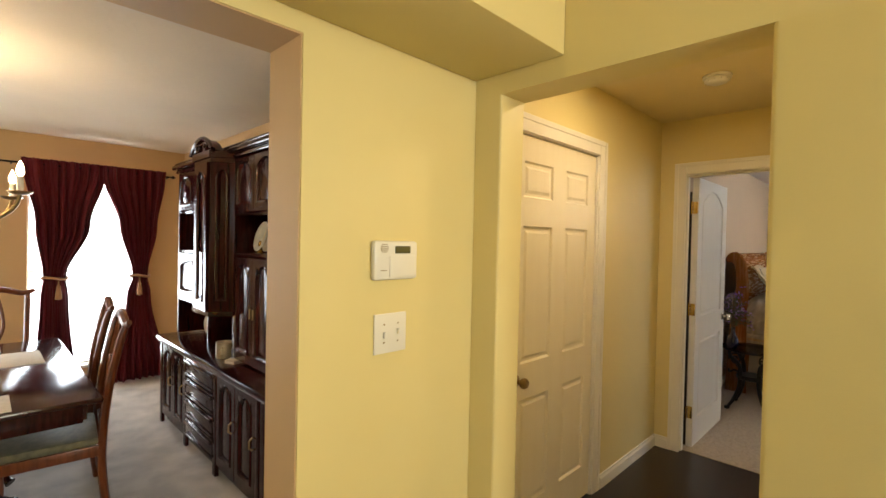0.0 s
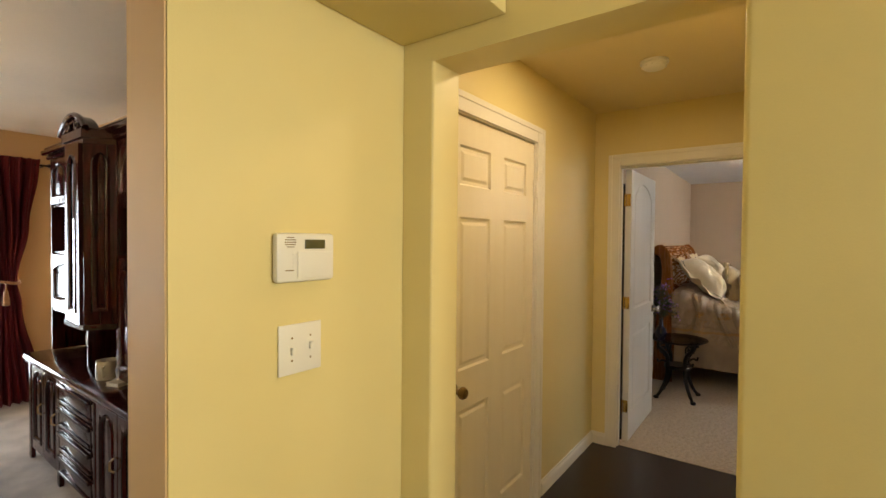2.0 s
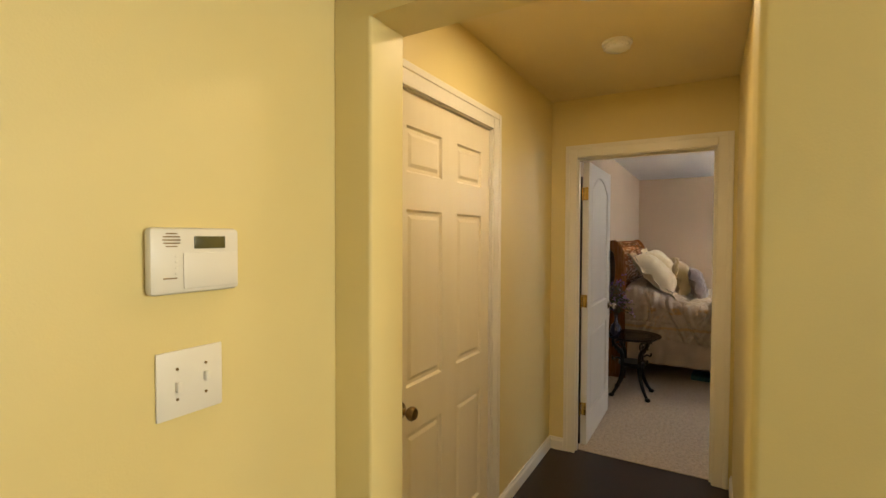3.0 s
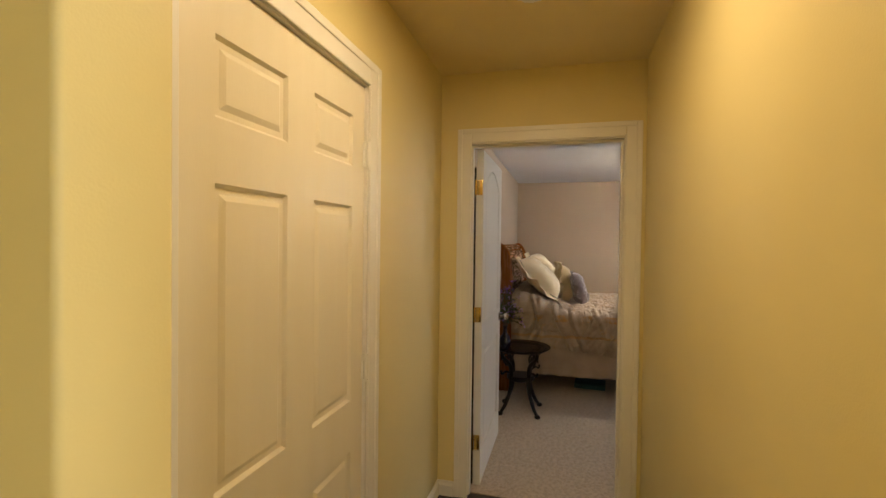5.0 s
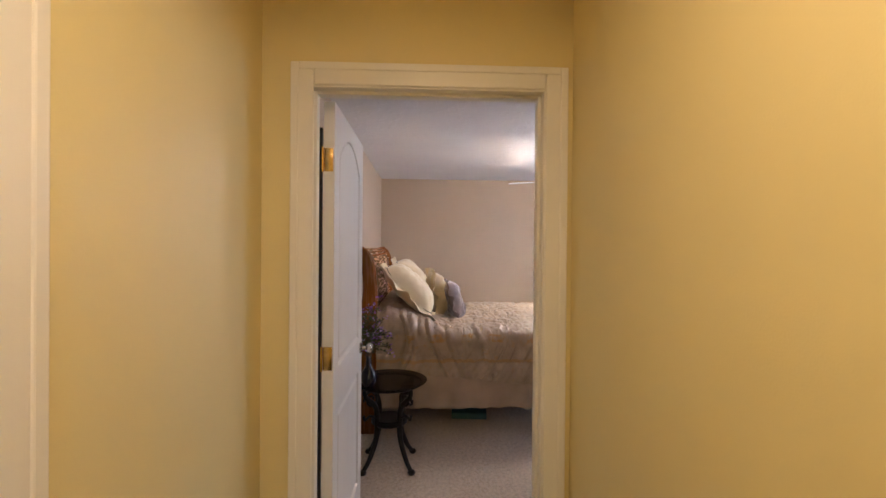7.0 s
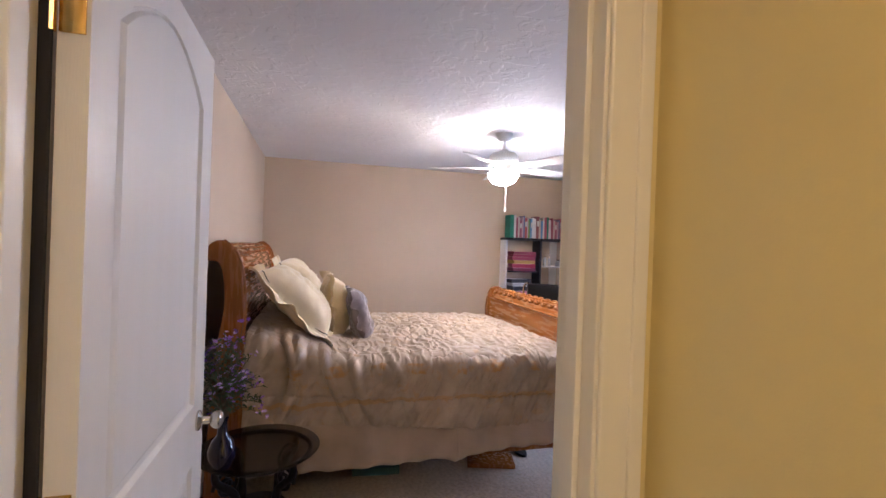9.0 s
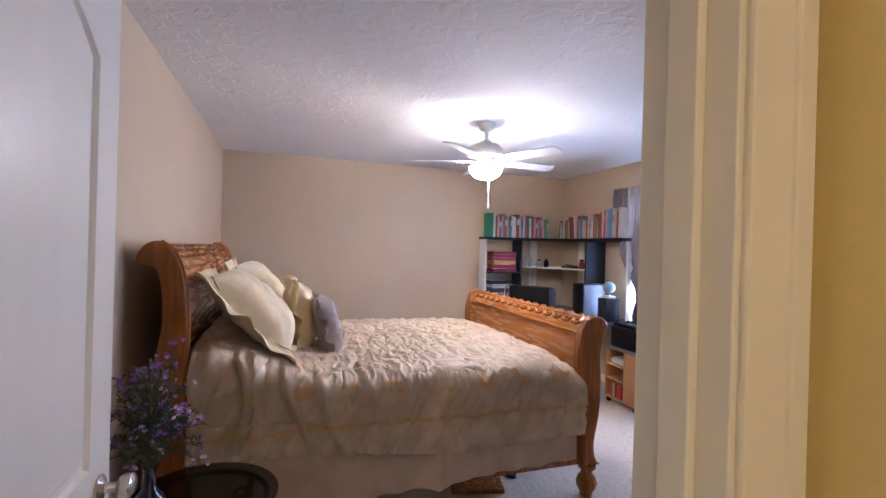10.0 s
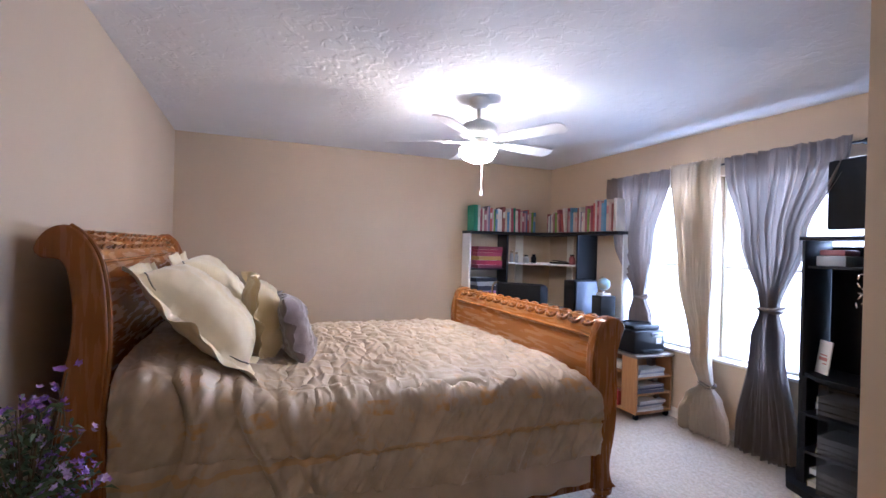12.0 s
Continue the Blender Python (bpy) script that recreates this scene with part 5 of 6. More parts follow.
# along the far wall: spines face -x
y = -1.44
i = 0
while y > -2.24:
    w = rnd.uniform(0.016, 0.034) if i else 0.05
    h = rnd.uniform(0.225, 0.285) if i > 1 else 0.29
    k = i % len(COLOURS)
    book(w, h, 0.17, COLOURS[k], pose(8.385, y, SHELF, rnd.uniform(-1, 1) * 2 * (i > 8), 0, 0) @ pose(0, 0, 0, 0, 0, -90), f"{words[k]} book standing upright on the hutch shelf", group=BG, stripe=(0.55, 0.5, 0.4) if i % 3 == 1 else None)
    y -= w + 0.003
    i += 1
# along the window wall: spines face +y
x = 8.32
while x > 7.22:
    w = rnd.uniform(0.016, 0.036)
    h = rnd.uniform(0.19, 0.27) if x > 7.55 else rnd.uniform(0.26, 0.32)
    k = 1 + (i * 5 + 3) % (len(COLOURS) - 1)
    lean = -14 if 7.95 < x < 8.12 else rnd.uniform(-2, 2)
    book(w, h, 0.17, COLOURS[k], pose(x, -2.372, SHELF + (0.004 if lean > -5 else 0.008), 0, lean * 0.6, 180), f"{words[k]} book on the hutch shelf by the window", group=BG, stripe=(0.5, 0.2, 0.2) if i % 4 == 1 else None)
    x -= w + 0.003 + (0.018 if lean < -5 else 0)
    i += 1


# ---- corner desk with hutch ----
def corner_desk():
    d = thing("corner_desk", (8.0, -2.1, 0), "black corner desk with a tall hutch and open shelves", "desk")
    part("top_shelf", slab([(8.565, -1.385), (8.36, -1.385), (8.34, -1.85), (8.20, -2.16), (7.86, -2.33), (7.13, -2.345), (7.13, -2.593), (8.565, -2.593)], 1.600, 1.630), M_BLACK, d)
    part("desktop", slab([(8.565, -1.385), (8.00, -1.385), (7.95, -1.75), (7.72, -2.02), (7.13, -2.06), (7.13, -2.593), (8.565, -2.593)], 0.735, 0.765), M_BLACK, d)
    part("end_panel", boxes(((8.37, -1.408, 0.766), (8.565, -1.388, 1.599))), M_WHITE, d, "pale end panel")
    part("divider", boxes(((8.345, -1.872, 0.766), (8.565, -1.848, 1.599))), M_BLACK, d)
    part("upright", boxes(((7.70, -2.593, 0.766), (7.725, -2.335, 1.599))), M_BLACK, d)
    part("end_panel", boxes(((7.132, -2.593, 0.766), (7.150, -2.42, 1.599))), M_WHITE, d, "pale end panel")
    for z in (1.19,):
        part("side_shelf", boxes(((8.37, -1.847, z), (8.565, -1.409, z + 0.018))), M_BLACK, d)
    part("centre_shelf", slab([(8.565, -1.873), (8.36, -1.873), (8.22, -2.14), (7.88, -2.335), (7.726, -2.34), (7.726, -2.593), (8.565, -2.593)], 1.262, 1.278), M_WHITE, d, "white shelf board")
    for a in (8.55,):
        part("back_batten", boxes(((8.552, -2.20, 0.766), (8.566, -2.10, 1.599))), M_TRIM, d, "pale vertical batten")
    part("back_batten", boxes(((8.10, -2.594, 0.766), (8.20, -2.580, 1.599))), M_TRIM, d, "pale vertical batten")
    for x, y in ((8.50, -1.44), (7.19, -2.12), (7.19, -2.54), (8.05, -1.44)):
        part("leg", boxes(((x - 0.025, y - 0.025, 0.004), (x + 0.025, y + 0.025, 0.734)), bevel=0.004), M_BLACK, d)


corner_desk()
fold = [(0.22, 0.03, 0.05), (0.28, 0.02, 0.05), (0.33, 0.05, 0.08), (0.50, 0.33, 0.06), (0.30, 0.02, 0.06), (0.16, 0.02, 0.05), (0.02, 0.02, 0.03), (0.50, 0.50, 0.50), (0.03, 0.03, 0.05), (0.36, 0.16, 0.32), (0.50, 0.32, 0.46), (0.25, 0.03, 0.20), (0.22, 0.02, 0.16)]
fw = ["maroon", "dark red", "red", "mustard", "crimson", "burgundy", "black", "white", "black", "violet", "pink", "magenta", "purple"]
z = 1.210
for k in list(range(6)):
    t = rnd.uniform(0.030, 0.052)
    book(0.30, t, 0.22, fold[5 - k], pose(8.345 - rnd.uniform(0, 0.04), -1.475 + rnd.uniform(-0.02, 0.02), z, 0, 0, -90 + rnd.uniform(-11, 11)), f"{fw[5 - k]} folder in a stack on the hutch shelf", "folder", "stacked folders")
    z += t + 0.002
z = 0.767
for k in list(range(7)):
    t = rnd.uniform(0.035, 0.055)
    book(0.30, t, 0.22, fold[12 - k], pose(8.345 - rnd.uniform(0, 0.05), -1.475 + rnd.uniform(-0.02, 0.02), z, 0, 0, -90 + rnd.uniform(-11, 11)), f"{fw[12 - k]} folder in a stack on the desk", "folder", "stacked folders")
    z += t + 0.002


def bottle(x, y, z, r, h, mat, label, cap):
    b = thing("jar", (x, y, z), label, "jar", "jars on the hutch shelf")
    part("vessel", lathe([(0, z), (r, z), (r * 1.02, z + h * 0.1), (r, z + h * 0.65), (r * 0.6, z + h * 0.8), (r * 0.6, z + h * 0.86), (0, z + h * 0.86)], 18, (x, y, 0)), mat, b)
    part("lid", lathe([(0, z + h * 0.862), (r * 0.66, z + h * 0.862), (r * 0.66, z + h), (0, z + h)], 18, (x, y, 0)), cap, b)


JAR = material("cloudy_glass", (0.45, 0.46, 0.45), 0.15, second=(0.36, 0.37, 0.36), scale=9)
bottle(8.37, -1.93, 1.279, 0.022, 0.13, JAR, "slim clear glass bottle with a steel cap", M_NICKEL)
bottle(8.36, -1.99, 1.279, 0.020, 0.12, JAR, "slim clear glass bottle with a steel cap", M_NICKEL)
bottle(8.31, -2.09, 1.279, 0.035, 0.09, JAR, "small glass jar with a dark lid", M_BLACK)
bottle(8.26, -2.16, 1.279, 0.030, 0.10, M_BLACK, "small dark glass storage jar", M_BLACK)
bottle(7.86, -2.39, 1.279, 0.035, 0.11, ink((0.25, 0.04, 0.04)), "red jar with a black lid", M_BLACK)
t = thing("desk_tray", (8.05, -2.33, 1.279), "low black desk tray with pens", "tray")
part("tray", boxes(((7.93, -2.42, 1.2795), (8.18, -2.32, 1.30)), bevel=0.004), M_BLACK, t)
for k in range(4):
    part("pen", tube([(7.95 + 0.04 * k, -2.40, 1.304), (8.02 + 0.04 * k, -2.33, 1.318)], 0.004), M_BLACK_GLOSS, t)


def office_chair():
    cx, cy = 7.72, -1.72
    lea = material("black_leather", (0.007, 0.007, 0.008), 0.5, second=(0.005, 0.005, 0.006), scale=8, bump=0.15, bump_scale=150)
    lea.node_tree.nodes["Principled BSDF"].inputs["Specular IOR Level"].default_value = 0.15
    ch = thing("office_chair", (cx, cy, 0), "black leather swivel office chair at the desk", "chair")
    back = boxes(((-0.26, -0.05, 0.56), (0.26, 0.05, 1.105)), bevel=0.055)
    for v in back.verts:
        v.co.y += 0.10 * (v.co.x / 0.24) ** 2 * -1 + 0.06 * (v.co.z - 0.56)
    m = Matrix.Translation((cx, cy, 0)) @ Matrix.Rotation(radians(40), 4, "Z")
    part("backrest", moved(back, m @ Matrix.Translation((0, 0.24, 0))), lea, ch)
    part("back_trim", moved(tube(smooth_line([(0.235, 0.25, 0.60), (0.262, 0.255, 0.85), (0.255, 0.265, 1.06), (0.20, 0.275, 1.112)], 5), 0.012), m), M_NICKEL, ch, "grey edge trim")
    part("seat", moved(boxes(((-0.25, -0.25, 0.43), (0.25, 0.24, 0.52)), bevel=0.035), m), lea, ch)
    part("post", lathe([(0.028, 0.10), (0.028, 0.43)], 14, (cx, cy, 0)), M_BLACK, ch)
    for k in range(5):
        a = radians(72 * k + 10)
        e = (cx + 0.29 * math.cos(a), cy + 0.29 * math.sin(a))
        lg = part("base_leg", tube([(cx, cy, 0.12), (*e, 0.085)], [0.026, 0.016], 8), M_BLACK, ch)
        part("castor", lathe([(0.0, -0.02), (0.026, -0.018), (0.028, 0), (0.026, 0.018), (0, 0.02)], 14, (*e, 0.034), "x"), M_BLACK, lg)


office_chair()


def pc_tower():
    p = thing("computer_tower", (7.62, -2.30, 0.766), "black computer tower with a blue-grey side on the desk", "computer")
    part("case", boxes(((7.52, -2.46, 0.767), (7.69, -2.16, 1.13)), bevel=0.008), M_BLACK_GLOSS, p)
    part("side_cover", boxes(((7.505, -2.45, 0.775), (7.5195, -2.18, 1.12)), bevel=0.004), material("pale_grey_cover", (0.12, 0.14, 0.19), 0.4, scale=5), p, "blue-grey side cover")
    part("drive_bay", boxes(((7.54, -2.1595, 1.04), (7.67, -2.154, 1.08)), bevel=0.002), M_BLACK, p)


def globe():
    s = thing("speaker_box", (7.27, -2.30, 0.766), "small black speaker box on the desk", "speaker")
    part("cabinet", boxes(((7.20, -2.40, 0.767), (7.33, -2.22, 1.005)), bevel=0.006), M_BLACK, s)
    part("grille", boxes(((7.215, -2.2195, 0.79), (7.315, -2.214, 0.985)), bevel=0.002), M_DARK, s)
    g = thing("globe", (7.27, -2.31, 1.006), "small pale blue desk globe on a white base", "globe")
    x, y = 7.27, -2.31
    part("base", boxes(((x - 0.05, y - 0.05, 1.0065), (x + 0.05, y + 0.05, 1.03)), bevel=0.006), M_WHITE, g)
    ball = bmesh.new()
    bmesh.ops.create_uvsphere(ball, u_segments=28, v_segments=18, radius=0.062, matrix=Matrix.Translation((x, y, 1.115)))
    part("ball", ball, material("globe_map", (0.30, 0.50, 0.62), 0.35, second=(0.42, 0.45, 0.36), scale=14, spread=(0.45, 0.52)), g, "pale blue map sphere")
    part("meridian", tube([(x + 0.07 * math.sin(a), y, 1.115 - 0.07 * math.cos(a)) for a in [math.pi * k / 14 for k in range(15)]], 0.003, 6), M_NICKEL, g)
    part("stem", tube([(x, y, 1.03), (x, y, 1.055)], 0.006), M_NICKEL, g)


pc_tower()
globe()


# ---- printer cart ----
def printer_cart():
    x0, x1, y0, y1 = 6.69, 7.12, -2.575, -2.17
    c = thing("printer_cart", ((x0 + x1) / 2, (y0 + y1) / 2, 0), "maple laminate printer cart with open shelves on castors", "cart")
    part("top", boxes(((x0 - 0.015, y0 - 0.01, 0.535), (x1 + 0.015, y1 + 0.015, 0.558)), bevel=0.004), material("grey_top", (0.17, 0.14, 0.12), 0.4, scale=6), c, "grey-brown laminate top")
    part("bottom", boxes(((x0, y0, 0.055), (x1, y1, 0.075)), bevel=0.002), M_MAPLE, c)
    part("side_panel", boxes(((x0, y1 - 0.018, 0.0755), (x0 + 0.17, y1, 0.5345)), bevel=0.002), M_MAPLE, c)
    part("back_panel", boxes(((x0 + 0.171, y0, 0.0755), (x0 + 0.187, y1 - 0.02, 0.5345)), bevel=0.002), M_MAPLE, c)
    part("side_panel", boxes(((x0, y0, 0.0755), (x0 + 0.17, y0 + 0.016, 0.5345)), bevel=0.002), M_MAPLE, c)
    part("end_panel", boxes(((x1 - 0.016, y0, 0.0755), (x1, y1, 0.5345)), bevel=0.002), M_MAPLE, c)
    for z in (0.215, 0.355):
        part("shelf", boxes(((x0 + 0.002, y0 + 0.017, z), (x0 + 0.17, y1 - 0.019, z + 0.014))), M_MAPLE, c)
        part("shelf", boxes(((x0 + 0.188, y0 + 0.01, z + 0.02), (x1 - 0.017, y1 - 0.004, z + 0.034))), M_MAPLE, c)
    for x in (x0 + 0.03, x1 - 0.03):
        for y in (y0 + 0.03, y1 - 0.03):
            part("castor", lathe([(0.0, -0.014), (0.024, -0.012), (0.025, 0.012), (0, 0.014)], 14, (x, y, 0.0295), "x"), M_BLACK, c)
    return x0, y0, y1


X0, Y0, Y1 = printer_cart()
G = "papers in the printer cart"
for n, (z, cols) in enumerate(((0.0765, [(0.60, 0.58, 0.55), (0.62, 0.60, 0.58), (0.22, 0.24, 0.30), (0.60, 0.58, 0.56)]), (0.230, [(0.10, 0.11, 0.16), (0.06, 0.07, 0.12), (0.30, 0.32, 0.36)]), (0.370, [(0.58, 0.57, 0.56), (0.36, 0.38, 0.42), (0.60, 0.58, 0.55)]))):
    for k, cc in enumerate(cols):
        t = rnd.uniform(0.016, 0.030)
        book(0.28, t, 0.15, cc, pose(X0 + 0.012, Y1 - 0.035 - 0.01 * k, z, 0, 0, -90 + rnd.uniform(-3, 3)), "stack of papers and magazines on the cart shelf", "magazine", G)
        z += t + 0.001
y = 6.90
for k, cc in enumerate([(0.40, 0.03, 0.03), (0.45, 0.04, 0.03), (0.05, 0.05, 0.06), (0.50, 0.40, 0.10), (0.38, 0.05, 0.06)]):
    book(0.026, 0.13, 0.12, cc, pose(y, Y1 - 0.13, 0.0765, 0, 0, 0) @ pose(0.026, 0.12, 0, 0, 0, 180), "red paperback in the printer cart", group="paperbacks in the cart")
    y += 0.029
pk = solid("plastic_bag", boxes(((6.89, -2.33, 0.39), (7.07, -2.185, 0.455)), bevel=0.03), PAPER, "crumpled white plastic bag on the cart shelf", "bag", "")


def printer():
    p = thing("printer", (6.90, -2.36, 0.559), "black desktop printer on the cart", "printer")
    part("body", boxes(((6.74, -2.54, 0.5585), (7.08, -2.19, 0.755)), bevel=0.018), M_BLACK_GLOSS, p)
    part("scanner_lid", boxes(((6.77, -2.52, 0.756), (7.07, -2.21, 0.795)), bevel=0.014), M_BLACK, p)
    part("paper_tray", boxes(((6.70, -2.48, 0.575), (6.739, -2.25, 0.595)), bevel=0.004), M_BLACK, p)
    part("control_panel", boxes(((6.733, -2.50, 0.70), (6.7395, -2.38, 0.735)), bevel=0.002), material("panel_grey", (0.30, 0.31, 0.34), 0.3, scale=6), p)
    part("handle", tube([(6.80, -2.44, 0.797), (6.82, -2.43, 0.812), (6.96, -2.30, 0.812), (6.98, -2.29, 0.797)], 0.008), M_BLACK, p)
    part("sheet", boxes(((6.735, -2.49, 0.64), (6.7385, -2.43, 0.69))), PAPER, p)


printer()


# ---- television stand ----
def tv_stand():
    s = thing("tv_stand", (5.1, -2.43, 0), "tall black media stand with glass shelves and clutter", "media stand")
    x0, x1 = 4.62, 5.53
    part("base", slab([(x0, -2.585), (x1 + 0.14, -2.585), (x1 + 0.16, -2.47), (x1 + 0.02, -2.24), (x1 - 0.2, -2.16), (x0, -2.16)], 0.005, 0.05), M_BLACK, s)
    part("side_panel", boxes(((x1 - 0.02, -2.585, 0.051), (x1, -2.30, 1.53)), bevel=0.003), M_BLACK, s)
    part("back_panel", boxes(((x0 + 0.021, -2.587, 0.051), (x1 - 0.021, -2.572, 1.50)), bevel=0.002), M_BLACK, s)
    part("side_panel", boxes(((x0, -2.585, 0.051), (x0 + 0.02, -2.30, 1.53)), bevel=0.003), M_BLACK, s)
    part("top", boxes(((x0 - 0.01, -2.587, 1.531), (x1 + 0.012, -2.29, 1.555)), bevel=0.004), M_BLACK, s)
    part("desk_shelf", slab([(x0, -2.571), (x1 - 0.021, -2.571), (x1 - 0.021, -2.32), (x1 - 0.15, -2.22), (x0, -2.20)], 0.70, 0.722), M_BLACK, s)
    part("upper_shelf", boxes(((x0 + 0.021, -2.571, 1.36), (x1 - 0.021, -2.33, 1.376))), M_BLACK, s)
    part("front_post", boxes(((x1 - 0.045, -2.325, 0.051), (x1 - 0.021, -2.30, 0.699))), M_BLACK, s)
    g = part("glass_door", boxes(((x0 + 0.03, -2.212, 0.06), (x1 - 0.16, -2.206, 0.69))), M_SMOKE, s, "smoked glass door")
    for z in (0.26, 0.48):
        part("lower_shelf", boxes(((x0 + 0.021, -2.571, z), (x1 - 0.046, -2.24, z + 0.014))), M_BLACK, s)


tv_stand()
G = "papers in the media stand"
for z0 in (0.051, 0.275, 0.495):
    z = z0
    for k in range(3):
        t = rnd.uniform(0.02, 0.045)
        cc = rnd.choice([(0.55, 0.53, 0.50), (0.40, 0.08, 0.06), (0.45, 0.36, 0.14), (0.30, 0.30, 0.32), (0.50, 0.46, 0.40)])
        book(0.30, t, 0.24, cc, pose(5.12 + rnd.uniform(-0.03, 0.05), -2.53, z, 0, 0, rnd.uniform(-7, 7)) , "untidy papers and magazines behind smoked glass", "magazine", G)
        z += t + 0.001
tvs = thing("television", (5.18, -2.44, 1.556), "black flat television on top of the media stand", "television")
part("screen", moved(boxes(((-0.34, -0.025, 1.60), (0.34, 0.025, 2.03)), bevel=0.012), Matrix.Translation((5.16, -2.43, 0)) @ Matrix.Rotation(radians(-12), 4, "Z")), M_BLACK_GLOSS, tvs)
part("stand", lathe([(0.0, 1.5555), (0.12, 1.5555), (0.12, 1.565), (0.03, 1.575), (0.03, 1.61), (0, 1.61)], 24, (5.16, -2.44, 0)), M_BLACK_GLOSS, tvs)
cb = thing("storage_box", (5.42, -2.45, 1.377), "clear plastic box with a pink lid on the shelf", "box")
part("tub", boxes(((5.33, -2.54, 1.377), (5.485, -2.36, 1.44)), bevel=0.006), material("frosted_plastic", (0.40, 0.42, 0.46), 0.25, scale=8), cb)
part("lid", boxes(((5.34, -2.53, 1.4405), (5.475, -2.37, 1.475)), bevel=0.01), ink((0.52, 0.20, 0.22)), cb, "pink lid")
fr = thing("greeting_card", (5.43, -2.40, 0.723), "white greeting card with small red print standing on the shelf", "card")
part("card", moved(boxes(((-0.055, -0.004, 0), (0.055, 0.004, 0.20))), Matrix.Translation((5.445, -2.37, 0.724)) @ Matrix.Rotation(radians(-30), 4, "Z") @ Matrix.Rotation(radians(8), 4, "X")), PAPER, fr)
part("print", moved(boxes(((-0.035, 0.0045, 0.08), (0.035, 0.0055, 0.10)), ((-0.03, 0.0045, 0.11), (0.03, 0.0055, 0.118)), ((-0.035, 0.0045, 0.06), (0.0, 0.0055, 0.067))), Matrix.Translation((5.445, -2.37, 0.724)) @ Matrix.Rotation(radians(-30), 4, "Z") @ Matrix.Rotation(radians(8), 4, "X")), ink((0.45, 0.15, 0.12)), fr)

gl = thing("garland", (5.22, -2.32, 1.30), "silver leaf garland hanging from the media stand shelf", "garland")
for k in range(14):
    x, z = 5.22 + 0.035 * math.sin(k * 1.9), 1.34 - 0.016 * k
    lf = bmesh.new()
    bmesh.ops.create_uvsphere(lf, u_segments=8, v_segments=5, radius=1.0, matrix=Matrix.Translation((x, -2.322 + 0.012 * math.cos(k * 2.3), z)) @ Matrix.Rotation(k * 1.3, 4, "Y") @ Matrix.Diagonal((0.017, 0.003, 0.006, 1)))
    part("leaf", lf, M_NICKEL, gl)
part("string", tube([(5.22, -2.325, 1.360), (5.22, -2.325, 1.11)], 0.002, 6), M_NICKEL, gl)

# things pushed under the bed
solid("box", moved(boxes(((-0.10, -0.16, 0.005), (0.10, 0.16, 0.032)), bevel=0.004), Matrix.Translation((5.93, -0.28, 0)) @ Matrix.Rotation(radians(-15), 4, "Z")), M_HONEY_SHADE, "flat brown wooden box under the bed", "box", "")
solid("box", moved(boxes(((-0.11, -0.15, 0.005), (0.11, 0.15, 0.055)), bevel=0.004), Matrix.Translation((6.0, 0.50, 0)) @ Matrix.Rotation(radians(-5), 4, "Z")), material("teal_card", (0.03, 0.13, 0.15), 0.6, scale=12), "teal box file under the bed", "box", "")
sh = thing("slipper", (6.05, -0.55, 0.005), "dark slipper lying under the bed", "slipper")
part("sole", slab([(5.95 + 0.10 + 0.11 * math.cos(a), -0.55 + 0.042 * math.sin(a)) for a in [2 * math.pi * k / 16 for k in range(16)]], 0.005, 0.022), M_BLACK, sh)
part("upper", moved(lathe([(0.05, 0.0), (0.046, 0.02), (0.03, 0.04), (0, 0.046)], 16), Matrix.Translation((6.10, -0.55, 0.022)) @ Matrix.Diagonal((1.2, 0.8, 1, 1))), M_DARK, sh)


# ---- dining room: hutch ----
def turned(bm, x, y, z):
    """Places a leaf made facing -y so that it faces -x, its own x running towards -y."""
    bm.transform(Matrix.Translation((x, y, z)) @ Matrix.Rotation(radians(-90), 4, "Z"))
    return bm


RAIL = ((0.0, 0.0), (0.010, -0.006), (0.020, -0.002), (0.030, 0.008), (0.050, 0.004))


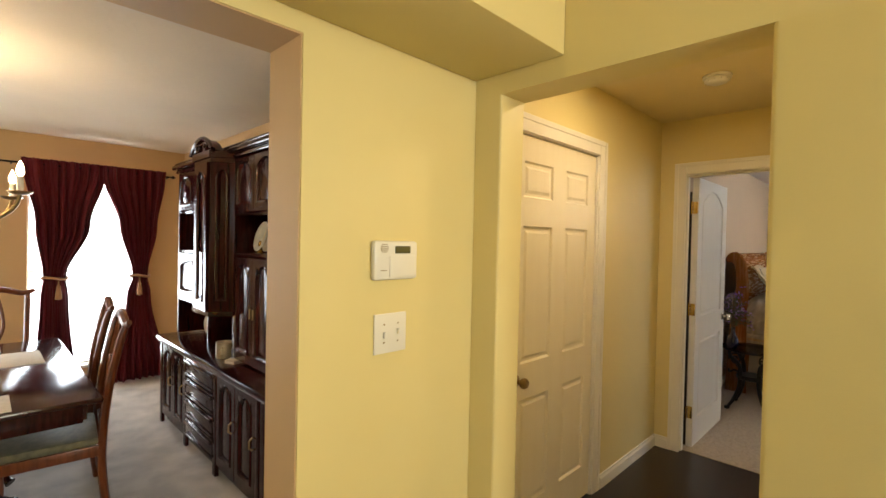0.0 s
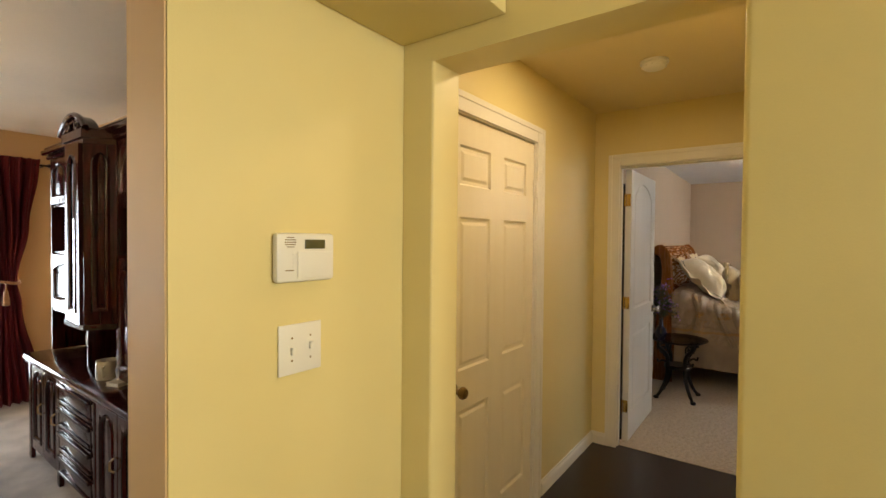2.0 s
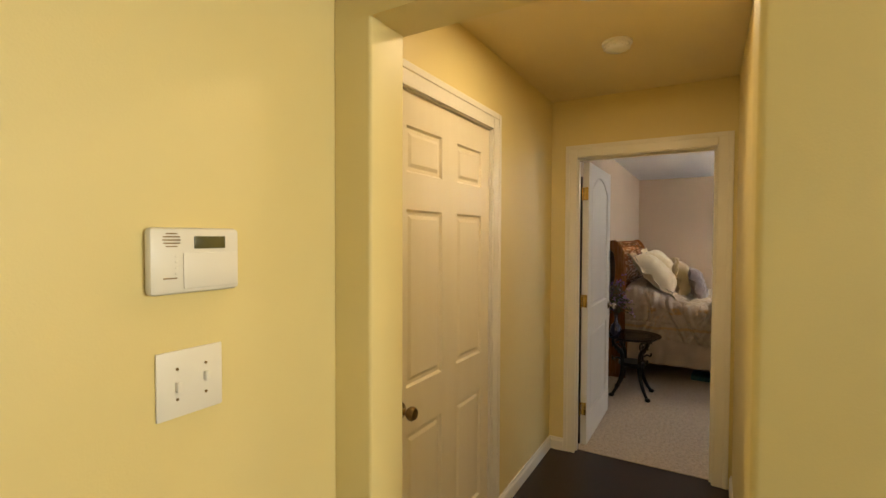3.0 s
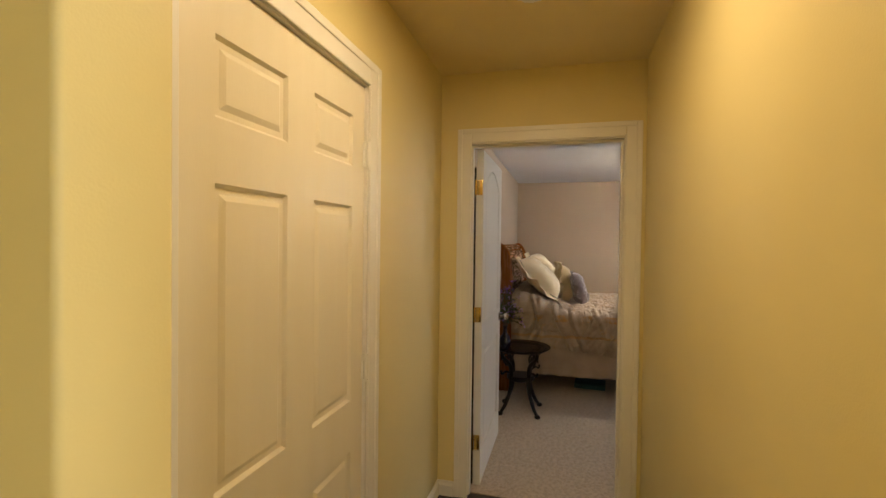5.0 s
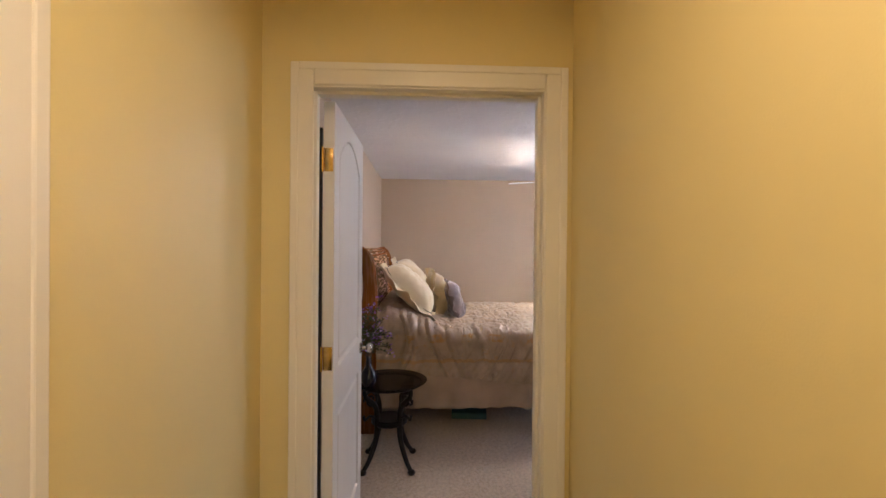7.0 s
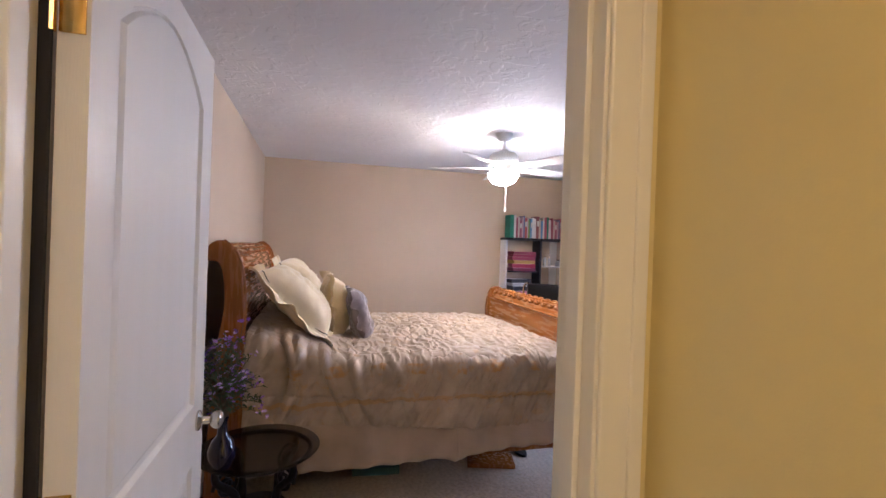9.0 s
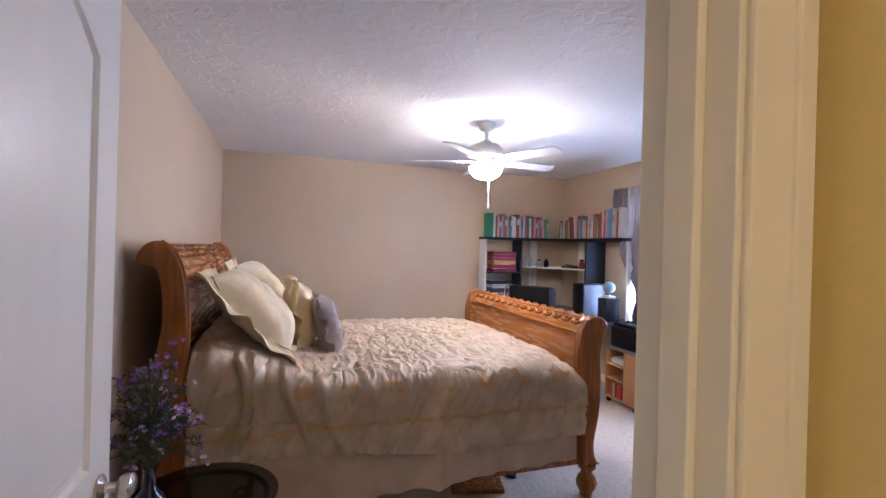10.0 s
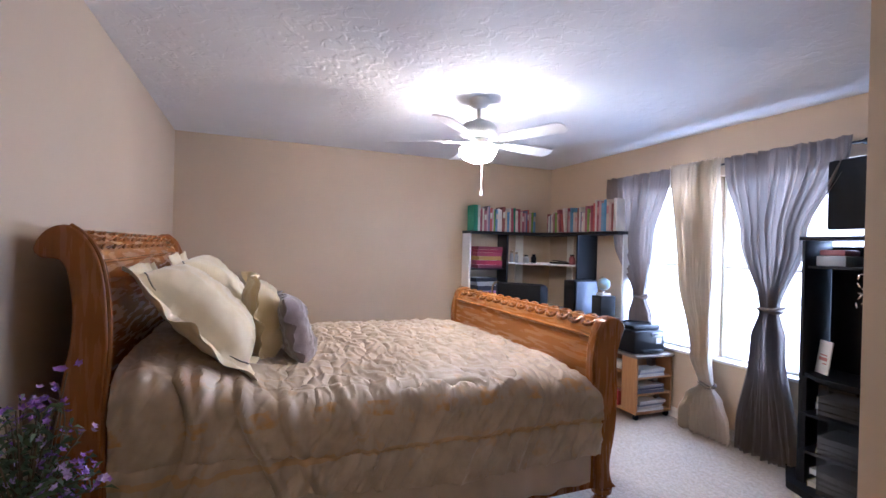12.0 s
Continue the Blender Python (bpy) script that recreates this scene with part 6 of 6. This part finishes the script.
def hutch():
    h = thing("china_hutch", (1.33, 3.3, 0), "large dark mahogany china hutch with arched panel doors and glass display", "hutch")
    bx, back = 1.05, 1.605
    ya, yb = 2.06, 4.46
    part("base_carcass", boxes(((bx + 0.022, ya, 0.06), (back, yb, 0.675))), M_MAHOG, h)
    part("plinth", boxes(((bx + 0.05, ya + 0.01, 0.004), (back, yb - 0.01, 0.059)), bevel=0.004), M_MAHOG, h)
    for y in (ya + 0.03, 2.60, 3.23, 3.82, yb - 0.03):
        part("base_post", boxes(((bx - 0.004, y - 0.026, 0.004), (bx + 0.021, y + 0.026, 0.674)), bevel=0.005), M_MAHOG, h)
    part("counter", boxes(((bx - 0.03, ya - 0.02, 0.676), (back, yb + 0.02, 0.712)), bevel=0.010), M_MAHOG_Y, h, "polished mahogany counter")
    part("counter_moulding", tube([(bx - 0.012, ya, 0.668), (bx - 0.012, yb, 0.668)], 0.010), M_MAHOG_Y, h)
    # base doors
    for y1, w in ((4.41, 0.275), (4.125, 0.275), (3.20, 0.28), (2.91, 0.28), (2.57, 0.25), (2.31, 0.22)):
        leaf = part("base_door", turned(panel_slab(w, 0.575, 0.020, [(0.045, w - 0.045, 0.06, 0.53, 0.07)], RAIL), bx, y1, 0.085), M_MAHOG, h)
        part("door_pull", tube([(bx - 0.004, y1 - w + 0.025, 0.36), (bx - 0.022, y1 - w + 0.025, 0.375), (bx - 0.022, y1 - w + 0.025, 0.415), (bx - 0.004, y1 - w + 0.025, 0.43)], 0.005), M_BRASS, leaf, "aged brass pull")
    # drawers
    for k in range(4):
        z = 0.095 + 0.142 * k
        dr = part("drawer", boxes(((bx - 0.006, 3.265, z), (bx + 0.021, 3.785, z + 0.128)), bevel=0.006), M_MAHOG_Y, h)
        part("drawer_moulding", boxes(((bx - 0.022, 3.268, z + 0.092), (bx - 0.006, 3.782, z + 0.118)), bevel=0.007), M_MAHOG_Y, dr)
        part("drawer_moulding", boxes(((bx - 0.014, 3.268, z + 0.006), (bx - 0.006, 3.782, z + 0.022)), bevel=0.004), M_MAHOG_Y, dr)
    # upper part
    ux = 1.17
    def upright(y):
        part("upper_side", boxes(((ux, y - 0.012, 0.713), (back, y + 0.012, 2.03)), bevel=0.003), M_MAHOG, h)
    for y in (ya + 0.012, 3.27, 3.735, yb - 0.012):
        upright(y)
    part("upper_back", boxes(((back - 0.016, ya + 0.025, 0.713), (back, yb - 0.025, 2.03))), M_MAHOG, h)
    part("cornice", boxes(((ux - 0.02, ya - 0.015, 2.031), (back, yb + 0.015, 2.06)), ((ux - 0.045, ya - 0.035, 2.0605), (back, yb + 0.035, 2.095)), ((ux - 0.03, ya - 0.02, 2.0955), (back, yb + 0.02, 2.115)), bevel=0.010), M_MAHOG_Y, h)
    sections = ((ya + 0.025, 3.257), (3.748, yb - 0.025))
    for n, (a, b) in enumerate(sections):
        levels = (1.40, 1.655) if n == 0 else (1.385, 1.70)
        for z in levels:
            part("upper_shelf", boxes(((ux + 0.004, a, z), (back - 0.017, b, z + 0.022)), bevel=0.003), M_MAHOG_Y, h)
        count = 4 if n == 0 else 2
        w = (b - a) / count
        for k in range(count):
            top = part("top_door", turned(panel_slab(w - 0.006, 2.025 - levels[1] - 0.028, 0.018, [(0.035, w - 0.041, 0.035, 2.025 - levels[1] - 0.055, 0.06)], RAIL), ux - 0.006, b - k * w - 0.003, levels[1] + 0.024), M_MAHOG, h)
            part("door_pull", lathe([(0.004, 0), (0.004, 0.012), (0.010, 0.018), (0.008, 0.026), (0, 0.028)], 10, (0, 0, 0), "x"), M_GOLD, top).location = (ux - 0.034 - 1.33, b - k * w - (w - 0.02 if k % 2 == 0 else 0.02) - 3.3, levels[1] + 0.12)
    a, b = sections[0]
    w = (b - a) / 4
    for k in range(4):
        leaf = part("tall_door", turned(panel_slab(w - 0.006, 0.655, 0.020, [(0.045, w - 0.051, 0.05, 0.615, 0.08)], RAIL), ux - 0.008, b - k * w - 0.003, 0.735), M_MAHOG, h)
        part("door_pull", tube([(ux - 0.010, b - k * w - (w - 0.022 if k % 2 == 0 else 0.022), z) for z in (1.02, 1.08)], 0.007), M_BRASS, leaf, "aged brass pull")
    a, b = sections[1]
    part("drop_front", turned(panel_slab(b - a - 0.006, 0.36, 0.02, [(0.05, b - a - 0.056, 0.05, 0.31, 0.05)], RAIL), ux - 0.006, b - 0.003, 1.02), M_MAHOG, h)
    part("upper_shelf", boxes(((ux + 0.004, a, 0.995), (back - 0.017, b, 1.018))), M_MAHOG_Y, h)
    # glazed centre bay with a canted side
    fx = 1.045
    def bay(z0, z1, name, mat, grow=0.0):
        part(name, slab([(ux + 0.002, 3.262 - grow), (fx - grow, 3.352 - grow), (fx - grow, 3.655 + grow), (ux + 0.002, 3.744 + grow), (back - 0.017, 3.744 + grow), (back - 0.017, 3.262 - grow)], z0, z1), mat, h)
    bay(1.000, 1.030, "bay_floor", M_MAHOG_Y, 0.006)
    bay(2.0, 2.03, "bay_top", M_MAHOG_Y, 0.0)
    bay(2.031, 2.075, "bay_cornice", M_MAHOG_Y, 0.012)
    front = Matrix.Translation((fx, 3.655, 1.0305)) @ Matrix.Rotation(radians(-94), 4, "Z")
    bay_door = part("bay_door", moved(panel_slab(0.303, 0.968, 0.020, [(0.062, 0.241, 0.05, 0.92, 0.06)], RAIL, True), front), M_MAHOG, h)
    part("glass_pane", moved(boxes(((0.060, 0.008, 0.045), (0.243, 0.012, 0.925))), front), clear_glass("bay_glass", (0.35, 0.36, 0.35), mirror=1.1, most=0.95), bay_door, "glass that mirrors the window")
    cant = Matrix.Translation((fx, 3.352, 1.0305)) @ Matrix.Rotation(math.atan2(3.264 - 3.352, ux - fx), 4, "Z")
    ln = math.hypot(3.264 - 3.352, ux - fx)
    bay_side = part("bay_side", moved(panel_slab(ln, 0.968, 0.018, [(0.032, ln - 0.032, 0.06, 0.925, 0.05)], RAIL, True), cant), M_MAHOG, h)
    part("glass_pane", moved(boxes(((0.030, 0.008, 0.055), (ln - 0.030, 0.011, 0.93))), cant), clear_glass("dim_glass", (0.45, 0.44, 0.38)), bay_side)
    for z in (1.32, 1.62):
        part("glass_shelf", boxes(((fx + 0.04, 3.28, z), (back - 0.03, 3.72, z + 0.006))), M_GLASS, h)
    # carved arched pediment
    arc = [(3.30 + 0.42 * k / 14, 2.077 + 0.090 * math.sin(math.pi * k / 14) ** 0.8) for k in range(15)]
    ped = bmesh.new()
    outline = [(3.30, 2.0760)] + arc[1:-1] + [(3.72, 2.0760)]
    prism(outline, fx + 0.005, fx + 0.06, 0.0, ped)
    part("pediment", ped, M_MAHOG_Y, h)
    part("pediment_moulding", tube([(fx - 0.004, y, z) for y, z in arc], 0.016), M_MAHOG_Y, h)
    part("pediment_moulding", tube([(fx + 0.004, y, z - 0.032) for y, z in arc[2:-2]], 0.010), M_MAHOG_Y, h)
    for s in (-1, 1):
        sp = [(fx - 0.002, 3.51 + s * (0.075 + (0.045 - 0.035 * k / 18) * math.cos(k * 0.45)), 2.108 + (0.030 - 0.02 * k / 18) * math.sin(k * 0.45)) for k in range(19)]
        part("scroll", tube(sp, 0.008, 6), M_MAHOG_Y, h)


hutch()
CHINA = material("cream_china", (0.62, 0.56, 0.42), 0.2, second=(0.52, 0.44, 0.30), scale=12)
CHINA_W = material("white_china", (0.66, 0.64, 0.58), 0.2, second=(0.50, 0.50, 0.46), scale=14)


def plate(x, y, z, r, mat, label, lean=72, turn=-90):
    p = solid("plate", lathe([(0, 0.0), (r * 0.55, 0.0), (r * 0.62, 0.006), (r, 0.018), (r, 0.022), (r * 0.6, 0.011), (0, 0.006)], 28), mat, label, "plate", "", group="display plates")
    p.matrix_basis = pose(x, y, z + r * math.sin(radians(lean)) + 0.003, 0, 0, turn) @ pose(0, 0, 0, lean, 0, 0)
    return p


for k in range(5):
    plate(1.30, 2.60 + 0.13 * k, 1.423, 0.100, CHINA if k % 2 else CHINA_W, "decorated china plate standing on the hutch shelf", 74, -94)
for k in range(2):
    plate(1.38, 3.95 + 0.22 * k, 1.408, 0.09, CHINA_W, "white china plate standing on the hutch shelf", 74, -60)
plate(1.36, 4.08, 0.713, 0.115, CHINA_W, "large white decorated plate in the hutch niche", 76, -60)
for k, y in enumerate((3.12, 3.18, 3.06)):
    f = thing("figurine", (1.30, y, 1.423), "small golden ornament on the hutch shelf", "ornament", "golden ornaments")
    part("figure", lathe([(0.0, 1.423), (0.022, 1.423), (0.018, 1.44), (0.010, 1.455), (0.016, 1.475), (0.008, 1.495), (0.0, 1.50)], 12, (1.28 + 0.02 * k, y, 0)), M_GOLD, f)
for z in (1.0305, 1.3265, 1.6265):
    f = thing("figurine", (1.25, 3.42, z), "white porcelain ornament behind the hutch glass", "ornament", "porcelain ornaments")
    part("figure", lathe([(0.0, z), (0.032, z), (0.028, z + 0.02), (0.036, z + 0.06), (0.020, z + 0.11), (0.024, z + 0.14), (0.012, z + 0.17), (0, z + 0.18)], 14, (1.20, 3.42, 0)), CHINA_W, f)
    part("base", lathe([(0.0, z), (0.040, z), (0.040, z + 0.006), (0, z + 0.006)], 14, (1.20, 3.42, 0)), M_GOLD, f)
mug = thing("mug", (1.20, 3.42, 0.713), "cream pottery mug on the hutch counter", "mug")
part("vessel", lathe([(0.0, 0.713), (0.052, 0.713), (0.055, 0.72), (0.055, 0.815), (0.051, 0.815), (0.050, 0.725), (0, 0.722)], 24, (1.16, 3.38, 0)), CHINA, mug)
part("handle", tube([(1.16 - 0.03, 3.38 - 0.045, 0.79), (1.16 - 0.05, 3.38 - 0.075, 0.785), (1.16 - 0.05, 3.38 - 0.075, 0.75), (1.16 - 0.03, 3.38 - 0.045, 0.735)], 0.006), CHINA, mug)
cs = thing("candlestick", (1.17, 3.24, 0.713), "blue and white china candlestick on the counter", "candlestick")
part("stick", lathe([(0.0, 0.713), (0.042, 0.713), (0.040, 0.725), (0.014, 0.74), (0.020, 0.78), (0.010, 0.81), (0.014, 0.86), (0.008, 0.90), (0, 0.905)], 18, (1.17, 3.24, 0)), material("blue_china", (0.16, 0.19, 0.30), 0.2, second=(0.55, 0.55, 0.56), scale=30), cs)
bk = book(0.02, 0.12, 0.09, (0.55, 0.50, 0.38), pose(1.13, 3.14, 0.713, 0, 90, 20) @ pose(-0.02, 0, 0), "small cream booklet lying on the hutch counter")


# ---- dining table, chairs, chandelier ----
def dining_table():
    t = thing("dining_table", (-0.12, 3.6, 0), "long polished mahogany dining table", "table")
    x0, x1, y0, y1 = -0.66, 0.42, 2.86, 4.60
    part("tabletop", boxes(((x0, y0, 0.715), (x1, y1, 0.745)), bevel=0.010), M_MAHOG_Y, t, "highly polished mahogany top")
    for lo, hi in (((x0 + 0.07, y0 + 0.06, 0.62), (x1 - 0.07, y0 + 0.085, 0.7145)), ((x0 + 0.07, y1 - 0.085, 0.62), (x1 - 0.07, y1 - 0.06, 0.7145)),
                   ((x0 + 0.05, y0 + 0.10, 0.62), (x0 + 0.075, y1 - 0.10, 0.7145)), ((x1 - 0.075, y0 + 0.10, 0.62), (x1 - 0.05, y1 - 0.10, 0.7145))):
        part("apron", boxes((lo, hi), bevel=0.003), M_MAHOG, t)
    for y in (y0 + 0.48, y1 - 0.48):
        xm = (x0 + x1) / 2
        ped = part("pedestal", lathe([(0.11, 0.7140), (0.10, 0.69), (0.05, 0.67), (0.045, 0.60), (0.075, 0.50), (0.085, 0.42), (0.06, 0.33), (0.075, 0.27), (0.075, 0.20), (0.05, 0.17), (0.0, 0.165)][::-1], 24, (xm, y, 0)), M_MAHOG, t)
        for k in range(4):
            a = radians(45 + 90 * k)
            at = [(xm + r * math.cos(a), y + r * math.sin(a), z) for r, z in ((0.05, 0.24), (0.16, 0.23), (0.27, 0.11), (0.36, 0.045))]
            part("claw_foot", tube(smooth_line(at, 5), [0.034 - 0.012 * min(1, j / 11) for j in range(15)] + [0.028], 10), M_MAHOG, ped)


M_CHERRY = wood("cherry_chair_wood", (0.20, 0.055, 0.018), (0.10, 0.026, 0.009), 0.3, 0.2)
M_SEAT = cloth("olive_seat_fabric", (0.16, 0.15, 0.09), (0.10, 0.095, 0.06), scale=30, rough=0.6)


def dining_chair():
    """Facing -y, its seat centred on the origin."""
    ch = thing("dining_chair", (0, 0, 0), "dark cherry dining chair with a pierced splat back and olive seat", "chair", "dining chairs round the table")
    for sx in (-1, 1):
        pts = smooth_line([(sx * 0.195, 0.235, 0.004), (sx * 0.20, 0.205, 0.25), (sx * 0.205, 0.20, 0.45), (sx * 0.215, 0.225, 0.72), (sx * 0.225, 0.275, 0.98), (sx * 0.23, 0.295, 1.04)], 5)
        part("back_leg", tube(pts, [0.020] * (len(pts) - 5) + [0.019, 0.018, 0.017, 0.016, 0.016], 8), M_CHERRY, ch)
        part("front_leg", tube(smooth_line([(sx * 0.215, -0.21, 0.42), (sx * 0.225, -0.225, 0.30), (sx * 0.215, -0.215, 0.12), (sx * 0.225, -0.23, 0.006)], 5), [0.030 - 0.012 * min(1, k / 10) for k in range(16)], 10), M_CHERRY, ch)
        part("side_rail", boxes(((sx * 0.207 - 0.012, -0.20, 0.385), (sx * 0.207 + 0.012, 0.20, 0.44)), bevel=0.004), M_CHERRY, ch)
    part("front_rail", boxes(((-0.20, -0.225, 0.385), (0.20, -0.20, 0.44)), bevel=0.004), M_CHERRY, ch)
    seat = boxes(((-0.225, -0.235, 0.441), (0.225, 0.185, 0.485)), bevel=0.018)
    part("seat", seat, M_SEAT, ch, "olive fabric drop-in seat")
    crest = smooth_line([(-0.27, 0.305, 1.065), (-0.20, 0.296, 1.045), (-0.10, 0.292, 1.075), (0.0, 0.290, 1.085), (0.10, 0.292, 1.075), (0.20, 0.296, 1.045), (0.27, 0.305, 1.065)], 5)
    part("crest_rail", tube(crest, [0.014 + 0.010 * math.sin(math.pi * k / (len(crest) - 1)) for k in range(len(crest))], 8), M_CHERRY, ch)
    part("splat", tube(smooth_line([(-0.05, 0.205, 0.50), (-0.03, 0.225, 0.62), (-0.085, 0.245, 0.80), (-0.06, 0.28, 1.0), (-0.02, 0.29, 1.06)], 5), 0.011, 6), M_CHERRY, ch)
    part("splat", tube(smooth_line([(0.05, 0.205, 0.50), (0.03, 0.225, 0.62), (0.085, 0.245, 0.80), (0.06, 0.28, 1.0), (0.02, 0.29, 1.06)], 5), 0.011, 6), M_CHERRY, ch)
    part("splat", tube([(0, 0.206, 0.50), (0, 0.24, 0.76), (0, 0.287, 1.07)], 0.010, 6), M_CHERRY, ch)
    part("splat_ring", tube([(0.05 * math.cos(a), 0.243, 0.80 + 0.05 * math.sin(a)) for a in [2 * math.pi * k / 16 for k in range(17)]], 0.008, 6), M_CHERRY, ch)
    part("shoe_rail", boxes(((-0.195, 0.195, 0.47), (0.195, 0.222, 0.505)), bevel=0.005), M_CHERRY, ch)
    return ch


dining_table()
c0 = dining_chair()
c0.matrix_basis = pose(0.270, 3.30, 0, 0, 0, -96)
for m in (pose(0.315, 3.95, 0, 0, 0, -97), pose(-0.47, 3.25, 0, 0, 0, 90), pose(-0.47, 3.95, 0, 0, 0, 90), pose(0.06, 4.75, 0, 0, 0, 3), pose(-0.24, 2.74, 0, 0, 0, 178)):
    copy_thing(c0, m)
for x, y, a in ((-0.10, 3.02, 0), (0.14, 3.98, 90), (-0.1, 4.38, 0)):
    pm = solid("placemat", boxes(((-0.20, -0.14, 0), (0.20, 0.14, 0.004)), bevel=0.0015), material("white_linen", (0.62, 0.58, 0.52), 0.8, second=(0.54, 0.50, 0.44), scale=60, bump=0.2), "white woven placemat on the dining table", "placemat", "", group="placemats")
    pm.matrix_basis = pose(x, y, 0.746, 0, 0, a)


def chandelier():
    cx, cy = -0.30, 3.45
    c = thing("chandelier", (cx, cy, 2.44), "dark bronze chandelier with lit candle bulbs", "chandelier")
    part("canopy", lathe([(0, 2.40), (0.05, 2.405), (0.065, 2.43), (0.065, 2.4395), (0, 2.4395)], 24, (cx, cy, 0)), M_BRASS, c)
    part("chain", tube([(cx, cy, 2.40), (cx, cy, 1.95)], 0.006), M_BRASS, c)
    part("body", lathe([(0, 1.48), (0.02, 1.49), (0.012, 1.52), (0.05, 1.56), (0.06, 1.60), (0.02, 1.66), (0.03, 1.75), (0.045, 1.80), (0.02, 1.88), (0.012, 1.95), (0, 1.955)], 24, (cx, cy, 0)), M_BRASS, c)
    for k in range(6):
        a = radians(-29 + 60 * k)
        def at(r, z):
            return (cx + r * math.cos(a), cy + r * math.sin(a), z)
        arm = part("arm", tube(smooth_line([at(0.04, 1.62), at(0.20, 1.55), at(0.36, 1.56), at(0.47, 1.63), at(0.50, 1.70)], 6), 0.009, 8), M_BRASS, c)
        e = at(0.50, 0)
        part("drip_pan", lathe([(0.0, 1.70), (0.035, 1.703), (0.05, 1.715), (0.048, 1.718), (0.03, 1.708), (0, 1.708)], 18, (e[0], e[1], 0)), M_BRASS, arm)
        part("candle", lathe([(0.013, 1.709), (0.013, 1.79), (0, 1.79)], 14, (e[0], e[1], 0)), M_PLASTIC, arm)
        part("bulb", lathe([(0.0, 1.790), (0.010, 1.792), (0.016, 1.812), (0.013, 1.835), (0.004, 1.862), (0, 1.866)], 14, (e[0], e[1], 0)), M_FLAME, arm, "lit flame-shaped bulb")


chandelier()
